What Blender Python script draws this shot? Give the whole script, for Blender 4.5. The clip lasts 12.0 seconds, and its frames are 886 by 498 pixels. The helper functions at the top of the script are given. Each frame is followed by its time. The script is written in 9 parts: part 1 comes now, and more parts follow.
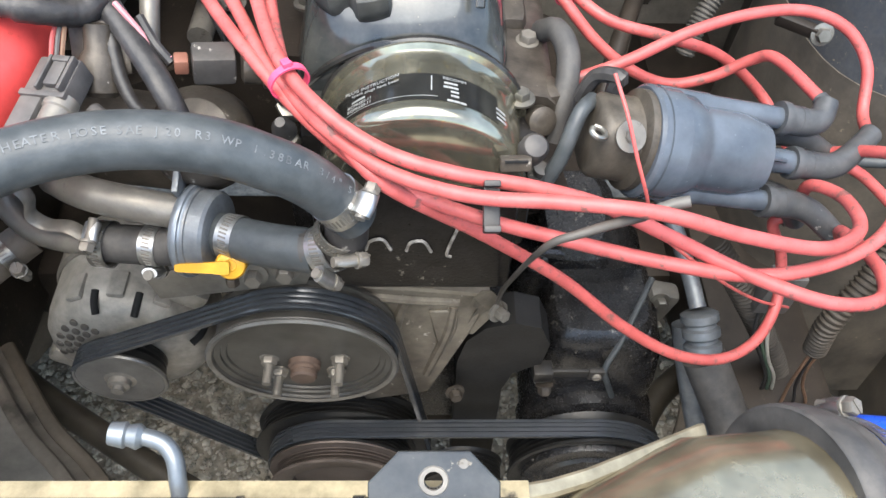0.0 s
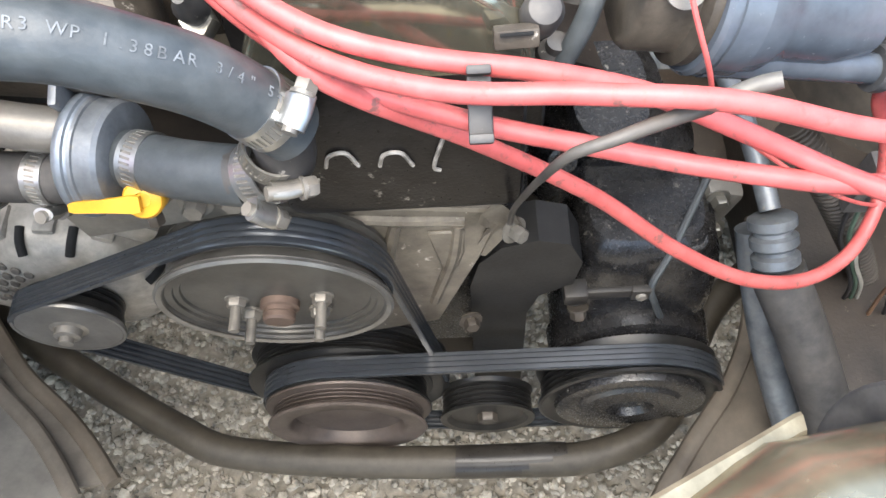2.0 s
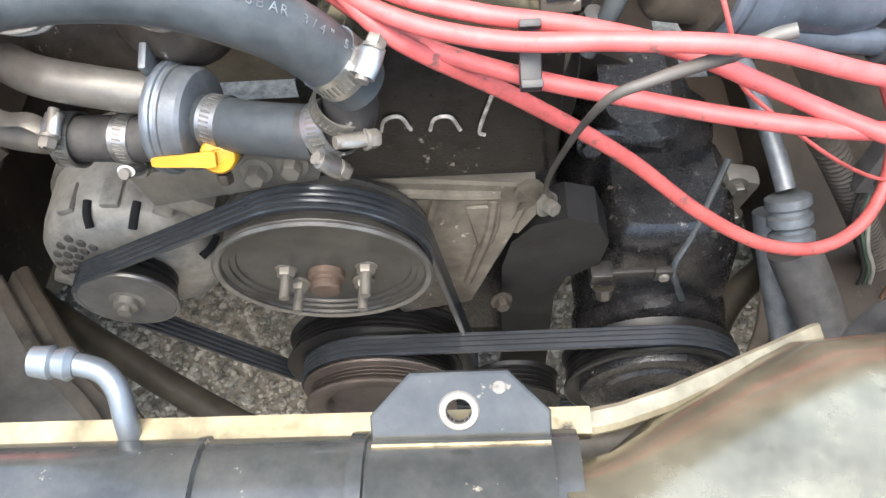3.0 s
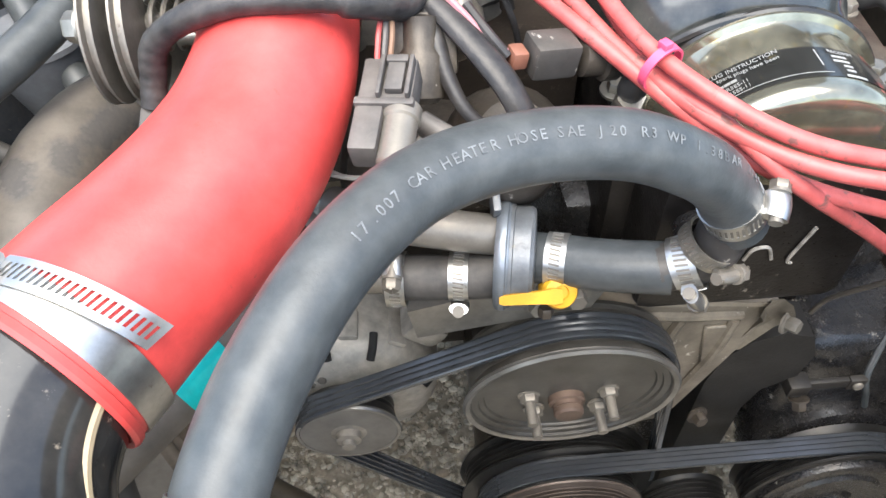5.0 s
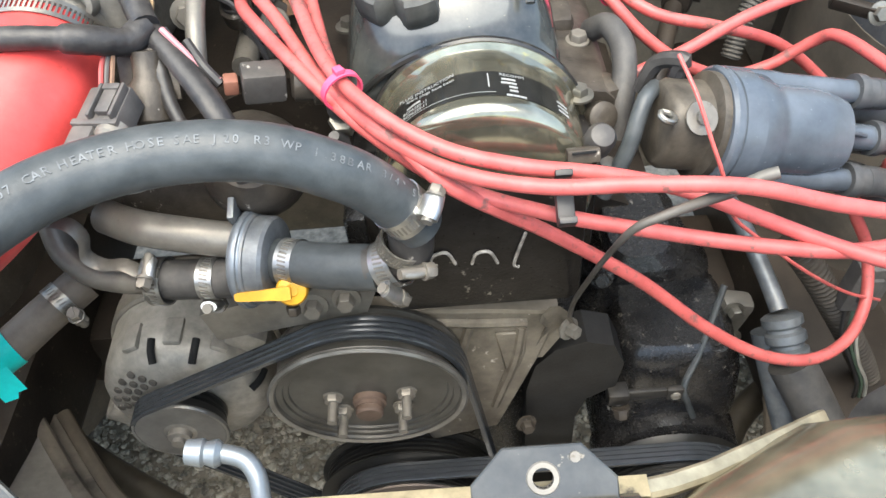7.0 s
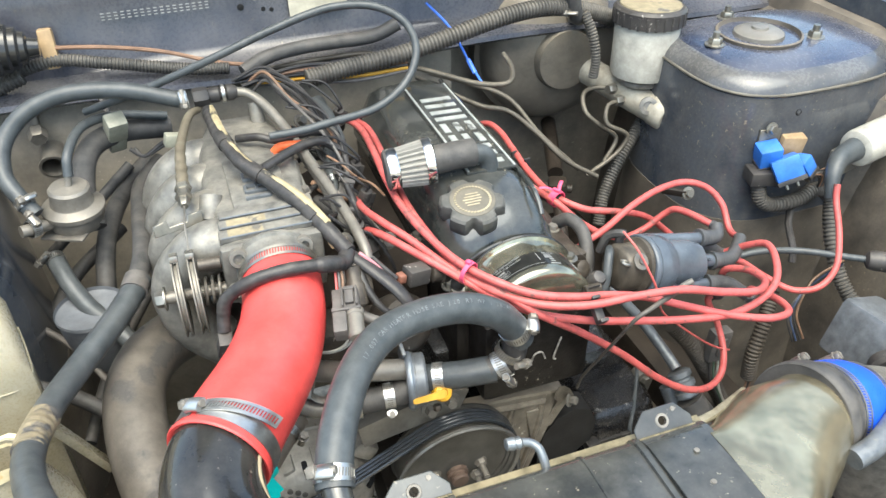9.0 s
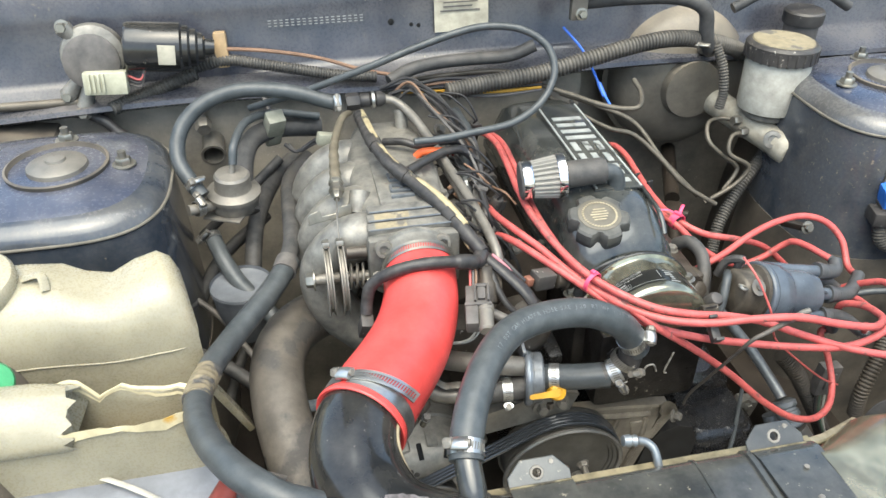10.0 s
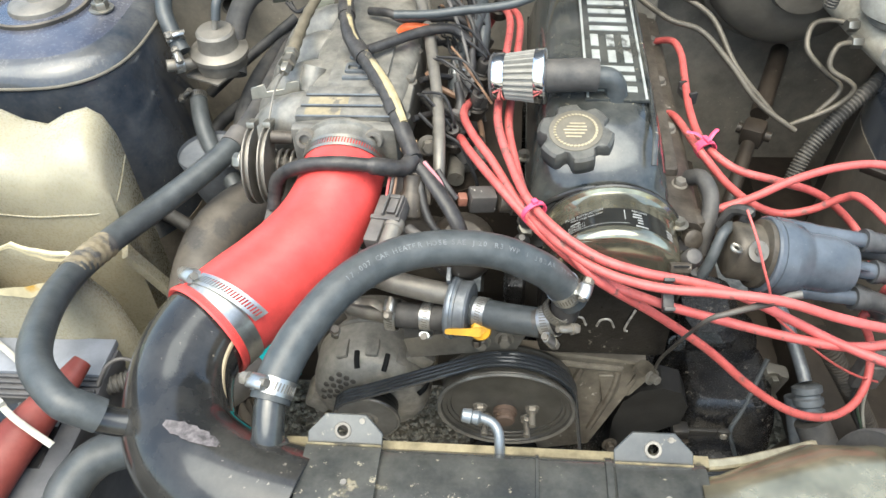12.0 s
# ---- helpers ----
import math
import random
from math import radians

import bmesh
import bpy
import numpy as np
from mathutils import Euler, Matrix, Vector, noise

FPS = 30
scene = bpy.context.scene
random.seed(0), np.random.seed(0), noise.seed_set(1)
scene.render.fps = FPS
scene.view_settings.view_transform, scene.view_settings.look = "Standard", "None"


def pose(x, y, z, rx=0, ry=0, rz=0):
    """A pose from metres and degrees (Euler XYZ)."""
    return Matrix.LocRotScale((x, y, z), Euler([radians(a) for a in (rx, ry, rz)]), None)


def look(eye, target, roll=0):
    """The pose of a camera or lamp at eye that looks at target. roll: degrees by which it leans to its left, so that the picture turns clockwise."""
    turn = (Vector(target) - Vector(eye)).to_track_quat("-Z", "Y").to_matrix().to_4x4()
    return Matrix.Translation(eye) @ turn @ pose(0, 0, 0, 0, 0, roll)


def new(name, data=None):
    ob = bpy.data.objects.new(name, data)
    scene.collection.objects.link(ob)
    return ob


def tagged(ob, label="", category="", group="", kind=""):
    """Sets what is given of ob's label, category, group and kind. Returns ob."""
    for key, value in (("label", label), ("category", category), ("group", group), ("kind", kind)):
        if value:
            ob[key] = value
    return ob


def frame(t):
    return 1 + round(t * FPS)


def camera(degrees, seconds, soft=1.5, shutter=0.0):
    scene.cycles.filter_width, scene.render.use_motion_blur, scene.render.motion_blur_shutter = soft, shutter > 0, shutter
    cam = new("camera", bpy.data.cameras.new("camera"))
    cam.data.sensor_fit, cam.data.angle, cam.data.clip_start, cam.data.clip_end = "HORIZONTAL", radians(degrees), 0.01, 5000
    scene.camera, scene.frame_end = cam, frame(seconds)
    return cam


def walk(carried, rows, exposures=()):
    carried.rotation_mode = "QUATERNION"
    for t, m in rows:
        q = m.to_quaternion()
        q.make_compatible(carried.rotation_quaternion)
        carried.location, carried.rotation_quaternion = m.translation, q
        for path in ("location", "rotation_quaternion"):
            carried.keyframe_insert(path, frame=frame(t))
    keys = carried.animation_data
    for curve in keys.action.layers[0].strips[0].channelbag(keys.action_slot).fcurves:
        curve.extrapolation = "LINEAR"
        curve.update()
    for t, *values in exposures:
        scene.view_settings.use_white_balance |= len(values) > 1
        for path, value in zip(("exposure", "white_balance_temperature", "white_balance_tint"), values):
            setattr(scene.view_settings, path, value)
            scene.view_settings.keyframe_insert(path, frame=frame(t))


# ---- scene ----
cam = camera(58.7, 12.0)
PATH = [
    (0, (-0.01, -0.005, 1.031), (0.02, 1.222, -0.548), 1.3),
    (0.5, (0.009, 0.074, 0.961), (-0.021, 1.117, -0.745), -2.9),
    (1, (0.016, 0.111, 0.901), (-0.039, 1.096, -0.839), -5.3),
    (1.5, (0.019, 0.103, 0.909), (-0.05, 1.069, -0.84), -6.2),
    (2, (0.018, 0.086, 0.937), (-0.064, 1.063, -0.806), -6.8),
    (2.5, (0.022, 0.073, 0.952), (-0.083, 1.088, -0.768), -7.4),
    (2.7, (0.013, 0.056, 0.946), (-0.1, 1.085, -0.766), -7.7),
    (4.3, (-0.075, -0.004, 0.981), (-0.114, 1.203, -0.613), -3.2),
    (4.5, (-0.117, 0.02, 0.983), (-0.137, 1.246, -0.597), -3.5),
    (5, (-0.206, 0.05, 0.976), (-0.141, 1.303, -0.581), -1.9),
    (5.5, (-0.198, 0.036, 0.98), (-0.125, 1.282, -0.582), -2.3),
    (6, (-0.112, -0.025, 1.011), (-0.144, 1.242, -0.536), -6.0),
    (6.5, (-0.028, 0.007, 0.967), (-0.089, 1.305, -0.553), -6.4),
    (8.3, (-0.138, -0.186, 1.157), (0.092, 1.347, -0.107), -0.5),
    (8.5, (-0.199, -0.214, 1.175), (0.198, 1.317, -0.049), -0.0),
    (9, (-0.317, -0.234, 1.217), (0.226, 1.291, 0.042), -0.6),
    (9.5, (-0.373, -0.251, 1.233), (0.104, 1.329, 0.103), 0.1),
    (10, (-0.376, -0.278, 1.243), (-0.04, 1.33, 0.102), -0.0),
    (10.5, (-0.228, -0.212, 1.201), (-0.118, 1.306, -0.096), -1.5),
    (11, (-0.144, -0.159, 1.214), (-0.227, 1.295, -0.157), -4.3),
    (11.5, (-0.121, -0.17, 1.231), (-0.271, 1.27, -0.149), -5.1),
    (12, (-0.104, -0.178, 1.202), (-0.286, 1.24, -0.197), -3.6),
]
walk(cam, [(t, look(eye, target, roll)) for t, eye, target, roll in PATH], ((0, 1.77, 6350, 5), (0.5, 1.92, 6350, 5), (1.5, 2.21, 6350, 6), (2.5, 2.25, 6350, 6), (4.5, 2.05, 6500, 6), (5.5, 1.97, 6500, 6), (6.5, 1.92, 6550, 4), (8.5, 1.84, 6600, 0), (10.0, 1.56, 6600, 0), (12.0, 1.68, 6600, 0)))

# ---- light ----
world = bpy.data.worlds.new("sky")
scene.world = world
world.use_nodes = True
_wn = world.node_tree.nodes
_sky = _wn.new("ShaderNodeTexSky")
_sky.sky_type, _sky.sun_disc = "NISHITA", False
_sky.sun_elevation, _sky.sun_rotation = radians(73), radians(192)
_sky.air_density, _sky.dust_density = 1.0, 3.5
world.node_tree.links.new(_sky.outputs[0], _wn["Background"].inputs[0])
_wn["Background"].inputs[1].default_value = 0.18
sun = new("sun", bpy.data.lights.new("sun", "SUN"))
sun.data.energy, sun.data.angle, sun.data.color = 1.6, radians(70), (1.0, 0.985, 0.96)
sun.matrix_basis = look((0, 0, 5), (0.12, 0.58, 3.0))

# ---- materials ----
DUST = (0.2, 0.168, 0.128)
MATS = {}


def mat(name, base, rough=0.5, metal=0.0, dust=0.0, var=0.25, scale=30.0, bump=0.15, spec=0.3, fine=400.0, dustcol=DUST, coat=0.0, trans=0.0, pits=0.0, pitcol=(0.25, 0.2, 0.15), fleck=0.0, fleckcol=(0.5, 0.46, 0.4), patchy=2.6, grime=0.17):
    """A worn surface: base colour mottled at two scales, road dust that lies thicker on faces turned up, fine relief."""
    if name in MATS:
        return MATS[name]
    m = bpy.data.materials.new(name)
    m.use_nodes = True
    nt = m.node_tree
    n, l = nt.nodes, nt.links
    b = n["Principled BSDF"]
    tc = n.new("ShaderNodeTexCoord")
    n1, n2, n3 = (n.new("ShaderNodeTexNoise") for _ in range(3))
    for q, s, d in ((n1, scale, 5.0), (n2, fine, 3.0), (n3, scale * 0.35, 6.0)):
        q.inputs["Scale"].default_value, q.inputs["Detail"].default_value, q.inputs["Roughness"].default_value = s, d, 0.6
        l.new(tc.outputs["Object"], q.inputs["Vector"])
    lo = [c * (1 - var) for c in base]
    hi = [min(1, c * (1 + var) + 0.004) for c in base]
    r1 = n.new("ShaderNodeValToRGB")
    r1.color_ramp.elements[0].position, r1.color_ramp.elements[1].position = 0.33, 0.68
    r1.color_ramp.elements[0].color, r1.color_ramp.elements[1].color = (*lo, 1), (*hi, 1)
    l.new(n1.outputs["Fac"], r1.inputs["Fac"])
    col = r1.outputs["Color"]

    def mixed(fac, a, colour):
        x = n.new("ShaderNodeMix")
        x.data_type = "RGBA"
        l.new(fac, x.inputs[0])
        l.new(a, x.inputs[6])
        x.inputs[7].default_value = (*colour, 1)
        return x.outputs[2]

    def math_node(op, a, bb, clamp=False):
        x = n.new("ShaderNodeMath")
        x.operation, x.use_clamp = op, clamp
        for i, v in enumerate((a, bb)):
            if isinstance(v, (int, float)):
                x.inputs[i].default_value = v
            else:
                l.new(v, x.inputs[i])
        return x.outputs[0]
    if grime:
        n5 = n.new("ShaderNodeTexNoise")
        n5.inputs["Scale"].default_value, n5.inputs["Detail"].default_value, n5.inputs["Roughness"].default_value = 115, 7.0, 0.72
        l.new(tc.outputs["Object"], n5.inputs["Vector"])
        blotch = math_node("ADD", math_node("MULTIPLY", math_node("SUBTRACT", n5.outputs["Fac"], 0.5), grime * 4.0), 1.0)
        x = n.new("ShaderNodeMix")
        x.data_type, x.blend_type = "RGBA", "MULTIPLY"
        x.inputs[0].default_value = 1.0
        l.new(col, x.inputs[6])
        l.new(blotch, x.inputs[7])
        col = x.outputs[2]
    rough_out = math_node("ADD", math_node("MULTIPLY", n2.outputs["Fac"], 0.16), max(0.02, rough - 0.08), True)
    if pits:
        p = math_node("MULTIPLY", math_node("SUBTRACT", n3.outputs["Fac"], 0.62 - pits * 0.14), 22.0, True)
        col = mixed(p, col, pitcol)
        rough_out = math_node("MAXIMUM", rough_out, math_node("MULTIPLY", p, 0.8))
    if fleck:
        n4 = n.new("ShaderNodeTexNoise")
        n4.inputs["Scale"].default_value, n4.inputs["Detail"].default_value, n4.inputs["Roughness"].default_value = 150, 4.0, 0.65
        l.new(tc.outputs["Object"], n4.inputs["Vector"])
        near = math_node("ADD", n4.outputs["Fac"], math_node("MULTIPLY", n3.outputs["Fac"], 0.35))
        col = mixed(math_node("MULTIPLY", math_node("SUBTRACT", near, 0.86 - fleck * 0.1), 10.0, True), col, fleckcol)
    if dust:
        geo = n.new("ShaderNodeNewGeometry")
        sep = n.new("ShaderNodeSeparateXYZ")
        l.new(geo.outputs["Normal"], sep.inputs[0])
        up = math_node("MULTIPLY", math_node("ADD", sep.outputs[2], 0.35, True), 0.55)
        patch = math_node("MULTIPLY", math_node("SUBTRACT", math_node("ADD", math_node("MULTIPLY", n3.outputs["Fac"], 0.5), math_node("MULTIPLY", n1.outputs["Fac"], 0.5)), 0.32 + 0.02 * (patchy - 2.6)), patchy, True)
        grain = math_node("ADD", math_node("MULTIPLY", n2.outputs["Fac"], 0.8), 0.45)
        fac = math_node("MULTIPLY", math_node("MULTIPLY", math_node("ADD", up, 0.3), patch), math_node("MULTIPLY", grain, dust * 0.85), True)
        col = mixed(fac, col, dustcol)
        rough_out = math_node("MAXIMUM", rough_out, math_node("MULTIPLY", fac, 0.9))
        mfac = math_node("MULTIPLY", math_node("SUBTRACT", 1.0, fac, True), metal)
        l.new(mfac, b.inputs["Metallic"])
    else:
        b.inputs["Metallic"].default_value = metal
    l.new(col, b.inputs["Base Color"])
    l.new(rough_out, b.inputs["Roughness"])
    b.inputs["Specular IOR Level"].default_value = spec
    b.inputs["Coat Weight"].default_value = coat
    b.inputs["Coat Roughness"].default_value = 0.12
    if trans:
        b.inputs["Subsurface Weight"].default_value = trans
        b.inputs["Subsurface Radius"].default_value = (0.02, 0.016, 0.008)
    if bump:
        bp = n.new("ShaderNodeBump")
        bp.inputs["Strength"].default_value, bp.inputs["Distance"].default_value = bump, 0.0006
        both = math_node("ADD", math_node("MULTIPLY", n2.outputs["Fac"], 0.6), n1.outputs["Fac"])
        l.new(both, bp.inputs["Height"])
        l.new(bp.outputs[0], b.inputs["Normal"])
    MATS[name] = m
    return m


RUBBER = mat("rubber hose", (0.04, 0.047, 0.051), 0.4, dust=0.22, var=0.2, bump=0.35, scale=70, spec=0.38, grime=0.14)
RUBBER_OLD = mat("old rubber", (0.035, 0.036, 0.038), 0.55, dust=0.5, bump=0.3, scale=60)
PLASTIC = mat("black plastic", (0.022, 0.022, 0.024), 0.4, dust=0.5, fleck=0.2)
PLASTIC_GREY = mat("grey plastic", (0.075, 0.07, 0.068), 0.45, dust=0.5, scale=60)
TAPE = mat("loom tape", (0.02, 0.02, 0.022), 0.38, dust=0.35, bump=0.6, scale=90)
LOOM = mat("corrugated loom", (0.035, 0.035, 0.035), 0.5, dust=0.7, dustcol=(0.24, 0.205, 0.155))
BLACK_CAST = mat("black cast iron", (0.009, 0.009, 0.01), 0.26, dust=0.1, bump=0.7, scale=60, fleck=0.32, fleckcol=(0.24, 0.22, 0.19), spec=0.6)
BLACK_PAINT = mat("black gloss paint", (0.012, 0.0125, 0.013), 0.12, dust=0.14, coat=0.35, bump=0.06, scale=30, dustcol=(0.22, 0.19, 0.14), patchy=4.0, fleck=0.2, fleckcol=(0.22, 0.19, 0.15), spec=0.3)
TANK_PAINT = mat("worn black tank paint", (0.026, 0.028, 0.028), 0.16, dust=0.24, coat=0.35, bump=0.1, scale=34, pits=-0.3, pitcol=(0.22, 0.18, 0.11), fleck=0.25, fleckcol=(0.3, 0.26, 0.19), dustcol=(0.24, 0.21, 0.15), patchy=3.0, spec=0.45)
COVER = mat("grey cam cover paint", (0.016, 0.02, 0.022), 0.15, dust=0.24, coat=0.5, bump=0.05, scale=30, var=0.3, dustcol=(0.27, 0.24, 0.18), fleck=0.25, fleckcol=(0.3, 0.26, 0.18), patchy=4.4, spec=0.4)
ALLOY = mat("dusty cast alloy", (0.155, 0.15, 0.138), 0.4, 0.35, dust=0.55, bump=0.6, scale=60, var=0.3, fleck=0.12, fleckcol=(0.06, 0.052, 0.044), dustcol=(0.3, 0.262, 0.195), patchy=3.4, grime=0.25)
ALLOY_GREY = mat("grey cast alloy", (0.13, 0.145, 0.16), 0.38, 0.45, dust=0.5, bump=0.5, scale=70, fleck=0.2, fleckcol=(0.25, 0.22, 0.17))
STEEL = mat("bright steel", (0.43, 0.43, 0.415), 0.34, 1.0, dust=0.3, bump=0.08, fleck=0.12, fleckcol=(0.2, 0.18, 0.14))
ZINC = mat("zinc plated steel", (0.27, 0.255, 0.22), 0.36, 0.9, dust=0.4, bump=0.2)
STEEL_DULL = mat("dull steel", (0.17, 0.158, 0.138), 0.42, 0.45, dust=0.6, bump=0.4, fleck=0.2, fleckcol=(0.06, 0.05, 0.04))
CHROME = mat("chrome", (0.75, 0.75, 0.76), 0.08, 1.0, dust=0.06, bump=0.02)
GOLD_TANK = mat("yellowed polished alloy", (0.33, 0.285, 0.19), 0.22, 0.8, dust=0.26, bump=0.05, scale=24, fine=120, var=0.35, fleck=0.25, fleckcol=(0.16, 0.13, 0.075), patchy=4.0, grime=0.12, dustcol=(0.2, 0.168, 0.11), spec=0.6)
RED_SIL = mat("red silicone", (0.55, 0.055, 0.05), 0.42, dust=0.14, bump=0.2, scale=26, var=0.2, dustcol=(0.45, 0.12, 0.1), coat=0.12, fleck=0.2, fleckcol=(0.3, 0.04, 0.03), grime=0.12)
RED_WIRE = mat("red silicone wire", (0.44, 0.08, 0.074), 0.38, dust=0.55, bump=0.15, var=0.18, scale=60, dustcol=(0.22, 0.11, 0.095), fleck=1.1, fleckcol=(0.15, 0.06, 0.053))
BLUE_SIL = mat("blue silicone", (0.012, 0.085, 0.62), 0.3, bump=0.1, var=0.1)
PINK = mat("pink cable tie", (0.75, 0.08, 0.16), 0.4, var=0.1)
YELLOW = mat("yellow plastic", (0.5, 0.26, 0.015), 0.4, dust=0.3, var=0.2, dustcol=(0.3, 0.2, 0.08))
TEAL = mat("teal tape", (0.0, 0.42, 0.38), 0.45, var=0.1, bump=0.4)
CREAM = mat("aged cream plastic", (0.28, 0.252, 0.18), 0.28, dust=0.35, trans=0.2, var=0.18, scale=12, bump=0.08, dustcol=(0.24, 0.205, 0.135), fleck=0.15, fleckcol=(0.16, 0.12, 0.065), spec=0.4, grime=0.08)
CREAM_EDGE = mat("broken cream edge", (0.5, 0.43, 0.27), 0.6, var=0.2, pits=0.5, pitcol=(0.42, 0.24, 0.04))
WHITE = mat("white plastic", (0.36, 0.345, 0.3), 0.4, dust=0.5, scale=40)
BODY_BLUE = mat("dark blue body paint", (0.012, 0.0235, 0.042), 0.16, dust=0.5, coat=0.6, bump=0.04, scale=13, fine=250, var=0.3, fleck=0.05, fleckcol=(0.17, 0.145, 0.105), dustcol=(0.25, 0.21, 0.15), patchy=5.0, grime=0.1)
BODY_DUSTY = mat("blue paint under tan dust", (0.014, 0.026, 0.06), 0.26, dust=0.45, coat=0.6, bump=0.15, scale=15, fine=250, dustcol=(0.24, 0.205, 0.15), patchy=4.2)
COWL = mat("cowl paint with dust", (0.014, 0.021, 0.04), 0.28, dust=0.8, coat=0.3, bump=0.1, scale=13, fine=250, dustcol=(0.2, 0.168, 0.122), patchy=2.6, fleck=0.15, fleckcol=(0.2, 0.17, 0.12))
SEALER = mat("tan seam sealer", (0.11, 0.1, 0.08), 0.6, dust=0.5)
BODY_DIRTY = mat("dirty inner panel", (0.04, 0.037, 0.034), 0.45, dust=1.15, bump=0.3, scale=18, fine=250, fleck=0.2, fleckcol=(0.22, 0.18, 0.13), dustcol=(0.23, 0.188, 0.138), patchy=2.8)
BELT = mat("ribbed belt rubber", (0.026, 0.029, 0.033), 0.22, bump=0, spec=0.8, scale=50, var=0.06, grime=0)
PULLEY = mat("black pulley", (0.009, 0.009, 0.009), 0.36, 0.1, dust=0.1, bump=0.15, dustcol=(0.16, 0.14, 0.11))
PULLEY_RIM = mat("worn pulley rim", (0.17, 0.165, 0.155), 0.36, 0.7, dust=0.3)
PRINT = mat("white print", (0.34, 0.335, 0.305), 0.5, var=0.15, pits=0.55, pitcol=(0.12, 0.12, 0.115))
PRINT_GREY = mat("grey print", (0.25, 0.25, 0.24), 0.5, var=0.2)
BEIGE = mat("beige print", (0.3, 0.255, 0.17), 0.6, var=0.2, scale=120)
LABEL = mat("dark label film", (0.012, 0.012, 0.012), 0.2, coat=0.4)
PAPER = mat("dusty paper label", (0.4, 0.37, 0.29), 0.6, dust=0.5)
CAP_DISC = mat("dusty dark disc", (0.1, 0.09, 0.07), 0.55, dust=0.5)
DIST = mat("blue grey distributor cap", (0.06, 0.073, 0.09), 0.24, dust=0.22, bump=0.03, scale=30, spec=0.5, grime=0.08)
BOOT = mat("grey rubber boot", (0.04, 0.044, 0.049), 0.42, dust=0.4, scale=60, fleck=0.1)
WIRE_BLUE = mat("dull blue wire", (0.02, 0.04, 0.09), 0.45, dust=0.3)
TAN = mat("tan relay plastic", (0.32, 0.22, 0.12), 0.5, dust=0.3)
BLUE_PLASTIC = mat("blue relay plastic", (0.02, 0.14, 0.5), 0.4, dust=0.35)
BROWN = mat("brown connector plastic", (0.16, 0.06, 0.038), 0.5, dust=0.3)
WIRE_DARK = mat("dark wire", (0.016, 0.016, 0.018), 0.45, dust=0.2)
WIRE_BROWN = mat("brown wire", (0.18, 0.1, 0.06), 0.5, dust=0.4)
RED_COVER = mat("red terminal cover", (0.16, 0.028, 0.022), 0.45, dust=0.5, dustcol=(0.2, 0.11, 0.085))
BATTERY = mat("battery case", (0.05, 0.052, 0.058), 0.4, dust=0.4)
BATTERY_LID = mat("grey battery lid", (0.16, 0.17, 0.19), 0.35, dust=0.25, grime=0.08)
GREEN_CAP = mat("green cap plastic", (0.05, 0.3, 0.12), 0.4, dust=0.3)
ORANGE = mat("orange wire wrap", (0.7, 0.13, 0.04), 0.45)
CABLE_BLUE = mat("blue wire joint", (0.05, 0.15, 0.6), 0.4)
GROUND = mat("dry gravel ground", (0.22, 0.19, 0.145), 0.9, var=0.45, scale=60, fine=300, bump=1.0)
STONE = mat("gravel stone", (0.28, 0.245, 0.19), 0.85, var=0.65, scale=50, bump=0.5)
# greasy dirt, darkened further to hold the shade low in the bay
SHADOWED = mat("greasy shaded underside", (0.012, 0.0095, 0.0075), 0.5, dust=0.6, bump=0.6, scale=22, dustcol=(0.07, 0.052, 0.037), patchy=3.4, fleck=0.2, fleckcol=(0.1, 0.08, 0.06))
HEAD_BLACK = mat("oily black casting", (0.007, 0.006, 0.0055), 0.3, dust=0.04, spec=0.15, bump=0.6, scale=60, fleck=0.3, fleckcol=(0.2, 0.18, 0.15))
ALT_ALLOY = mat("grey alternator casting", (0.23, 0.215, 0.19), 0.46, 0.3, dust=0.5, bump=0.6, scale=80, fleck=0.15, fleckcol=(0.1, 0.09, 0.075))
GUARD = mat("dusty brown pressed guard", (0.075, 0.063, 0.049), 0.4, dust=0.95, bump=0.4, scale=46, fleck=0.2, dustcol=(0.31, 0.265, 0.2), patchy=3.6, grime=0.25)
CAST_DARK = mat("oily dusty casting", (0.035, 0.029, 0.024), 0.42, 0.2, dust=0.6, bump=0.6, scale=70, fleck=0.08)
BRAKE_PIPE = mat("dull coated pipe", (0.085, 0.075, 0.06), 0.5, 0.4, dust=0.6)
FIREWALL = mat("dusty firewall sheet", (0.17, 0.153, 0.128), 0.5, dust=1.0, bump=0.2, scale=18, dustcol=(0.4, 0.345, 0.262), fleck=0.15, patchy=3.0)
HOSE_INK = mat("worn grey ink", (0.125, 0.132, 0.136), 0.6, var=0.4, scale=200, fine=900, pits=0.15, pitcol=(0.055, 0.06, 0.064))

GREEN_WIRE = mat("dull green wire", (0.05, 0.085, 0.06), 0.5, dust=0.4)


# ---- builders ----
def vec(p):
    return Vector(p)


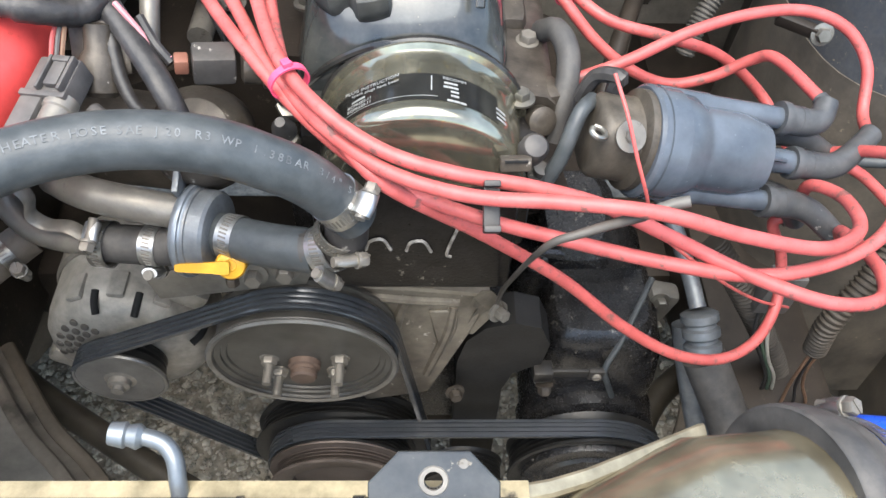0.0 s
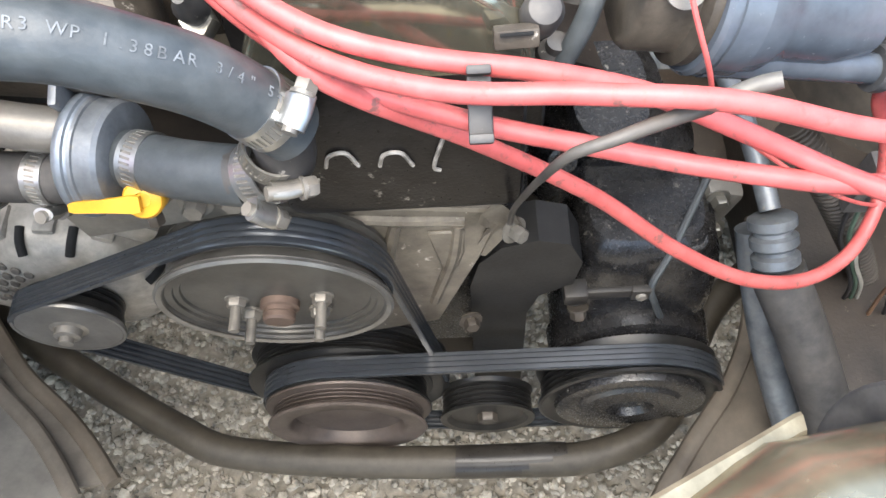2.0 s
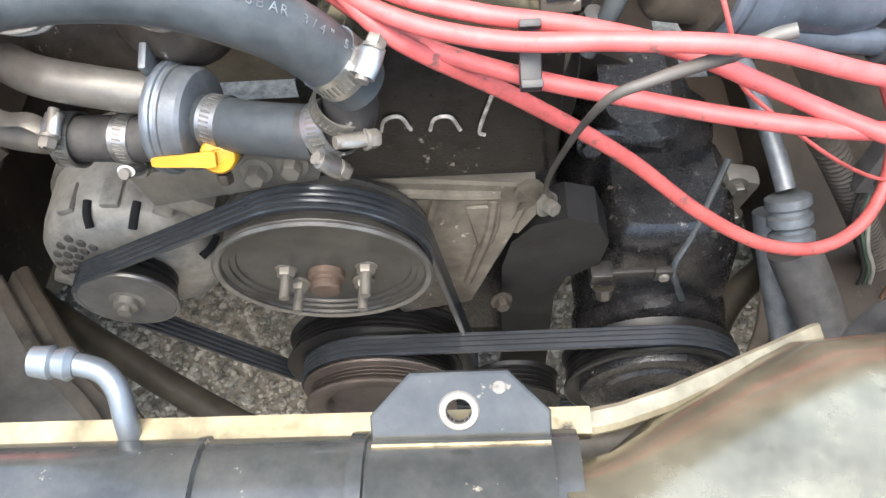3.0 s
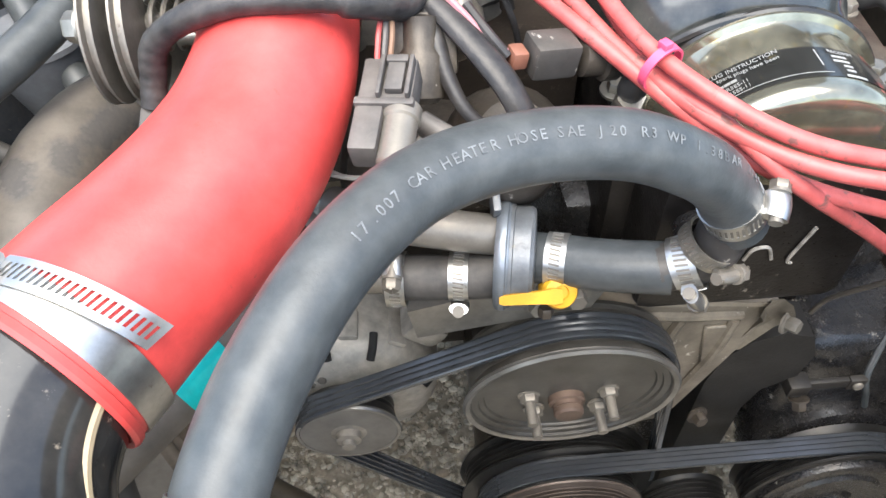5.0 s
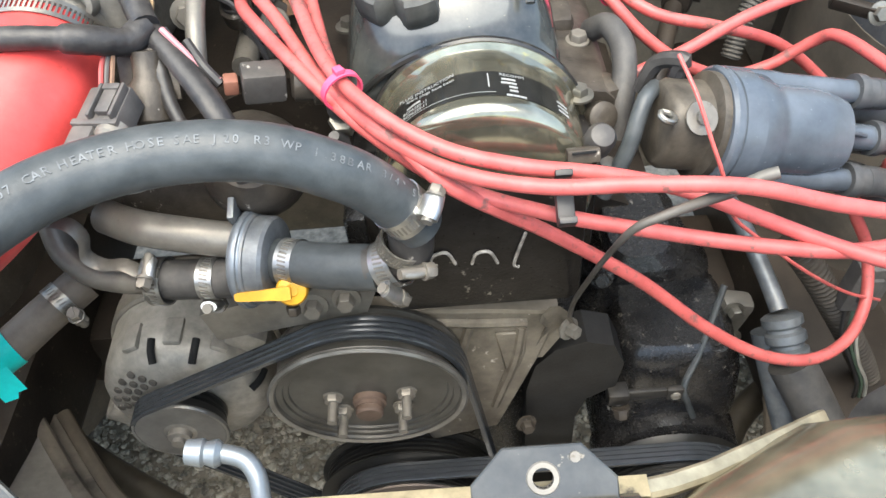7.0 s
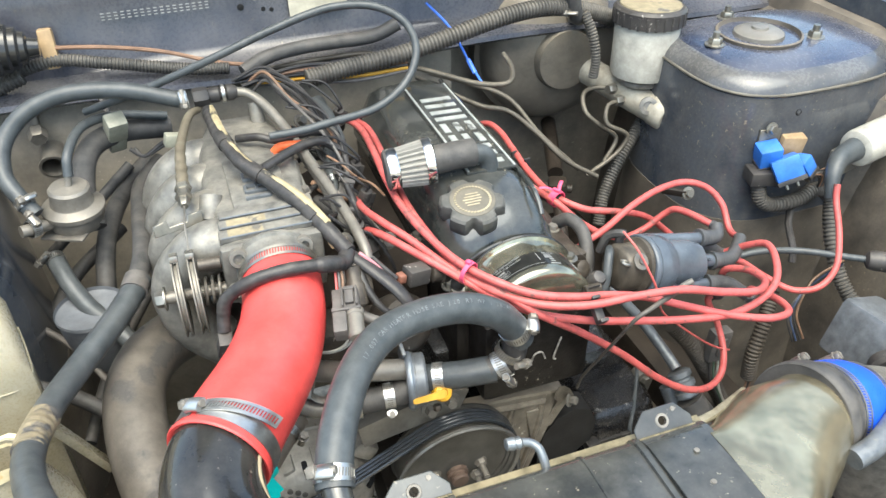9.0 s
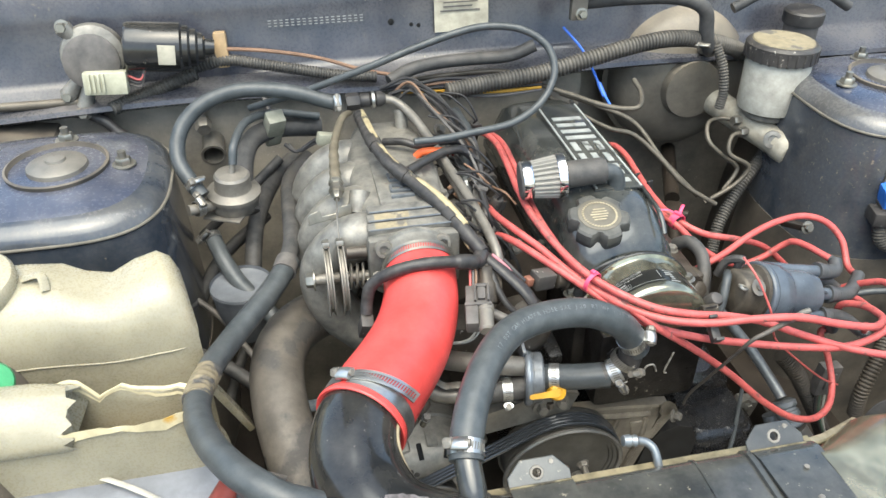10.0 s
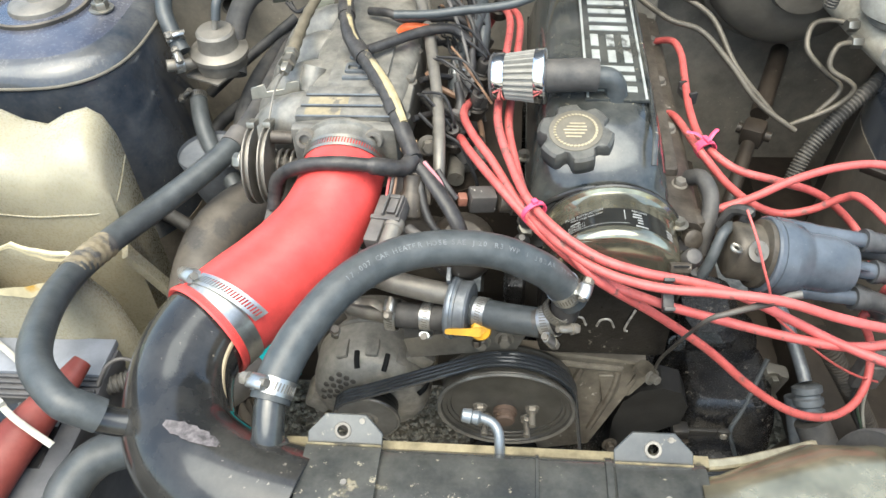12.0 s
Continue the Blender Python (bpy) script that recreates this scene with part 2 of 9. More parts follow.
def spline(pts, n):
    """n points of a smooth curve through pts."""
    p = np.array(pts, float)
    seg = np.maximum(np.linalg.norm(np.diff(p, axis=0), axis=1) ** 0.5, 1e-6)
    t = np.concatenate([[0], np.cumsum(seg)])
    m = np.zeros_like(p)
    m[1:-1] = (p[2:] - p[:-2]) / (t[2:] - t[:-2])[:, None]
    m[0], m[-1] = (p[1] - p[0]) / seg[0], (p[-1] - p[-2]) / seg[-1]
    out = []
    for s in np.linspace(0, t[-1], n):
        i = min(int(np.searchsorted(t, s, side="right")) - 1, len(p) - 2)
        h = t[i + 1] - t[i]
        u = (s - t[i]) / h
        out.append((2 * u**3 - 3 * u * u + 1) * p[i] + (u**3 - 2 * u * u + u) * h * m[i] + (3 * u * u - 2 * u**3) * p[i + 1] + (u**3 - u * u) * h * m[i + 1])
    return [Vector(q) for q in out]


def frames(path, up=(0, 0, 1)):
    """A tangent, side and up vector along a path, carried without twist."""
    tang = [(path[min(i + 1, len(path) - 1)] - path[max(i - 1, 0)]).normalized() for i in range(len(path))]
    side = tang[0].cross(Vector(up))
    if side.length < 0.05:
        side = tang[0].cross(Vector((1, 0, 0)))
    side.normalize()
    out = []
    for t in tang:
        side = (side - t * side.dot(t)).normalized()
        out.append((t, side, side.cross(t).normalized()))
    return out


def loft(rings, caps=True, bm=None):
    """Skin over rings with equal numbers of points."""
    bm = bm or bmesh.new()
    vs = [[bm.verts.new(p) for p in r] for r in rings]
    k = len(vs[0])
    for a, b in zip(vs, vs[1:]):
        for i in range(k):
            bm.faces.new((a[i], a[(i + 1) % k], b[(i + 1) % k], b[i]))
    if caps:
        bm.faces.new(vs[0][::-1])
        bm.faces.new(vs[-1])
    return bm


def tube(pts, r, seg=12, n=None, bm=None, caps=True, squash=1.0):
    """A round tube; r is a number or a function of the share of the way."""
    length = sum((vec(b) - vec(a)).length for a, b in zip(pts, pts[1:]))
    rr = r if callable(r) else (lambda u: r)
    n = n or max(4, min(60, int(length / max(rr(0.5), 0.002) * 0.9) + 3 * len(pts)))
    path = spline(pts, n)
    rings = []
    for i, (p, (t, s, u)) in enumerate(zip(path, frames(path))):
        q = rr(i / (n - 1))
        rings.append([p + s * (q * math.cos(a)) + u * (q * squash * math.sin(a)) for a in (2 * math.pi * k / seg for k in range(seg))])
    return loft(rings, caps, bm)


def corrugated(pts, r, pitch=0.004, seg=12, bm=None):
    """A ribbed conduit: narrow and wide rings by turns."""
    length = sum((vec(b) - vec(a)).length for a, b in zip(pts, pts[1:]))
    k = max(6, int(length / pitch))
    path = spline(pts, k * 4 + 1)
    prof = (0.84, 1.0, 1.0, 0.84)
    rings = []
    for i, (p, (t, s, u)) in enumerate(zip(path, frames(path))):
        q = r * prof[i % 4]
        rings.append([p + (s * math.cos(a) + u * math.sin(a)) * q for a in (2 * math.pi * j / seg for j in range(seg))])
    return loft(rings, True, bm)


def basis(axis, up=(0, 0, 1)):
    w = vec(axis).normalized()
    s = vec(up).cross(w)
    if s.length < 0.05:
        s = Vector((1, 0, 0)).cross(w)
    s.normalize()
    return w, s, w.cross(s)


def rev(profile, centre, axis, seg=32, bm=None, closed=False, up=(0, 0, 1)):
    """Turns a profile of (radius, height along the axis) round an axis."""
    bm = bm or bmesh.new()
    w, s, u = basis(axis, up)
    c = vec(centre)
    rings = []
    for r, h in profile:
        rings.append([c + w * h + (s * math.cos(a) + u * math.sin(a)) * max(r, 1e-5) for a in (2 * math.pi * k / seg for k in range(seg))])
    vs = [[bm.verts.new(p) for p in ring] for ring in rings]
    pairs = list(zip(vs, vs[1:])) + ([(vs[-1], vs[0])] if closed else [])
    for a, b in pairs:
        for i in range(seg):
            bm.faces.new((a[i], a[(i + 1) % seg], b[(i + 1) % seg], b[i]))
    if not closed:
        bm.faces.new(vs[0][::-1])
        bm.faces.new(vs[-1])
    return bm


def box(c, size, rot=(0, 0, 0), bevel=0.0015, bm=None, m=None, segs=2):
    """A box with rounded edges."""
    b = bmesh.new()
    bmesh.ops.create_cube(b, size=1.0)
    bmesh.ops.scale(b, vec=size, verts=b.verts)
    if bevel:
        bmesh.ops.bevel(b, geom=b.edges[:], offset=min(bevel, min(size) * 0.45), segments=segs, affect="EDGES", profile=0.6)
    b.transform(m if m is not None else pose(*c, *rot))
    return merge(bm, b)


def joined(first, *rest):
    for b in rest:
        merge(first, b)
    return first


def merge(bm, b):
    if bm is None:
        return b
    me = bpy.data.meshes.new("tmp")
    b.to_mesh(me)
    bm.from_mesh(me)
    bpy.data.meshes.remove(me)
    b.free()
    return bm


def plate(poly, o, u, v, thick, bevel=0.001, bm=None, holes=()):
    """A flat plate: poly in (u, v) metres from o, thick along u x v; holes are (u, v, radius), cut through."""
    o, u, v = vec(o), vec(u).normalized(), vec(v).normalized()
    w = u.cross(v).normalized()
    b = bmesh.new()
    loop = [b.verts.new(o + u * a + v * c) for a, c in poly]
    edges = [b.edges.new((loop[i], loop[(i + 1) % len(loop)])) for i in range(len(loop))]
    if holes:
        for hu, hv, hr in holes:
            ring = [b.verts.new(o + u * (hu + hr * math.cos(k * math.pi / 8)) + v * (hv + hr * math.sin(k * math.pi / 8))) for k in range(16)]
            edges += [b.edges.new((ring[i], ring[(i + 1) % 16])) for i in range(16)]
        bmesh.ops.triangle_fill(b, use_beauty=True, use_dissolve=False, edges=edges, normal=w)
    else:
        b.faces.new(loop)
    bmesh.ops.recalc_face_normals(b, faces=b.faces)
    ex = bmesh.ops.extrude_face_region(b, geom=b.faces[:])
    bmesh.ops.translate(b, vec=w * thick, verts=[g for g in ex["geom"] if isinstance(g, bmesh.types.BMVert)])
    bmesh.ops.recalc_face_normals(b, faces=b.faces)
    if bevel:
        sharp = [e for e in b.edges if len(e.link_faces) == 2 and e.calc_face_angle(0) > 0.9]
        bmesh.ops.bevel(b, geom=sharp, offset=bevel, segments=1, affect="EDGES")
    return merge(bm, b)


def hexnut(c, axis, r, h, bm=None, washer=0.0):
    w, s, u = basis(axis)
    b = bmesh.new()
    prof = [(r * 0.9, 0), (r, h * 0.1), (r, h * 0.8), (r * 0.86, h)]
    rev(prof, c, axis, 6, b)
    if washer:
        rev([(washer, -0.001), (washer, 0.0006), (r * 0.8, 0.0012)], c, axis, 16, b)
    return merge(bm, b)


def thing(name, label, category, loc=(0, 0, 0), group="", kind=""):
    ob = new(name)
    ob.empty_display_size = 0.02
    ob.location = loc
    return tagged(ob, label, category, group, kind)


def mesh_object(name, bm, material, smooth=38):
    bmesh.ops.recalc_face_normals(bm, faces=bm.faces)
    me = bpy.data.meshes.new(name)
    bm.to_mesh(me)
    bm.free()
    me.materials.append(material)
    me.shade_smooth()
    me.set_sharp_from_angle(angle=radians(smooth))
    return new(name, me)


def part(name, bm, material, parent, label="", smooth=38):
    """A mesh in world metres as a part of a thing, or of a part."""
    ob = mesh_object(name, bm, material, smooth)
    ob.parent = parent
    root = parent
    while root.parent:
        root = root.parent
    ob.matrix_parent_inverse = Matrix.Translation(-root.location) if parent is root else Matrix.Identity(4)
    if label:
        tagged(ob, label)
    return ob


def solo(name, bm, material, label, category, group="", kind="", smooth=38):
    """A thing that is one mesh."""
    return tagged(mesh_object(name, bm, material, smooth), label, category, group, kind)


def lettering(text, size, m, depth=0.0003):
    """Raised print in the built-in font, lying in the plane of m, as a mesh."""
    cu = bpy.data.curves.new("print", "FONT")
    cu.body, cu.size, cu.extrude, cu.align_x, cu.align_y = text, size, depth, "CENTER", "CENTER"
    cu.resolution_u = 2
    ob = bpy.data.objects.new("print", cu)
    me = bpy.data.meshes.new_from_object(ob)
    bpy.data.objects.remove(ob)
    b = bmesh.new()
    b.from_mesh(me)
    bpy.data.meshes.remove(me)
    bpy.data.curves.remove(cu)
    b.transform(m)
    return b


def ladder(c, axis, r, width, a0, a1, slots, drift=0.0, lift=0.0, thick=0.0007):
    """A bent steel strip with a row of slots cut through; drift shifts it along the axis and lift raises it towards its end."""
    b = bmesh.new()
    w, s, u = basis(axis)
    h = width / 2
    cols = (-h, -h * 0.52, h * 0.52, h)
    n = slots * 2 if slots else 48
    rows = []
    for i in range(n + 1):
        q = i / n
        a = a0 + (a1 - a0) * q
        o = s * math.cos(a) + u * math.sin(a)
        skew = (w.cross(o)) * 0.0008
        rows.append([b.verts.new(vec(c) + o * (r + lift * q * q) + w * (k + drift * q) + skew * (k / h)) for k in cols])
    for i in range(n):
        for j in range(3):
            if slots and j == 1 and i % 2 and 1 < i < n - 2:
                continue
            b.faces.new((rows[i][j], rows[i][j + 1], rows[i + 1][j + 1], rows[i + 1][j]))
    bmesh.ops.recalc_face_normals(b, faces=b.faces)
    bmesh.ops.solidify(b, geom=b.faces[:], thickness=thick)
    return b


def clamp(c, axis, r, width=0.009, screw=(1, 0, 0), tail=0.0, slotted=True, name="hose_clamp", label="bright steel worm-drive hose clamp with slotted band", group="worm-drive hose clamps", material=None):
    """A worm-drive clamp: band, slots, housing and screw."""
    material = material or STEEL
    t = thing(name, label, "hose clamp", c, group)
    w, s, u = basis(axis)
    d = vec(screw) - w * vec(screw).dot(w)
    d.normalize()
    e = w.cross(d)
    h = width / 2
    turn = math.atan2(d.dot(u), d.dot(s))
    gap = 0.011 / r
    part("band", ladder(c, axis, r + 0.0002, width, turn + gap * 0.3, turn + 2 * math.pi - gap * 0.3, max(18, int(2 * math.pi * r / 0.0027)) if slotted else 0), material, t)
    if slotted and r < 0.02:
        part("inner_band", rev([(r - 0.0012, -h * 0.9), (r - 0.0001, -h * 0.9), (r - 0.0001, h * 0.9), (r - 0.0012, h * 0.9)], c, axis, 40, closed=True), STEEL_DULL, t)
    m = Matrix((e.to_4d(), w.to_4d(), d.to_4d(), (0, 0, 0, 1))).transposed()
    for i in range(3):
        m[3][i] = 0
    m[3][3] = 1
    m.translation = vec(c) + d * (r + 0.004)
    part("screw_housing", tube([m @ Vector((-0.0065, 0, -0.0005)), m @ Vector((0, 0, 0.0003)), m @ Vector((0.0065, 0, -0.0005))], width * 0.5, 14, 8, squash=0.62), material, t)
    sc = vec(c) + d * (r + 0.0045)
    b = tube([sc - e * 0.009, sc + e * 0.007], 0.0032, 10, 4)
    hexnut(sc + e * 0.0068, e, 0.0048, 0.0062, b, washer=0.0052)
    box((0, 0, 0), (0.0012, 0.008, 0.0009), bevel=0, bm=b, m=Matrix.Translation(sc + e * 0.0133) @ e.to_track_quat("Z", "Y").to_matrix().to_4x4())
    part("screw", b, STEEL_DULL, t)
    if tail:
        o = vec(c) + d * (r + 0.001) - e * 0.004
        part("band_tail", tube([o, o - e * tail * 0.5 + d * 0.001, o - e * tail + d * 0.004], 0.0042, 8, 8, squash=0.12), material, t)
    return t


def bolt(c, axis, r=0.006, h=0.006, washer=0.009, label="dull steel hex bolt with washer", group="engine bolts", material=None, name="bolt"):
    return solo(name, hexnut(c, axis, r, h, washer=washer), material or STEEL_DULL, label, "bolt", group)


def stones(n, area, size, seed, z=0.0):
    """Loose stones as one mesh: squashed, uneven lumps."""
    rng = random.Random(seed)
    verts, faces = [], []
    ico = bmesh.new()
    bmesh.ops.create_icosphere(ico, subdivisions=1, radius=1)
    base = [v.co.copy() for v in ico.verts]
    tri = [[v.index for v in fc.verts] for fc in ico.faces]
    ico.free()
    for _ in range(n):
        x, y = rng.uniform(area[0], area[1]), rng.uniform(area[2], area[3])
        s = rng.uniform(*size) * (0.6 + 0.7 * rng.random() ** 2)
        sc = Vector((s * rng.uniform(0.7, 1.3), s * rng.uniform(0.7, 1.3), s * rng.uniform(0.45, 0.8)))
        rot = Euler((rng.uniform(-0.5, 0.5), rng.uniform(-0.5, 0.5), rng.uniform(0, 6.3))).to_matrix()
        k = len(verts)
        for b in base:
            q = Vector([b[i] * sc[i] * rng.uniform(0.78, 1.15) for i in range(3)])
            verts.append(tuple(rot @ q + Vector((x, y, z + s * 0.25))))
        faces += [[k + i for i in t] for t in tri]
    me = bpy.data.meshes.new("gravel")
    me.from_pydata(verts, [], faces)
    return me

# ---- setting ----
def ground_sheet():
    b = bmesh.new()
    bmesh.ops.create_grid(b, x_segments=40, y_segments=40, size=200)
    return b


solo("ground", ground_sheet(), GROUND, "dry pale gravel ground under the car", "ground", kind="structure")
gravel = new("gravel", stones(22000, (-0.75, 0.55, 0.05, 0.75), (0.0028, 0.0065), 5))
gravel.data.materials.append(STONE)
tagged(gravel, "loose pale brown gravel stones on the ground", "gravel", kind="stuff")

CL = -0.0985         # the car's middle line


def rounded_poly(pts, r=0.012, k=5):
    out = []
    n = len(pts)
    for i in range(n):
        a, b, c = Vector(pts[i - 1]), Vector(pts[i]), Vector(pts[(i + 1) % n])
        p, q = b + (a - b).normalized() * min(r, (a - b).length * 0.45), b + (c - b).normalized() * min(r, (c - b).length * 0.45)
        for j in range(k + 1):
            u = j / k
            out.append((1 - u) ** 2 * p + 2 * u * (1 - u) * b + u * u * q)
    return out


def tower(sign, name, label):
    """A strut tower: a flared drum with a domed top plate, a rolled rim, a bearing cup and three nuts."""
    cx, cy, dz = (CL + 0.559, 0.622, 0.011) if sign > 0 else (CL - 0.557, 0.622, -0.008)
    t = thing(name, label, "strut tower", (cx, cy, 0.2), "strut towers", "structure")

    def ring(z, g, out=0.0):
        pts = []
        for k in range(48):
            a = 2 * math.pi * k / 48
            x, y = math.cos(a), math.sin(a)
            r = g / (abs(x) ** 3.0 + abs(y) ** 3.0) ** (1 / 3.0)
            px = x * r + (out * x if x > 0 else 0)
            pts.append(Vector((cx + sign * px, cy + y * r * 1.03, z + dz)))
        return pts
    part("skirt", loft([ring(0.15, 0.165, 0.1), ring(0.5, 0.145, 0.1), ring(0.585 if sign > 0 else 0.54, 0.1385, 0.096)]), BODY_DIRTY, t, "blue-black skirt under brown road dirt", smooth=60)
    part("body", loft([ring(0.58 if sign > 0 else 0.535, 0.1378, 0.096), ring(0.70, 0.128, 0.09), ring(0.757, 0.1245, 0.09), ring(0.760, 0.124, 0.085), ring(0.763, 0.1235, 0.085), ring(0.766, 0.1252, 0.085), ring(0.769, 0.1240, 0.085), ring(0.776, 0.121, 0.08), ring(0.7825, 0.115, 0.08), ring(0.787, 0.106, 0.08), ring(0.789, 0.099, 0.08)]), BODY_BLUE, t)
    part("top_plate", loft([ring(0.7850, 0.108, 0.08), ring(0.7892, 0.099, 0.08), ring(0.792, 0.090, 0.07), ring(0.795, 0.074, 0.03), ring(0.7968, 0.058, 0.0)]), BODY_DUSTY, t, "blue top plate under tan dust")
    part("seam_bead", tube(ring(0.7675, 0.1252, 0.085) + ring(0.7675, 0.1252, 0.085)[:1], 0.0018, 8, 120), SEALER, t, "tan sealer bead along the seam")
    if sign > 0:
        for p, n in (((0.404, 0.5, 0.7575), (-0.24, -0.95, 0.15)), ((0.4596, 0.4945, 0.7631), (0, -0.98, 0.15)), ((0.439, 0.493, 0.7517), (0, -0.98, 0.15)), ((0.4948, 0.496, 0.766), (0, -0.98, 0.15)), ((0.5165, 0.496, 0.766), (0, -0.98, 0.15)), ((0.3385, 0.5839, 0.7262), (-0.99, -0.1, 0.08)), ((0.3375, 0.58, 0.7092), (-0.99, -0.1, 0.08)), ((0.3385, 0.57, 0.7068), (-0.99, -0.1, 0.08))):
            part("hole_rim", rev([(0.0045, -0.004), (0.0048, 0.0002), (0.0038, 0.0006), (0.0032, -0.0002), (0.0005, -0.0006)], p, n, 14), MATS["dark rubber hole"] if "dark rubber hole" in MATS else mat("dark rubber hole", (0.008, 0.008, 0.008), 0.7, bump=0), t, "small dark drilled hole")
    c = (cx, cy, 0.7955 + dz)
    part("bearing_cup", rev([(0.058, 0.0), (0.059, 0.006), (0.056, 0.007), (0.054, 0.0), (0.05, -0.006), (0.037, -0.008)], c, (0, 0, 1), 40), BODY_DIRTY, t)
    part("dome_cap", rev([(0.036, -0.002), (0.034, 0.006), (0.026, 0.010), (0.012, 0.011), (0.011, 0.014), (0.001, 0.015)], c, (0, 0, 1), 32), STEEL_DULL, t)
    for k in range(3):
        a = radians((184, 335, 88)[k]) if sign > 0 else radians((356, 205, 92)[k])
        p = (cx + 0.076 * math.cos(a), cy + 0.076 * math.sin(a), 0.796 + dz)
        b = hexnut(p, (0, 0, 1), 0.0095, 0.009, washer=0.014)
        tube([(p[0], p[1], 0.8 + dz), (p[0], p[1], 0.813 + dz)], 0.0048, 10, 3, b)
        part("nut", b, ZINC, t)
    return t


tower(1, "strut_tower", "dark blue painted strut tower with dusty domed top and three nuts")
tower(-1, "strut_tower", "dark blue painted strut tower, dusty, beside the cream bottle")

# firewall: upper panel, ledge, lower panel
solo("wall_firewall", box((-0.385, 0.84, 0.455), (0.93, 0.03, 0.63), bevel=0.012, bm=box((CL, 0.925, 0.50), (1.5, 0.03, 0.72), bevel=0.004)), FIREWALL, "dusty dark lower firewall behind the engine", "firewall", kind="structure")


def cowl():
    rows = [(0.905, 0.772), (0.80, 0.775), (0.792, 0.781), (0.795, 0.787), (0.845, 0.800), (0.853, 0.81), (0.862, 0.885), (0.87, 0.925), (0.885, 0.938), (0.93, 0.942), (0.93, 0.775)]
    xs = [-0.83 + 1.46 * i / 40 for i in range(41)]
    return loft([[Vector((x, y + 0.012 * ((x - CL) / 0.7) ** 2 * -1, z + 0.004 * math.sin(9 * x) * (z < 0.8))) for y, z in rows] for x in xs])


solo("wall_cowl", cowl(), COWL, "dark blue cowl panel with a dusty folded ledge", "cowl panel", kind="structure")
solo("cowl_seal", tube([(-0.82, 0.88, 0.915), (-0.7, 0.878, 0.945), (-0.5, 0.876, 0.957), (-0.1, 0.876, 0.957), (0.3, 0.876, 0.953), (0.6, 0.876, 0.95)], 0.011, 12), RUBBER_OLD, "black rubber weatherstrip along the cowl edge", "rubber seal")


def apron(sign):
    """An inner wing: a sheet with a folded top flange, bulged at mid height."""
    xs = lambda o: CL + sign * o
    prof = [(0.50, 0.12), (0.505, 0.35), (0.52, 0.5), (0.545, 0.62), (0.57, 0.70), (0.60, 0.735), (0.66, 0.745), (0.71, 0.76), (0.72, 0.79), (0.74, 0.79), (0.74, 0.10), (0.51, 0.10)]
    ys = [-0.25, -0.1, 0.05, 0.2, 0.35, 0.47, 0.60, 0.75, 0.91]
    return loft([[Vector((xs(min(o + (0.115 if sign > 0 and y < 0.5 else 0.0), 0.74 if o < 0.72 else 0.80) - (0.04 if sign < 0 and 0.3 < y < 0.6 and z < 0.6 else 0.0)), y, z + (0.0 if y < 0.5 else 0.02 * (z > 0.7)))) for o, z in prof] for y in ys])


solo("wall_right", apron(1), BODY_DIRTY, "dusty inner wing panel with a folded flange", "inner wing", kind="structure")
solo("wall_left", apron(-1), BODY_DIRTY, "dusty inner wing panel with a folded flange", "inner wing", kind="structure")
for s in (-1, 1):
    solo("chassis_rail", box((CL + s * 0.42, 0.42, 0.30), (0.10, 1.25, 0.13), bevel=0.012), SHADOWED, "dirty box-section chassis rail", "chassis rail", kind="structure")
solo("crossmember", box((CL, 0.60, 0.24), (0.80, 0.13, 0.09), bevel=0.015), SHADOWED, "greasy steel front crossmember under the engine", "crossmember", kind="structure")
solo("wall_front", box((CL, -0.03, 0.47), (1.2, 0.03, 0.14), bevel=0.01), BODY_DIRTY, "dusty front panel below the tank", "front panel", kind="structure")



def fender():
    """The outer wing: a rain channel, a raised edge and the curved outside skin."""
    prof = [(0.742, 0.10), (0.742, 0.80), (0.75, 0.838), (0.758, 0.842), (0.775, 0.834), (0.785, 0.836), (0.85, 0.852), (0.93, 0.83), (0.99, 0.76), (1.02, 0.6), (1.02, 0.16), (0.9, 0.10)]
    return loft([[Vector((CL + o, y, z - 0.03 * max(0, 0.3 - y))) for o, z in prof] for y in (-0.1, 0.1, 0.3, 0.5, 0.7, 0.93)])


solo("wall_fender", fender(), BODY_BLUE, "dark blue outer wing with a rain channel", "wing", kind="structure")


def hood():
    """The raised lid: a sheet with folded edges and two stiffening ribs on its underside."""
    b = box((0, 0, 0), (1.36, 1.16, 0.018), bevel=0.006)
    for x in (-0.35, 0.35):
        box((x, 0, -0.018), (0.09, 1.0, 0.02), bevel=0.008, bm=b)
    for y in (-0.5, 0.5):
        box((0, y, -0.018), (1.3, 0.08, 0.02), bevel=0.008, bm=b)
    b.transform(pose(CL, 1.02, 1.54, -76, 0, 0))
    return b


solo("hood", hood(), BODY_BLUE, "raised dark blue hood above the engine bay", "hood", kind="structure")
LINING = mat("brown worn hood lining", (0.05, 0.043, 0.035), 0.7, dust=0.4, bump=0.6, scale=60, fleck=0.2)
solo("hood_lining", joined(plate([(-0.63, 0.045), (-0.56, 0.027), (-0.44, 0.018), (-0.33, 0.012), (-0.24, 0.004), (-0.165, 0.0), (-0.152, 0.012), (-0.16, 0.12), (-0.63, 0.15)], (0, 0.868, 0.893), (1, 0, 0), (0, 0.1, 1), 0.006, 0.001)), LINING, "worn brown lining sheet hanging from the raised hood", "hood lining")

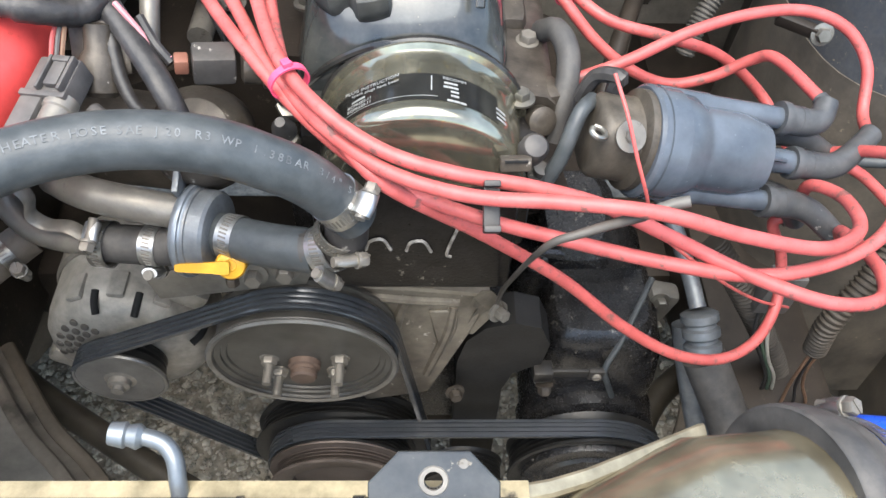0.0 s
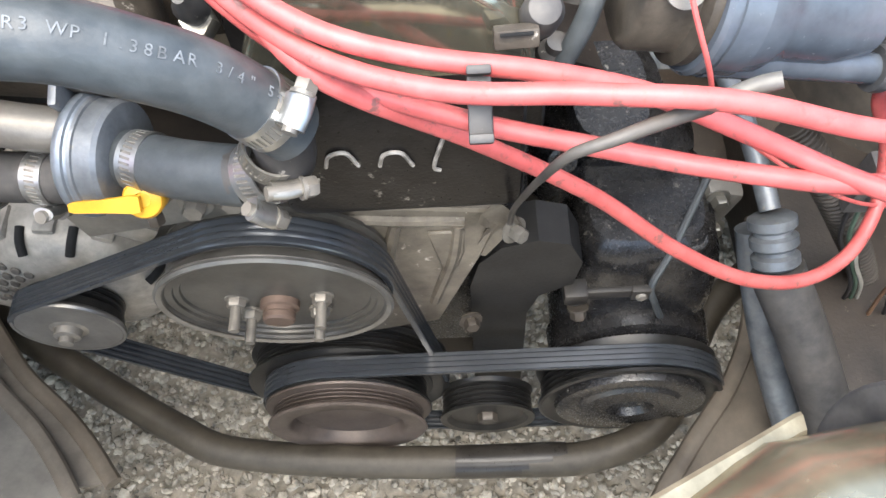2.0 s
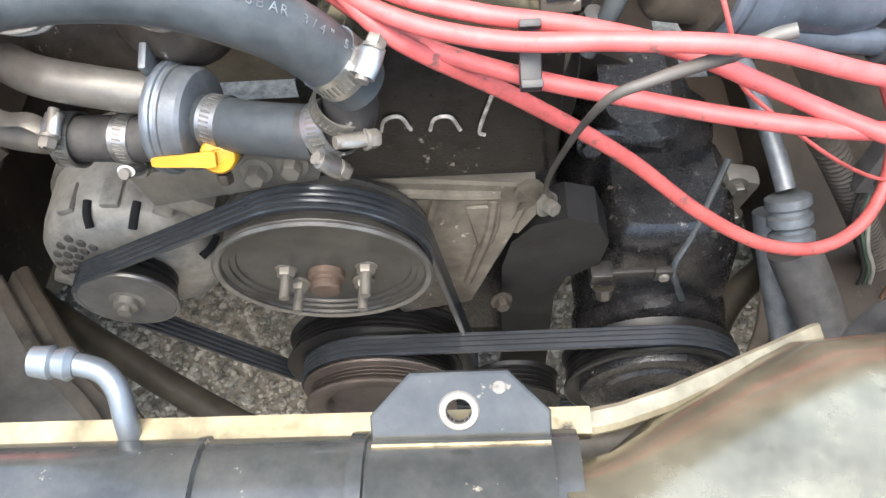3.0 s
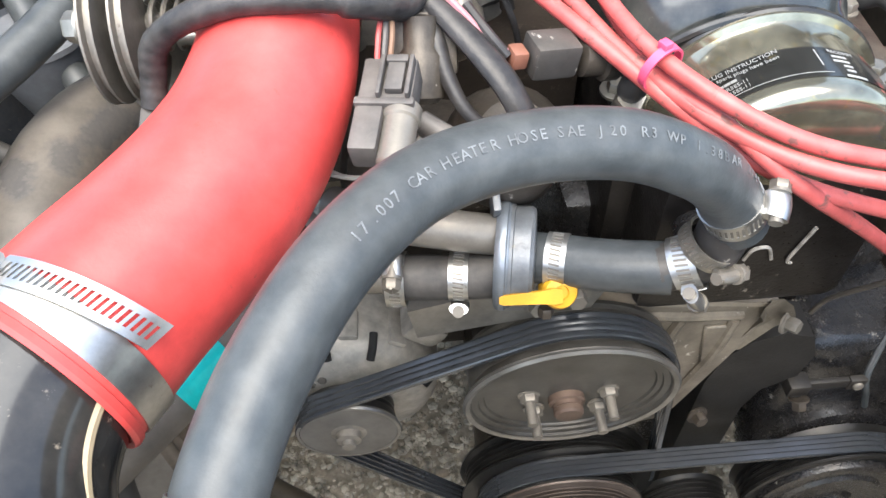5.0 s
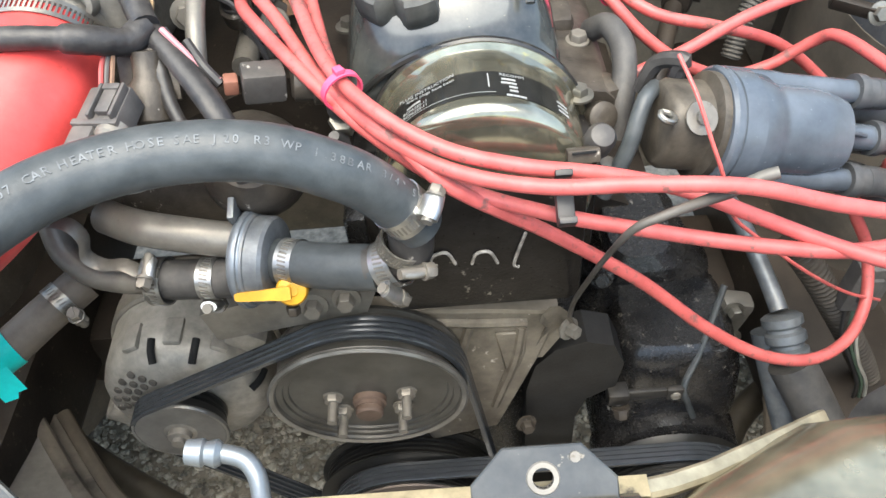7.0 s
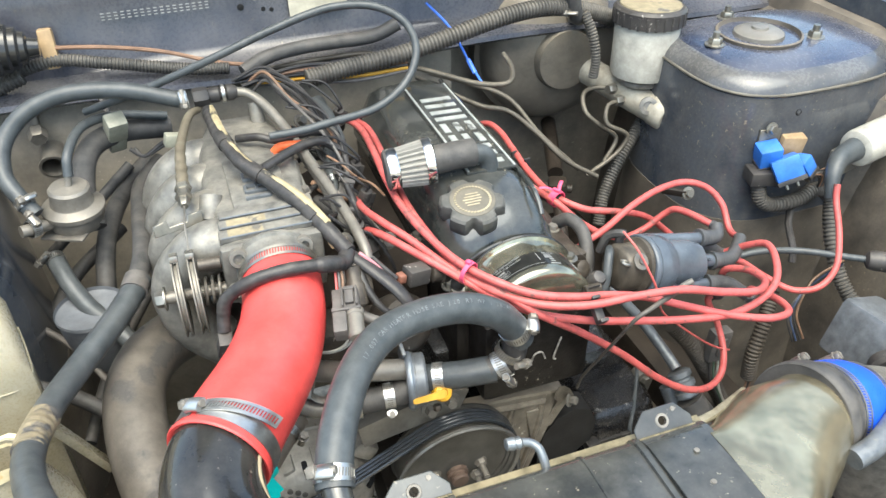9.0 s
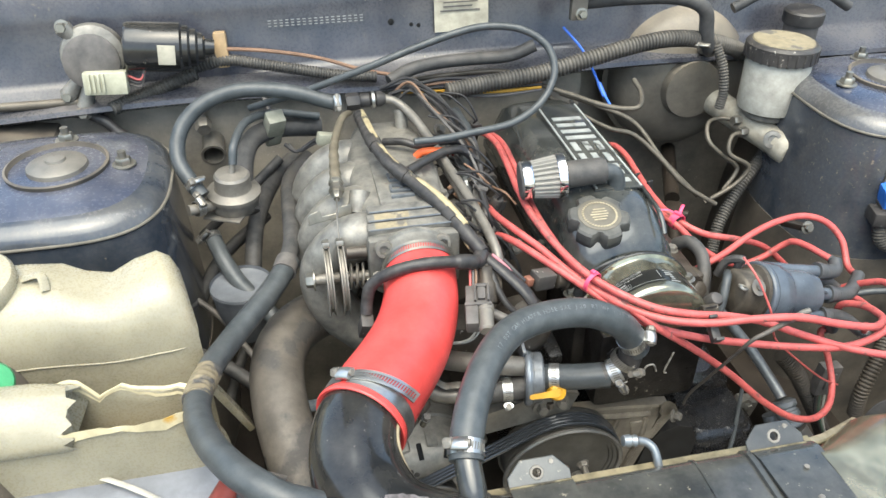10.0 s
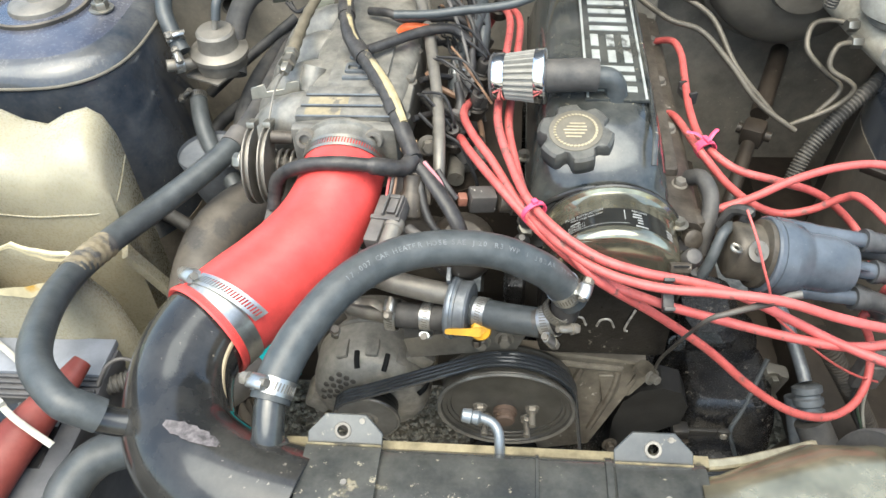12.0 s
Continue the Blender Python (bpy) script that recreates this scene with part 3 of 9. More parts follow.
# ---- engine ----
eng = thing("engine", "greasy black cast-iron engine with dusty alloy head", "engine", (-0.03, 0.60, 0.2))
part("block", box((-0.03, 0.60, 0.43), (0.17, 0.46, 0.36), bevel=0.015), BLACK_CAST, eng)
part("oil_pan", box((-0.06, 0.60, 0.21), (0.20, 0.44, 0.10), bevel=0.03), SHADOWED, eng, "greasy steel oil pan")


def sect_box(c, h):
    return [vec(c) + Vector((h * math.cos(a), 0, h * 0.8 * math.sin(a))) + Vector((0, -0.3 * h * math.cos(2 * a), 0)) for a in (2 * math.pi * k / 10 for k in range(10))]


def head_front():
    b = box((-0.018, 0.40, 0.63), (0.155, 0.10, 0.115), bevel=0.012)
    box((-0.018, 0.345, 0.6345), (0.125, 0.075, 0.107), bevel=0.01, bm=b)
    return b


HEAD = part("head_front", head_front(), HEAD_BLACK, eng, "greasy black casting with worn raised marks")
part("cylinder_head", box((-0.02, 0.60, 0.66), (0.15, 0.32, 0.10), bevel=0.01), CAST_DARK, eng)

MARK = mat("pale worn casting edge", (0.3, 0.28, 0.25), 0.5, 0.3, var=0.4, scale=200)
for pts in ([(-0.052, 0.3065, 0.629), (-0.049, 0.3062, 0.638), (-0.041, 0.3062, 0.640), (-0.036, 0.3065, 0.629)], [(-0.026, 0.3065, 0.628), (-0.023, 0.3062, 0.637), (-0.015, 0.3062, 0.638), (-0.010, 0.3065, 0.627)], [(0.007, 0.3065, 0.652), (0.002, 0.3062, 0.635), (0.0, 0.3065, 0.624), (0.003, 0.3065, 0.622)]):
    part("cast_mark", tube(pts, 0.0011, 6, 14), MARK, HEAD)
# timing cover plate
tc = thing("timing_guard", "dusty brown pressed-steel timing guard with ribs", "timing guard", (-0.03, 0.33, 0.42))
part("plate", plate([(-0.075, 0.128), (0.060, 0.113), (0.061, 0.106), (0.0487, 0.058), (0.0148, -0.043), (-0.043, -0.06), (-0.073, 0.03)], (-0.027, 0.3395, 0.42), (1, 0, 0), (0, 0, 1), 0.0025, 0.001), GUARD, tc)
part("top_flange", loft([[Vector((x, y, z)) for x, y, z in ((x0, 0.3362, z0 - 0.004), (x0, 0.3365, z0), (x0, 0.349, z0 + 0.001), (x0, 0.349, z0 - 0.002))] for x0, z0 in ((-0.104, 0.5515), (-0.03, 0.545), (0.035, 0.5355))]), mat("dusty worn edge", (0.2, 0.17, 0.13), 0.5, dust=1.0), tc, "worn pale top edge")
for pts in ([(-0.03, 0.337, 0.525), (-0.036, 0.3365, 0.50), (-0.045, 0.3385, 0.45)], [(0.008, 0.337, 0.52), (0.003, 0.336, 0.48), (-0.014, 0.3385, 0.41)], [(-0.06, 0.3375, 0.532), (-0.025, 0.3365, 0.528), (0.012, 0.3375, 0.524)]):
    part("rib", tube(pts, 0.0042, 8, 10), GUARD, tc)
part("embossed_panel", plate([(-0.011, 0.026), (0.013, 0.026), (0.012, 0.0), (0.006, -0.024), (-0.004, -0.021)], (-0.001, 0.3375, 0.488), (1, 0, 0), (0, 0, 1), 0.003, 0.0012), GUARD, tc)
part("corner_lug", loft([sect_box((0.032, 0.333, 0.532), 0.012), sect_box((0.037, 0.335, 0.522), 0.011), sect_box((0.031, 0.338, 0.507), 0.008), sect_box((0.02, 0.340, 0.475), 0.005)]), GUARD, tc)
bolt((0.042, 0.330, 0.521), (0.6, -0.8, 0.3), 0.0055, 0.009, label="dusty hex bolt at the corner of the timing guard")
bolt((0.012, 0.332, 0.385), (0.2, -1, 0.2), 0.006, 0.008, material=CAST_DARK, label="dusty hex bolt below the timing guard")

# valve cover
VCX = -0.028


def valve_cover():
    def ring(y, w, top, sh, base=0.70):
        x = VCX
        return [Vector(p) for p in ((x - w, y, base), (x - w, y, base + 0.012), (x - w * 0.9, y, top - sh), (x - w * 0.72, y, top - 0.006), (x - w * 0.5, y, top), (x, y, top + 0.002), (x + w * 0.5, y, top), (x + w * 0.74, y, top - 0.008), (x + w * 0.93, y, top - sh - 0.004), (x + w, y, base + 0.012), (x + w, y, base))]
    return loft([ring(0.378, 0.060, 0.722, 0.012), ring(0.386, 0.064, 0.738, 0.018), ring(0.40, 0.066, 0.754, 0.024), ring(0.425, 0.067, 0.768, 0.03), ring(0.45, 0.067, 0.774, 0.032), ring(0.60, 0.067, 0.774, 0.032), ring(0.72, 0.067, 0.772, 0.032), ring(0.745, 0.064, 0.76, 0.03), ring(0.755, 0.058, 0.735, 0.02)])


vc = thing("valve_cover", "dark grey painted valve cover with white striped emblem, dusty", "valve cover", (VCX, 0.56, 0.70))
part("body", valve_cover(), COVER, vc, smooth=50)
part("base_flange", loft([[Vector((VCX + sx * (w + 0.008), y, z)) for sx, y, w, z in ring] for ring in [[(-1, 0.372, 0.06, z), (1, 0.372, 0.06, z), (1, 0.762, 0.06, z), (-1, 0.762, 0.06, z)] for z in (0.688, 0.700)]]), COVER, vc)
part("side_ledge", loft([[Vector((x, y, z)) for x, z in ((0.03, 0.66), (0.064, 0.66), (0.069, 0.664), (0.069, 0.692), (0.063, 0.698), (0.034, 0.703))] for y in (0.375, 0.40, 0.56, 0.74, 0.76)]), CAST_DARK, vc, "dusty brown casting ledge")
for y in (0.43, 0.52, 0.61, 0.70):
    part("ledge_bolt", hexnut((0.054, y, 0.6995), (0.1, 0, 1), 0.006, 0.006, washer=0.008), STEEL_DULL, vc)
part("side_ridge", tube([(0.0185, 0.392, 0.752), (0.0195, 0.405, 0.7625), (0.0205, 0.43, 0.7685), (0.021, 0.56, 0.7705), (0.021, 0.72, 0.769)], 0.0028, 8, 40), COVER, vc)
part("front_lip", tube([(-0.089, 0.3795, 0.7035), (-0.070, 0.3775, 0.722), (-0.045, 0.3765, 0.735), (-0.016, 0.376, 0.7395), (0.012, 0.3765, 0.734), (0.031, 0.3785, 0.718), (0.038, 0.3795, 0.7035)], 0.0026, 8, 40), BLACK_PAINT, vc)
EMBLEM = mat("worn grey emblem paint", (0.26, 0.27, 0.255), 0.45, dust=0.35, var=0.2, scale=60, pits=0.15, pitcol=(0.05, 0.055, 0.055))
em = part("emblem", box((-0.012, 0.575, 0.7765), (0.060, 0.235, 0.0035), (0, 2, 0), 0.001), COVER, vc, "black emblem strip with white stripes and bold white bars")
for dx, dz in ((-0.0275, 0.001), (0.0275, -0.001)):
    part("stripe", box((-0.012 + dx, 0.575, 0.7784 + dz), (0.0024, 0.232, 0.0014), (0, 2, 0), 0.0003), EMBLEM, em, "white stripe")
for y0, y1, x0, x1 in ((0.470, 0.479, -0.020, 0.020), (0.489, 0.498, -0.020, 0.020), (0.506, 0.515, -0.020, 0.020), (0.522, 0.545, -0.020, -0.012), (0.522, 0.545, -0.004, 0.004), (0.522, 0.545, 0.012, 0.020), (0.553, 0.576, -0.020, -0.012), (0.553, 0.576, -0.004, 0.004), (0.553, 0.576, 0.012, 0.020), (0.585, 0.594, -0.020, 0.020), (0.603, 0.612, -0.020, 0.020), (0.622, 0.631, -0.020, 0.020), (0.641, 0.650, -0.020, 0.020)):
    part("emblem_bar", box((-0.012 + (x0 + x1) / 2, (y0 + y1) / 2, 0.7785 - 0.035 * (x0 + x1) / 2), (x1 - x0, y1 - y0, 0.0014), (0, 2, 0), 0.0004), EMBLEM, em)

# oil filler cap
oc = thing("oil_cap", "dusty dark grey oil filler cap with scalloped grip", "oil cap", (-0.051, 0.42, 0.755))
ax = Vector((-0.05, -0.22, 1)).normalized()
w, s_, u_ = basis(ax)
rings = []
for r0, h in ((0.029, -0.010), (0.0345, -0.004), (0.0355, 0.004), (0.035, 0.0125), (0.0325, 0.0150), (0.0265, 0.0156)):
    ring = []
    for k in range(72):
        a = 2 * math.pi * k / 72
        sc = 1 + (-0.30 * max(0.0, -math.cos(6 * a + 0.5) - 0.2) if h > -0.008 else 0)
        ring.append(Vector((-0.051, 0.42, 0.756)) + w * h + (s_ * math.cos(a) + u_ * math.sin(a)) * r0 * (sc if r0 > 0.027 else 1))
    rings.append(ring)
part("body", loft(rings), mat("dusty grey cap plastic", (0.045, 0.046, 0.045), 0.42, dust=0.55, scale=50, dustcol=(0.2, 0.18, 0.14)), oc)
dsk = part("disc", rev([(0.0245, 0.0152), (0.0242, 0.0163), (0.0235, 0.0166), (0.001, 0.0166)], (-0.051, 0.42, 0.756), ax, 40), CAP_DISC, oc, "dusty raised disc with a ring of worn print")
b = bmesh.new()
for k in range(36):
    a = 2 * math.pi * k / 36
    p = Vector((-0.051, 0.42, 0.756)) + w * 0.0168 + (s_ * math.cos(a) + u_ * math.sin(a)) * 0.019
    box(p, (0.0022, 0.0026, 0.0006), (12, 0, math.degrees(a)), 0, b)
for k in range(5):
    box(Vector((-0.051, 0.42, 0.756)) + w * 0.0168 + u_ * (0.008 - 0.004 * k), (0.022 - 0.004 * abs(k - 2), 0.0016, 0.0006), (12, 0, 0), 0, b)
tagged(part("print_bars", b, BEIGE, dsk), kind="stuff")

# breather filter
bf = thing("breather_filter", "small conical breather filter with chrome end bands", "air filter", (-0.1, 0.467, 0.79))
f0, f1 = Vector((-0.128, 0.470, 0.794)), Vector((-0.083, 0.465, 0.798))
fa = (f1 - f0).normalized()
part("front_band", rev([(0.018, -0.001), (0.0215, 0.0), (0.0225, 0.003), (0.0225, 0.010), (0.0215, 0.0115)], f0, fa, 36), CHROME, bf)
part("rear_band", rev([(0.0255, -0.006), (0.0262, -0.005), (0.0262, 0.003), (0.024, 0.005), (0.014, 0.006)], f1, fa, 36), CHROME, bf)
rings = []
for h, r in ((0.009, 0.0212), (0.04, 0.0248)):
    ring = []
    w, s_, u_ = basis(fa)
    for k in range(96):
        a = 2 * math.pi * k / 96
        ring.append(f0 + w * h + (s_ * math.cos(a) + u_ * math.sin(a)) * (r * (1.0 if k % 4 < 2 else 0.86)))
    rings.append(ring)
part("filter_cone", loft(rings), mat("grey filter gauze", (0.24, 0.23, 0.205), 0.7, dust=0.5), bf)
part("front_cap", rev([(0.0225, 0.0), (0.02, -0.0025), (0.001, -0.003)], f0, fa, 32), PLASTIC_GREY, bf)
part("rubber_sleeve", tube([(-0.079, 0.4655, 0.798), (-0.05, 0.466, 0.799), (-0.032, 0.467, 0.798)], 0.0155, 20), RUBBER_OLD, bf)
part("elbow", tube([(-0.034, 0.467, 0.796), (-0.021, 0.468, 0.794), (-0.014, 0.467, 0.786), (-0.012, 0.465, 0.768)], 0.0105, 16), RUBBER, bf)

# front cam drum
cd = thing("cam_end_cover", "shiny black rounded cam end cover with printed label", "cam cover", (-0.022, 0.36, 0.68))
DC, DA = Vector((-0.0155, 0.376, 0.674)), Vector((0, -1, 0.05)).normalized()
part("body", rev([(0.060, -0.004), (0.066, 0.0), (0.0675, 0.003), (0.0675, 0.007), (0.064, 0.0085), (0.0625, 0.012), (0.0628, 0.020), (0.0628, 0.057), (0.0622, 0.0605), (0.0605, 0.063), (0.0575, 0.0645), (0.04, 0.0665), (0.002, 0.067)], DC, DA, 96), mat("black chrome cover", (0.32, 0.3, 0.225), 0.13, 0.9, dust=0.14, bump=0.03, var=0.3, scale=25, fleck=0.55, fleckcol=(0.4, 0.33, 0.16), dustcol=(0.3, 0.26, 0.18), patchy=4.0), cd, smooth=35)
part("rim_bead", rev([(0.0672, 0.0), (0.0688, 0.0015), (0.0688, 0.004), (0.0672, 0.0055)], DC, DA, 72, closed=True), BLACK_PAINT, cd, "glossy black rolled rim")


def drum_band(a0, a1, h0, h1, r):
    b = bmesh.new()
    w, s, u = basis(DA)
    k = 14
    rows = [[b.verts.new(DC + w * h + (s * math.cos(a) + u * math.sin(a)) * r) for a in [a0 + (a1 - a0) * i / k for i in range(k + 1)]] for h in (h0, h1)]
    for i in range(k):
        b.faces.new((rows[0][i], rows[0][i + 1], rows[1][i + 1], rows[1][i]))
    return b


def drum_pose(a, h, r):
    w, s, u = basis(DA)
    o = s * math.cos(a) + u * math.sin(a)
    right = w.cross(o)
    up = o.cross(right)
    if right.x < 0:
        right, up = -right, -up
    m = Matrix((right.to_4d(), up.to_4d(), o.to_4d(), (0, 0, 0, 1))).transposed()
    m.translation = DC + w * h + o * r
    for i in range(3):
        m[3][i] = 0
    m[3][3] = 1
    return m


_, _s, _u = basis(DA)


def ang(deg_from_top):
    """An angle on the drum, counted from the top towards the right."""
    base = math.atan2(Vector((0, 0, 1)).dot(_u), Vector((0, 0, 1)).dot(_s))
    step = radians(deg_from_top)
    p = _s * math.cos(base + step) + _u * math.sin(base + step)
    return base + step if p.x * deg_from_top >= 0 else base - step


lab = part("label", drum_band(ang(-56), ang(44), 0.030, 0.0535, 0.0632), mat("dark foil label", (0.06, 0.06, 0.055), 0.15, 0.8, dust=0.1, fleck=0.15, fleckcol=(0.3, 0.25, 0.14)), cd, "black foil label with small white print")
for txt, d, h, sz in (("PLUG INSTRUCTION", -27, 0.0335, 0.0038), ("spark plugs have been", -25, 0.0372, 0.0034), ("BCPR5ES-11", -34, 0.0445, 0.0033), ("BCPR5ES-11", -34, 0.048, 0.0033), ("RECOMM", 17, 0.0335, 0.0034)):
    part("print_line", lettering(txt, sz, drum_pose(ang(d), h, 0.0633), 0.0001), PRINT_GREY, lab)
b = bmesh.new()
for d, h, wd in ((-35, 0.041, 0.012), (15, 0.0375, 0.010), (15, 0.041, 0.011), (17, 0.0445, 0.006), (17, 0.048, 0.006), (18, 0.0525, 0.014), (46, 0.041, 0.010), (46, 0.045, 0.010), (46, 0.049, 0.010)):
    for q in range(3):
        box((0, 0, 0), (wd / 4, 0.0016, 0.0003), bevel=0, bm=b, m=drum_pose(ang(d + (q - 1) * wd / 4 / 0.063 * 62), h, 0.0634))
tagged(part("print_bars", b, PRINT_GREY, lab), kind="stuff")
part("rule_line", drum_band(ang(-52), ang(8), 0.0502, 0.0506, 0.06335), PRINT_GREY, lab)
part("rule_line", drum_band(ang(4.6), ang(5.2), 0.0325, 0.0455, 0.06335), PRINT_GREY, lab)

# ---- pulleys and belts, all on axes that run to the front ----
FRONT = (0, -1, 0)
ALT, PS, CRANK, COMP, IDLER = (-0.265, 0.450), (-0.109, 0.492), (-0.096, 0.287), (0.142, 0.283), (0.022, 0.250)


def ribbed(r, h0, h1, n=4, depth=0.003):
    out, step = [], (h1 - h0) / n
    for i in range(n):
        a = h0 + i * step
        out += [(r, a + 0.0002), (r, a + step * 0.3), (r - depth, a + step * 0.5), (r - depth, a + step * 0.7)]
    return out + [(r, h1)]


pp = thing("pump_pulley", "large dusty black pump pulley with bolted hub", "pulley", (PS[0], 0.32, PS[1]), "engine pulleys")
PC = Vector((PS[0], 0.337, PS[1] + 0.003))
PA = Vector((0, -0.9962, -0.0872))
part("rim", rev([(0.050, 0.0), (0.071, 0.0), (0.0715, 0.003), (0.069, 0.005), (0.0685, 0.027), (0.072, 0.0315), (0.0738, 0.0345), (0.0720, 0.0375), (0.069, 0.0365), (0.068, 0.0345), (0.0635, 0.034), (0.063, 0.0322), (0.0595, 0.0318), (0.0588, 0.0300), (0.052, 0.0295), (0.035, 0.029), (0.028, 0.030), (0.002, 0.030)], PC, PA, 64), mat("dark spun pulley face", (0.045, 0.043, 0.039), 0.34, 0.3, dust=0.45, bump=0.1, dustcol=(0.2, 0.18, 0.145)), pp)
part("rim_edge", rev([(0.0705, 0.0365), (0.0735, 0.0350), (0.0742, 0.037), (0.0725, 0.0388), (0.0695, 0.0375)], PC, PA, 64, closed=True), PULLEY_RIM, pp, "worn bare edge")
part("hub_bolt", rev([(0.0128, 0.029), (0.0128, 0.0335), (0.0105, 0.0345), (0.0105, 0.037), (0.0098, 0.0375), (0.0105, 0.038), (0.0105, 0.0415), (0.0092, 0.043), (0.001, 0.043)], PC + Vector((-0.001, 0, -0.012)), PA, 24), mat("pale rusty bolt", (0.1, 0.066, 0.05), 0.5, 0.3, dust=0.4, bump=0.3, dustcol=(0.22, 0.17, 0.13)), pp, "rust-brown hub bolt")
for a in (8, 172, 215, 325):
    p = PC + PA * 0.029 + Vector((0.028 * math.cos(radians(a)), 0, 0.028 * math.sin(radians(a)) - 0.009))
    b = hexnut(p, PA, 0.0064, 0.006, washer=0.0078)
    tube([p, p + PA * 0.022], 0.0036, 10, 3, b)
    part("stud_nut", b, STEEL_DULL, pp)

ap = thing("alternator_pulley", "small grooved alternator pulley with worn grey rim", "pulley", (ALT[0], 0.33, ALT[1]), "engine pulleys")
AC = (ALT[0], 0.339, ALT[1])
part("groove_ring", rev([(0.02, 0.0), (0.036, 0.0)] + ribbed(0.0335, 0.003, 0.024) + [(0.037, 0.026), (0.0375, 0.0285), (0.036, 0.030), (0.0345, 0.019), (0.028, 0.0160), (0.002, 0.0160)], AC, FRONT, 48), PULLEY, ap)
part("face_cup", rev([(0.0352, 0.0302), (0.0335, 0.0200), (0.0275, 0.0170), (0.0195, 0.0168), (0.0185, 0.0235), (0.0145, 0.0255), (0.013, 0.0262)], AC, FRONT, 48), mat("grey pulley cup", (0.1, 0.096, 0.088), 0.42, 0.3, dust=0.4, dustcol=(0.2, 0.18, 0.145)), ap, "dusty grey cupped face", smooth=25)
part("rim_edge", rev([(0.0372, 0.0265), (0.0382, 0.0285), (0.0375, 0.0303), (0.0355, 0.0303)], AC, FRONT, 48, closed=True), PULLEY_RIM, ap, "worn bare edge")
# dark ring added to colour in the shade of the recess
part("cup_shade_ring", rev([(0.0320, 0.0188), (0.030, 0.0186), (0.0205, 0.0186), (0.0200, 0.018)], AC, FRONT, 40), PULLEY, ap, "dark ring for the shade inside the cup")
part("shaft_nut", rev([(0.014, 0.026), (0.014, 0.030), (0.0095, 0.031), (0.009, 0.036), (0.005, 0.037), (0.005, 0.041), (0.001, 0.041)], AC, FRONT, 20), STEEL_DULL, ap)

cp = thing("crank_pulley", "three-row crankshaft pulley, dusty and rust-tinted", "pulley", (CRANK[0], 0.32, CRANK[1]), "engine pulleys")
CC = (CRANK[0], 0.345, CRANK[1])
part("rear_rim", rev([(0.03, 0.0), (0.085, 0.0), (0.086, 0.003)] + ribbed(0.0815, 0.005, 0.0235) + [(0.086, 0.025), (0.086, 0.0265)], CC, FRONT, 56), PULLEY, cp)
part("middle_rim", rev([(0.072, 0.0267), (0.072, 0.0275)] + ribbed(0.0675, 0.0285, 0.044) + [(0.071, 0.0455), (0.071, 0.047)], CC, FRONT, 56), PULLEY, cp)
part("front_rim", rev([(0.070, 0.0472), (0.0695, 0.049)] + ribbed(0.0635, 0.0505, 0.060, 3, 0.004) + [(0.066, 0.0615), (0.067, 0.0635), (0.065, 0.065), (0.051, 0.0645), (0.048, 0.062), (0.046, 0.053), (0.002, 0.053)], CC, FRONT, 56), mat("rust-tinted pulley", (0.062, 0.049, 0.042), 0.45, 0.3, dust=0.45, dustcol=(0.2, 0.16, 0.13)), cp, "rust-tinted empty front row")

ip = thing("idler_pulley", "small black grooved idler pulley", "pulley", (IDLER[0], 0.315, IDLER[1]), "engine pulleys")
IC = (IDLER[0], 0.321, IDLER[1])
part("groove_ring", rev([(0.015, 0.0), (0.042, 0.0)] + ribbed(0.040, 0.003, 0.022) + [(0.042, 0.0235), (0.042, 0.0255), (0.036, 0.025), (0.032, 0.021), (0.002, 0.021)], IC, FRONT, 44), PULLEY, ip)
part("bolt", hexnut((IDLER[0], 0.301, IDLER[1]), FRONT, 0.009, 0.008, washer=0.013), CAST_DARK, ip)

xp = thing("compressor_pulley", "wide black compressor clutch pulley", "pulley", (COMP[0], 0.31, COMP[1]), "engine pulleys")
XC = (COMP[0], 0.326, COMP[1])
part("groove_ring", rev([(0.03, 0.0), (0.076, 0.0)] + ribbed(0.0735, 0.006, 0.026, 4) + [(0.0765, 0.0275), (0.0765, 0.030), (0.074, 0.031), (0.066, 0.028), (0.064, 0.0275)], XC, FRONT, 56), PULLEY, xp)
part("clutch_plate", rev([(0.063, 0.0275), (0.062, 0.033), (0.058, 0.0345), (0.045, 0.033), (0.042, 0.036), (0.02, 0.036), (0.016, 0.03), (0.002, 0.03)], XC, FRONT, 48), BLACK_CAST, xp)


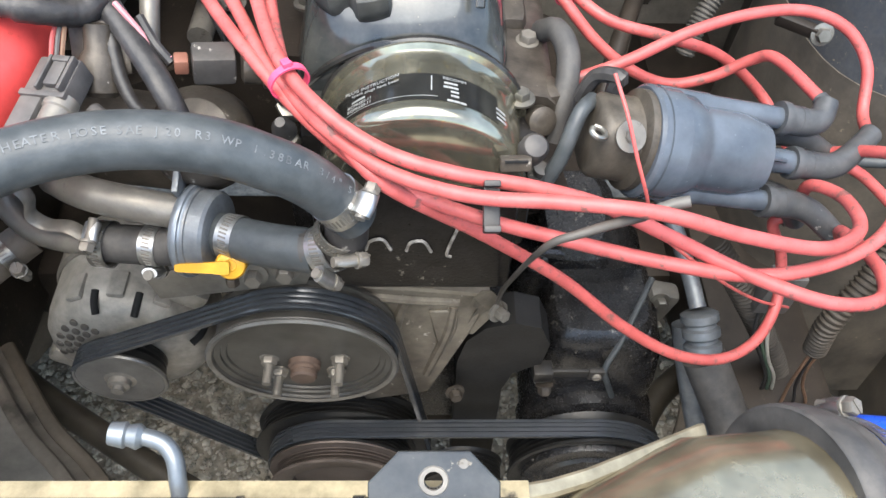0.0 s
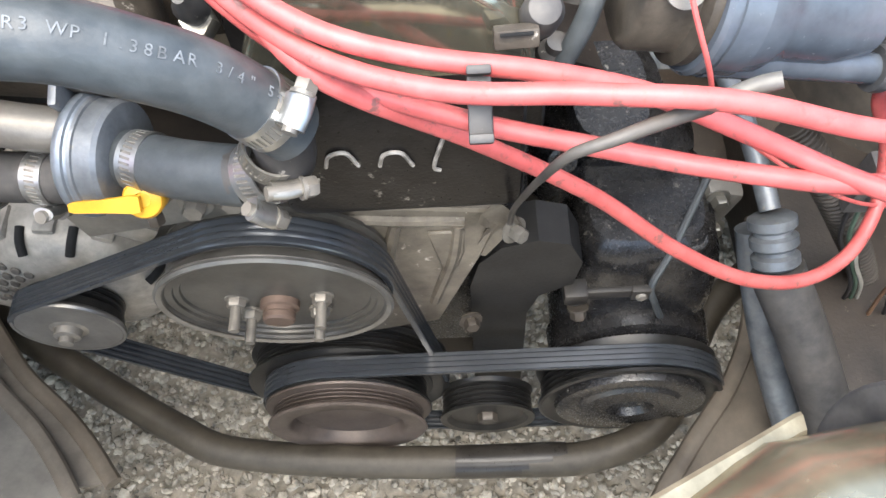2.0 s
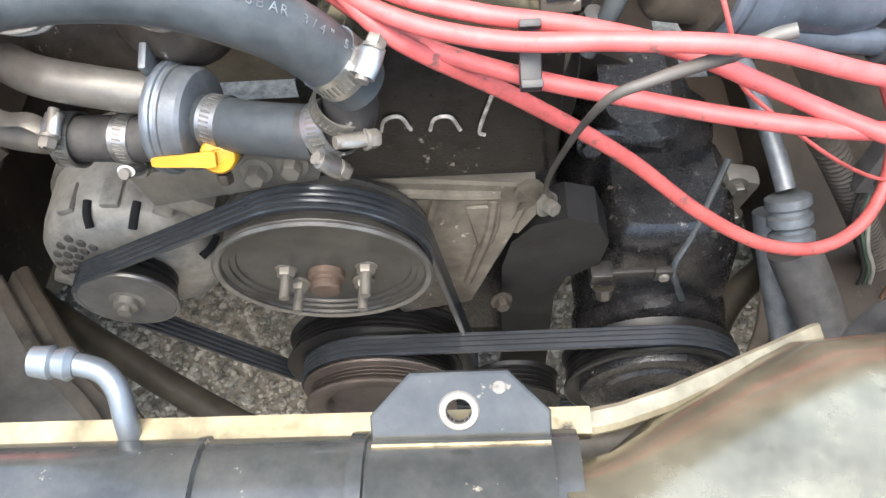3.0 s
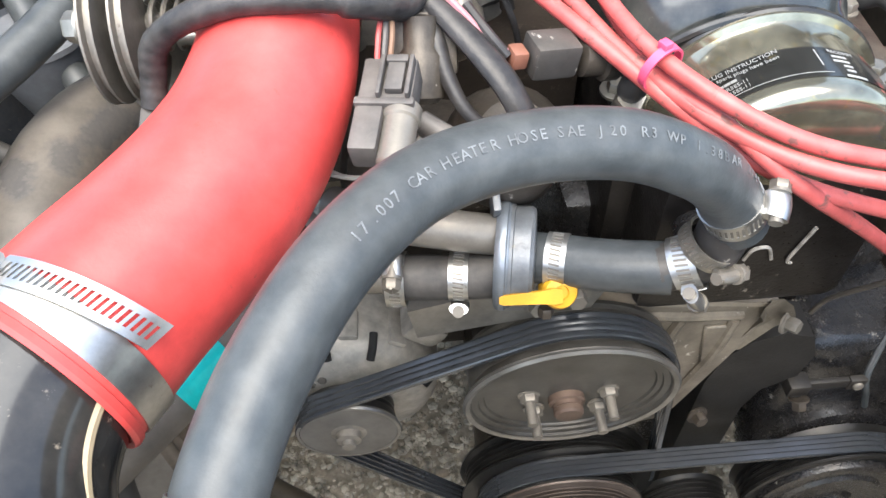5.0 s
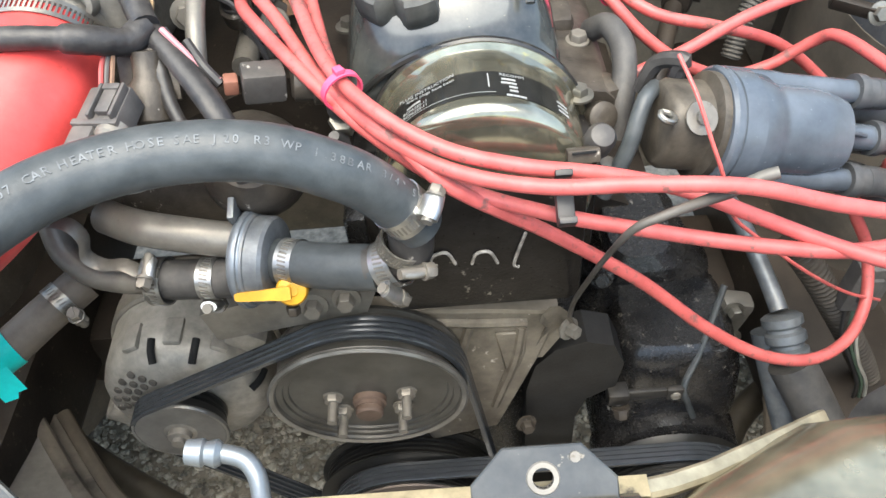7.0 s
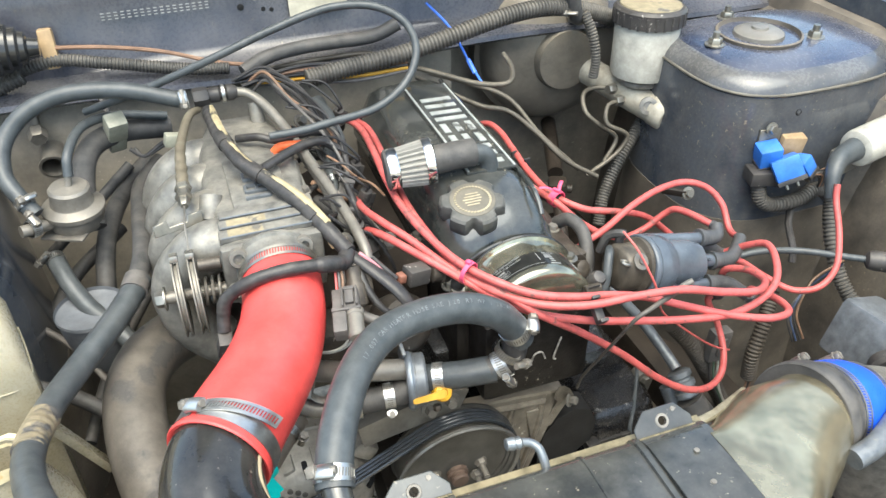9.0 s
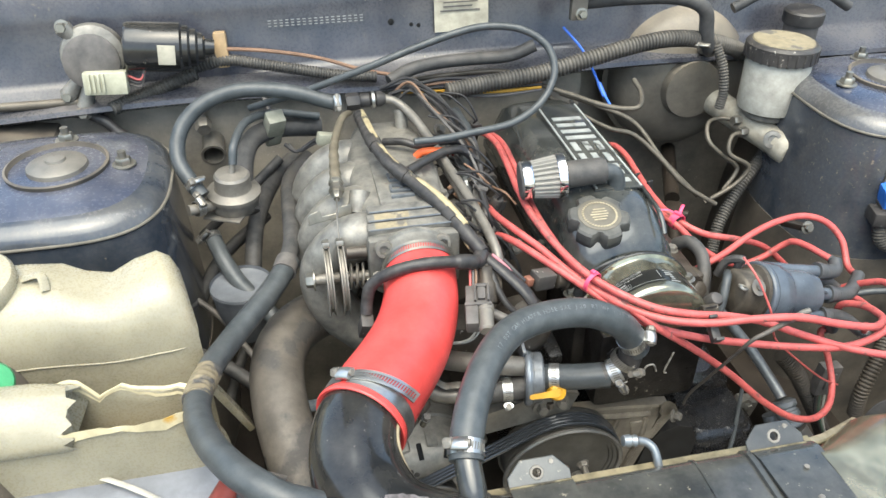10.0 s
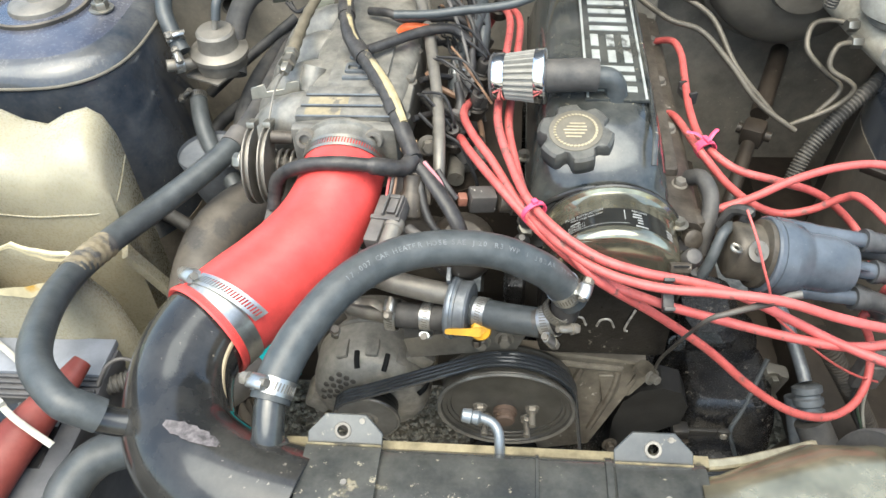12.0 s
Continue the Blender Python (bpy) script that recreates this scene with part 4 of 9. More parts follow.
def belt_loop(circles, y0, y1, th=0.004, pad=0.001, cut=0.0011):
    """A belt drawn tight round pulleys: the outer tangents and arcs, three fine grooves along its back."""
    hull = []
    pts = [(cx + (r + pad) * math.cos(a), cz + (r + pad) * math.sin(a)) for (cx, cz), r in circles for a in [2 * math.pi * k / 240 for k in range(240)]]
    pts = sorted(set((round(a, 6), round(b, 6)) for a, b in pts))

    def half(seq):
        h = []
        for p in seq:
            while len(h) > 1 and (h[-1][0] - h[-2][0]) * (p[1] - h[-2][1]) - (h[-1][1] - h[-2][1]) * (p[0] - h[-2][0]) <= 0:
                h.pop()
            h.append(p)
        return h[:-1]
    hull = half(pts) + half(pts[::-1])
    out = []
    for i, p in enumerate(hull):
        q = hull[(i + 1) % len(hull)]
        k = max(1, int(math.hypot(q[0] - p[0], q[1] - p[1]) / 0.012))
        out += [(p[0] + (q[0] - p[0]) * j / k, p[1] + (q[1] - p[1]) * j / k) for j in range(k)]
    n = len(out)
    rings = []
    for i in range(n):
        a, c = out[i - 1], out[(i + 1) % n]
        tx, tz = c[0] - a[0], c[1] - a[1]
        ln = math.hypot(tx, tz)
        nx, nz = tz / ln, -tx / ln
        x, z = out[i]
        prof = [(y0, 0.0), (y0, th * 0.8), (y0 + 0.0008, th)]
        wd = (y1 - y0) / 4
        for k in range(1, 4):
            prof += [(y0 + wd * k - 0.0009, th), (y0 + wd * k - 0.0003, th - cut), (y0 + wd * k + 0.0003, th - cut), (y0 + wd * k + 0.0009, th)]
        prof += [(y1 - 0.0008, th), (y1, th * 0.8), (y1, 0.0)]
        ribs = 4
        for k in range(ribs):
            a0 = y1 - (y1 - y0) * (k + 0.5) / ribs
            prof += [(a0 + 0.0012, 0.0), (a0, 0.0016), (a0 - 0.0012, 0.0)]
        rings.append([Vector((x + nx * o, y, z + nz * o)) for y, o in prof])
    b = bmesh.new()
    vs = [[b.verts.new(p) for p in r] for r in rings]
    k = len(vs[0])
    for i in range(n):
        a, c = vs[i], vs[(i + 1) % n]
        for j in range(k):
            b.faces.new((a[j], a[(j + 1) % k], c[(j + 1) % k], c[j]))
    return b


pump_belt = belt_loop([(ALT, 0.0335), (PS, 0.0705), (CRANK, 0.0815)], 0.3185, 0.3365, cut=0.0004)
for v in pump_belt.verts:
    v.co.y -= 0.055 * (v.co.z - 0.287)
solo("drive_belt", pump_belt, BELT, "black ribbed drive belt round alternator and pump pulleys", "belt", "drive belts")
solo("drive_belt", belt_loop([(CRANK, 0.0675), (COMP, 0.0735), (IDLER, 0.040)], 0.300, 0.3175), BELT, "black ribbed drive belt round crank and compressor pulleys", "belt", "drive belts")

# alternator
al = thing("alternator", "dusty grey cast alternator with slotted end housing", "alternator", (-0.266, 0.39, 0.45))
part("front_housing", rev([(0.026, 0.003), (0.040, 0.002), (0.053, -0.001), (0.0615, -0.0055), (0.0665, -0.013), (0.0685, -0.025), (0.0690, -0.058)], (ALT[0], 0.335, ALT[1]), FRONT, 56), ALT_ALLOY, al)
part("stator", rev([(0.070, -0.058), (0.0725, -0.060), (0.0725, -0.078), (0.070, -0.08)], (ALT[0], 0.335, ALT[1]), FRONT, 48), STEEL_DULL, al)
part("rear_housing", rev([(0.072, -0.08), (0.071, -0.09), (0.062, -0.106), (0.04, -0.112), (0.002, -0.112)], (ALT[0], 0.335, ALT[1]), FRONT, 48), ALT_ALLOY, al)
OPENING = mat("dark opening", (0.006, 0.006, 0.006), 0.9, bump=0)
for deg in (98, 69, 14):
    a = radians(deg)
    part("vent_slot", tube([(ALT[0] + 0.0585 * math.cos(a), 0.3355, ALT[1] + 0.0585 * math.sin(a)), (ALT[0] + 0.065 * math.cos(a), 0.3425, ALT[1] + 0.065 * math.sin(a)), (ALT[0] + 0.068 * math.cos(a), 0.352, ALT[1] + 0.068 * math.sin(a))], 0.0030, 10, 8), OPENING, al, "dark ventilation slot")
for deg in (84, 54, 113):
    a = radians(deg)
    part("raised_boss", box((ALT[0] + 0.068 * math.cos(a), 0.358, ALT[1] + 0.068 * math.sin(a)), (0.014, 0.024, 0.006), (0, 90 - deg, 0), 0.0025), ALT_ALLOY, al)
for row, (q, y) in enumerate(((0.0395, 0.3335), (0.0465, 0.3345), (0.0535, 0.3365))):
    for k in range(5):
        a = radians(112 + 14 * k + 6 * row)
        part("vent_hole", rev([(0.0034, -0.003), (0.0034, 0.0012), (0.0026, 0.0018), (0.001, 0.0018)], (ALT[0] + q * math.cos(a), y, ALT[1] + q * math.sin(a)), (0.25 * math.cos(a), -1, 0.25 * math.sin(a)), 10), mat("dusty dark vent", (0.035, 0.032, 0.028), 0.7, dust=0.4) if "dusty dark vent" not in MATS else MATS["dusty dark vent"], al)
for x, z in ((-0.205, 0.505), (-0.335, 0.41)):
    part("mounting_lug", box((x, 0.37, z), (0.03, 0.04, 0.022), (0, 40, 0), 0.006), ALT_ALLOY, al)

# compressor
cm = thing("compressor", "black greasy air-conditioning compressor with clamp bracket", "compressor", (0.13, 0.40, 0.30))
part("body", rev([(0.055, 0.0), (0.066, 0.004), (0.068, 0.03), (0.064, 0.036), (0.064, 0.11), (0.058, 0.12), (0.002, 0.12)], (0.144, 0.327, 0.30), (0, 1, 0), 40), BLACK_CAST, cm)


def compressor_head():
    def ring(z, cx, cy, hx, hy, sq=4.5):
        return sect((cx, cy, z), (0, 0, 1), hy, hx, 28, sq)
    b = loft([ring(0.31, 0.144, 0.402, 0.064, 0.062), ring(0.36, 0.145, 0.402, 0.062, 0.06), ring(0.40, 0.147, 0.404, 0.058, 0.056), ring(0.408, 0.147, 0.404, 0.052, 0.052), ring(0.413, 0.147, 0.405, 0.053, 0.053), ring(0.43, 0.146, 0.408, 0.050, 0.050), ring(0.438, 0.145, 0.409, 0.042, 0.044)])
    for x, y, z, r in ((0.178, 0.37, 0.42, 0.011), (0.105, 0.43, 0.43, 0.012), (0.17, 0.44, 0.43, 0.012)):
        part("boss", rev([(r, -0.02), (r, 0.010), (r * 0.8, 0.013), (0.001, 0.013)], (x, y, z), (0, -0.15, 1), 14), BLACK_CAST, cm)
    return b


def sect(c, axis, ry, rz, k=24, sq=2.0):
    """A ring of superellipse shape across an axis."""
    w, s, u = basis(axis)
    out = []
    for i in range(k):
        a = 2 * math.pi * i / k
        ca, sa = math.cos(a), math.sin(a)
        g = (abs(ca) ** sq + abs(sa) ** sq) ** (-1 / sq)
        out.append(vec(c) + s * (ry * g * ca) + u * (rz * g * sa))
    return out


part("head", compressor_head(), BLACK_CAST, cm)
part("rear_casting", loft([sect((0.128, 0.452, 0.40), (0, 0, 1), 0.03, 0.065, 24, 4), sect((0.125, 0.45, 0.46), (0, 0, 1), 0.034, 0.058, 24, 4), sect((0.12, 0.447, 0.50), (0, -0.1, 1), 0.034, 0.048, 24, 3.5), sect((0.115, 0.445, 0.512), (0, -0.1, 1), 0.026, 0.04, 24, 3)]), BLACK_CAST, cm)
part("top_rib", merge(tube([(0.078, 0.402, 0.503), (0.10, 0.405, 0.497), (0.135, 0.408, 0.484)], 0.005, 8, 10), hexnut((0.08, 0.398, 0.495), (-0.1, -0.9, 0.4), 0.007, 0.008, washer=0.01)), BLACK_CAST, cm)
part("clamp_bracket", joined(box((0.090, 0.341, 0.408), (0.018, 0.016, 0.015), bevel=0.003), box((0.114, 0.339, 0.409), (0.036, 0.005, 0.011), bevel=0.0015), box((0.1375, 0.338, 0.409), (0.014, 0.006, 0.014), bevel=0.0012), rev([(0.006, -0.012), (0.006, 0.0)], (0.090, 0.337, 0.398), (0, -0.6, -0.8), 12)), mat("greasy black bracket", (0.022, 0.021, 0.02), 0.36, 0.2, dust=0.2, bump=0.3), cm)
part("bracket_bolt", hexnut((0.092, 0.332, 0.399), (0.05, -0.6, -0.8), 0.0062, 0.009, washer=0.008), CAST_DARK, cm)
part("bracket_screw", rev([(0.0045, 0.0), (0.0042, 0.0015), (0.003, 0.0022), (0.001, 0.0018)], (0.1375, 0.3345, 0.409), (0, -1, 0.05), 14), STEEL_DULL, cm)
part("feed_wire", tube([(0.185, 0.40, 0.47), (0.16, 0.36, 0.43), (0.145, 0.34, 0.415), (0.15, 0.335, 0.395), (0.158, 0.335, 0.372)], 0.0028, 8), RUBBER, cm)
part("mount_arm", loft([[Vector((x, y, z)) for x, z in ((0.012, 0.19), (0.055, 0.20), (0.056, 0.37), (0.064, 0.40), (0.088, 0.418), (0.092, 0.45), (0.082, 0.476), (0.06, 0.484), (0.036, 0.476), (0.02, 0.455), (0.013, 0.42))] for y in (0.343, 0.375)]), mat("matt black arm", (0.008, 0.008, 0.008), 0.5, dust=0.08, bump=0.3), cm)
part("mount_ear", box((0.197, 0.41, 0.405), (0.03, 0.02, 0.07), (0, 15, 0), 0.006), STEEL_DULL, cm)
for z, x in ((0.432, 0.200), (0.392, 0.205)):
    part("ear_bolt", hexnut((x, 0.400, z), (0.1, -1, 0.2), 0.0065, 0.008, washer=0.010), ZINC, cm)

# anti-roll bar and pipes low down
arb = thing("anti_roll_bar", "dusty brown anti-roll bar under the engine, black in the middle", "anti-roll bar", (0.0, 0.27, 0.235))
part("bar", tube([(-0.56, 0.50, 0.24), (-0.46, 0.42, 0.235), (-0.36, 0.357, 0.235), (-0.31, 0.327, 0.235), (-0.262, 0.300, 0.235), (-0.215, 0.279, 0.235), (-0.1, 0.266, 0.235), (0.03, 0.262, 0.235), (0.115, 0.264, 0.235), (0.18, 0.295, 0.235), (0.24, 0.40, 0.235), (0.33, 0.47, 0.235)], 0.0145, 16), mat("dusty brown steel bar", (0.032, 0.027, 0.02), 0.5, 0.1, dust=0.55, dustcol=(0.115, 0.095, 0.068)), arb)
part("dark_length", tube([(-0.012, 0.2625, 0.235), (0.03, 0.262, 0.235), (0.09, 0.2625, 0.235)], lambda u: 0.0150 - 0.0008 * abs(2 * u - 1) ** 6, 16, 12), mat("smooth black film", (0.014, 0.012, 0.01), 0.3, dust=0.15, bump=0.3), arb, "black length of the bar")

# air-conditioning hose with crimped fitting
ah = thing("pressure_hose", "dark pressure hose with a grey crimped fitting", "hose", (0.215, 0.33, 0.45))
part("alloy_pipe", tube([(0.165, 0.46, 0.56), (0.19, 0.42, 0.53), (0.203, 0.38, 0.508), (0.209, 0.352, 0.494)], 0.007, 14), ALLOY_GREY, ah)
fa = Vector((0.03, -0.13, -0.14)).normalized()
prof = []
for k in range(3):
    prof += [(0.0125, 0.013 * k), (0.0155, 0.013 * k + 0.002), (0.0155, 0.013 * k + 0.008), (0.0125, 0.013 * k + 0.0105)]
part("crimped_collar", rev(prof, (0.210, 0.350, 0.492), fa, 24), ALLOY_GREY, ah)
part("sleeve", tube([(0.216, 0.324, 0.464), (0.241, 0.292, 0.42), (0.270, 0.258, 0.36), (0.306, 0.225, 0.28)], 0.0180, 20), RUBBER_OLD, ah)
solo("pressure_pipe", tube([(0.213, 0.365, 0.45), (0.221, 0.338, 0.415), (0.24, 0.297, 0.355), (0.266, 0.247, 0.295), (0.28, 0.22, 0.26)], 0.0125, 14), ALLOY_GREY, "dusty grey alloy pipe beside the pressure hose", "pipe")


def splash(edge, off, drop, sheet, rim, label, rim_label):
    """A curved splash panel: a sheet, and the edge rolled round a bead."""
    rows = [[Vector(p) + Vector(off) * q + Vector((0, 0, drop * q * q)) for q in (0, 0.03, 0.2, 0.5, 1.0)] for p in spline(edge, 16)]
    b = bmesh.new()
    vs = [[b.verts.new(p) for p in r] for r in rows]
    for a, c in zip(vs, vs[1:]):
        for i in range(4):
            b.faces.new((a[i], a[i + 1], c[i + 1], c[i]))
    bmesh.ops.recalc_face_normals(b, faces=b.faces)
    bmesh.ops.solidify(b, geom=b.faces[:], thickness=0.003)
    t = thing("splash_panel", label, "splash panel", edge[2], "splash panels")
    part("sheet", b, sheet, t, smooth=60)
    part("rolled_edge", tube(edge, 0.0075, 10, 30, squash=0.7), rim, t, rim_label)


SHIELD = mat("brown dusty splash panel", (0.1, 0.086, 0.07), 0.55, dust=0.45, scale=20, pits=0.3, pitcol=(0.04, 0.036, 0.032), dustcol=(0.2, 0.17, 0.13))
RIM_BROWN = mat("dark brown splash panel", (0.065, 0.052, 0.038), 0.6, dust=0.5, scale=20, pits=0.3, pitcol=(0.05, 0.045, 0.04))
splash([(0.275, 0.46, 0.30), (0.262, 0.40, 0.30), (0.246, 0.345, 0.30), (0.222, 0.301, 0.30), (0.183, 0.253, 0.30), (0.145, 0.20, 0.30), (0.12, 0.14, 0.31)], (0.06, -0.02, -0.03), 0.01, RIM_BROWN, RIM_BROWN, "dusty brown curved splash panel beside the frame", "rolled brown edge")
splash([(-0.46, 0.43, 0.30), (-0.40, 0.355, 0.30), (-0.377, 0.330, 0.30), (-0.341, 0.300, 0.30), (-0.312, 0.271, 0.30), (-0.285, 0.238, 0.30)], (-0.2, -0.02, 0.03), 0.05, SHIELD, RIM_BROWN, "dusty tan splash panel with a rolled brown edge", "torn brown rolled edge")
splash([(-0.48, 0.42, 0.315), (-0.42, 0.345, 0.315), (-0.392, 0.315, 0.315), (-0.358, 0.285, 0.315), (-0.332, 0.256, 0.315), (-0.308, 0.223, 0.315)], (-0.1, -0.02, 0.02), 0.03, mat("pale grey dusty sheet", (0.13, 0.122, 0.108), 0.6, dust=0.4, scale=20, dustcol=(0.24, 0.21, 0.165)), SHIELD, "pale grey dusty sheet over the splash panel", "bent grey edge")

# ---- front tank, elbows, hoses ----
def rrect(x, y0, y1, z0, z1, r=0.02, k=5):
    """A rounded rectangle in the plane x = const."""
    return [Vector((x, p.x, p.y)) for p in rounded_poly([(y0, z0), (y1, z0), (y1, z1), (y0, z1)], r, k)]


tk = thing("intercooler", "black painted intercooler tank along the front, worn and dusty", "intercooler", (-0.1, 0.05, 0.66))
part("tank", loft([rrect(x, -0.012, 0.113, 0.645, z - 0.002, 0.024) for x, z in ((-0.30, 0.728), (-0.255, 0.733), (-0.087, 0.734), (-0.0865, 0.7355), (-0.0845, 0.7355), (-0.084, 0.733), (-0.041, 0.733), (-0.0405, 0.736), (-0.036, 0.736), (-0.0355, 0.7345), (0.025, 0.7335))]), TANK_PAINT, tk)
part("rear_flange", loft([[Vector((x, y, z)) for y, z in ((0.109, 0.7140), (0.1175, 0.7172), (0.1175, 0.7195), (0.109, 0.7195))] for x in (-0.262, -0.1, 0.03)]), mat("bare yellowed sunlit edge", (0.25, 0.205, 0.12), 0.4, 0.7, dust=0.35, var=0.4, scale=60, pits=0.3, pitcol=(0.05, 0.045, 0.035)), tk, "bare yellowed metal edge")
part("outlet_cone", loft([sect((0.02, 0.045, 0.69), (1, 0, 0), 0.055, 0.0445, 28, 6), sect((0.04, 0.050, 0.688), (1, 0.1, 0), 0.056, 0.0440, 28, 5), sect((0.065, 0.068, 0.680), (1, 0.35, -0.1), 0.054, 0.046, 28, 3.4), sect((0.095, 0.088, 0.671), (1, 0.45, -0.2), 0.054, 0.045, 28, 2.6), sect((0.125, 0.106, 0.664), (1, 0.45, -0.2), 0.053, 0.0455, 28, 2.3), sect((0.155, 0.117, 0.657), (1, 0.3, -0.3), 0.047, 0.0445, 28, 2), sect((0.180, 0.125, 0.655), (1, 0.2, -0.4), 0.043, 0.043, 28, 2), sect((0.195, 0.128, 0.651), (1, 0.15, -0.4), 0.040, 0.040, 28, 2)]), GOLD_TANK, tk, "yellowed polished outlet cone", smooth=60)
part("cone_flange", loft([[Vector((x, y + o, z + q)) for o, q in ((-0.0075, -0.004), (0.0, -0.0035), (0.0006, -0.0012), (-0.0010, 0.0002), (-0.0062, 0.0006), (-0.0078, -0.0010))] for x, y, z in ((0.024, 0.1160, 0.7180), (0.040, 0.1208, 0.7125), (0.058, 0.1292, 0.7035), (0.08, 0.1410, 0.6935), (0.103, 0.1535, 0.6828), (0.122, 0.1640, 0.6740), (0.1256, 0.1655, 0.6715))]), mat("pale bare alloy edge", (0.33, 0.285, 0.19), 0.38, 0.6, dust=0.3, var=0.3, scale=60, pits=0.12, pitcol=(0.12, 0.1, 0.065), bump=0.3), tk, "pale bare alloy flange strip")


def strap(x0, x1, hx, dz, name, label):
    """A flat strap bent over the tank, its rear end turned up into a holed ear with cut corners."""
    t = thing(name, label, "bracket", ((x0 + x1) / 2, 0.11, 0.735), "tank brackets")
    o = Vector((x0, 0.1055, 0.7235 + dz))
    u, v = Vector((1, 0, 0)), Vector((0, 0.76, 0.65))
    wd, d = x1 - x0, 0.0225
    w = u.cross(v).normalized()
    ear = part("ear", plate([(0, 0), (wd, 0), (wd, d - 0.0125), (wd - 0.012, d), (0.012, d), (0, d - 0.0125)], o, u, v, 0.0028, 0.0006, holes=((hx - x0, 0.0112, 0.0038),)), TANK_PAINT, t)
    part("hole_rim", rev([(0.0038, -0.0006), (0.0038, 0.0034), (0.0056, 0.0034), (0.0062, 0.0026)], o + u * (hx - x0) + v * 0.0112, w, 20, closed=True), STEEL_DULL, ear, "bare metal hole rim")
    part("rivet_hole", rev([(0.0022, 0.0024), (0.0020, 0.0034), (0.001, 0.0034)], o + u * (wd * 0.72) + v * 0.018, w, 10), STEEL_DULL, ear)
    part("strap", loft([[Vector((x, y, z + q + dz * s_)) for x, q in ((x0, 0), (x1, 0), (x1, 0.0028), (x0, 0.0028))] for y, z, s_ in ((0.1075, 0.7235, 1), (0.104, 0.7255, 1), (0.099, 0.7295, 0.6), (0.090, 0.7325, 0.2), (0.05, 0.7350, 0), (0.01, 0.7350, 0), (-0.013, 0.730, 0), (-0.017, 0.70, 0), (-0.017, 0.65, 0))]), TANK_PAINT, t)
    # thin yellow strip colours in the low sun caught by the bend
    part("bend_line", tube([(x0 + 0.0005, 0.1035, 0.7292 + dz), (x1 - 0.0005, 0.1035, 0.7292 + dz)], 0.0008, 6, 6), MATS["bare yellowed sunlit edge"], t, "yellow line for the sunlit bend")
    for dx, y in ((0.6, 0.074), (0.5, 0.045)):
        part("rivet_hole", rev([(0.0024, 0), (0.0022, 0.0012), (0.001, 0.0012)], (x0 + wd * dx, y, 0.7372), (0, 0, 1), 10), STEEL_DULL, t)
    return t


strap(-0.2425, -0.1905, -0.2182, 0.0055, "tank_bracket", "black steel strap bracket with a holed ear on the tank")
strap(-0.0345, 0.0175, -0.0088, 0.0, "tank_bracket", "black steel strap bracket with a holed ear on the tank")

mat("dull nipple", (0.15, 0.165, 0.175), 0.32, 0.6, dust=0.3)
ve = thing("vacuum_elbow", "zinc-plated bent vacuum nipple standing on the tank", "pipe elbow", (-0.115, 0.10, 0.735))
part("tube", tube([(-0.1105, 0.110, 0.716), (-0.1110, 0.116, 0.724), (-0.1122, 0.1225, 0.7298), (-0.1165, 0.1275, 0.7328), (-0.124, 0.1295, 0.7348), (-0.1375, 0.1302, 0.7368)], 0.0036, 14), MATS["dull nipple"], ve)
part("barb", rev([(0.0040, -0.006), (0.0054, -0.004), (0.0043, 0.0), (0.0054, 0.001), (0.0046, 0.007), (0.003, 0.0075)], (-0.1305, 0.1298, 0.7358), (-0.98, 0.05, 0.15), 18), MATS["dull nipple"], ve)

el = thing("intake_elbow", "glossy black painted steel intake elbow with scraped patch", "pipe elbow", (-0.36, 0.13, 0.68))
EL = [(-0.333, 0.232, 0.722), (-0.350, 0.207, 0.721), (-0.357, 0.175, 0.717), (-0.353, 0.142, 0.710), (-0.338, 0.111, 0.705), (-0.311, 0.090, 0.702), (-0.280, 0.078, 0.699), (-0.245, 0.070, 0.696)]
part("pipe", tube(EL, lambda u: 0.0395 + 0.0065 * max(0, u - 0.3) / 0.7, 36, 48), BLACK_PAINT, el, smooth=60)
d0 = (vec(EL[1]) - vec(EL[0])).normalized()
for h in (0.016, 0.022):
    part("weld_bead", rev([(0.0395, h - 0.0012), (0.0412, h), (0.0395, h + 0.0012)], EL[0], d0, 40, closed=True), BLACK_PAINT, el)
SEAM = []
for p, (t_, s_, u_) in zip(spline(EL, 40)[3:34], frames(spline(EL, 40))[3:34]):
    inner = Vector((-0.272, 0.15, p.z)) - p
    inner = (inner - t_ * inner.dot(t_)).normalized()
    SEAM.append(p + (inner * 0.94 + Vector((0, 0, 0.34))).normalized() * 0.0388)
part("seam", tube(SEAM[:19:3], 0.0022, 8, 40), mat("yellowed weld", (0.26, 0.21, 0.13), 0.5, dust=0.5), el, "yellowed weld seam")
part("hose_neck", tube([(-0.362, 0.120, 0.722), (-0.382, 0.1155, 0.730), (-0.40, 0.113, 0.74)], 0.0105, 16), BLACK_PAINT, el)
part("heater_neck", tube([(-0.2705, 0.100, 0.722), (-0.271, 0.108, 0.733), (-0.2715, 0.122, 0.743), (-0.271, 0.133, 0.749)], 0.0112, 20), TANK_PAINT, el)
part("neck_collar", rev([(0.0142, -0.003), (0.0142, 0.001), (0.0125, 0.0025), (0.0112, 0.003)], (-0.2708, 0.104, 0.729), (0, 0.5, 0.85), 24), TANK_PAINT, el)


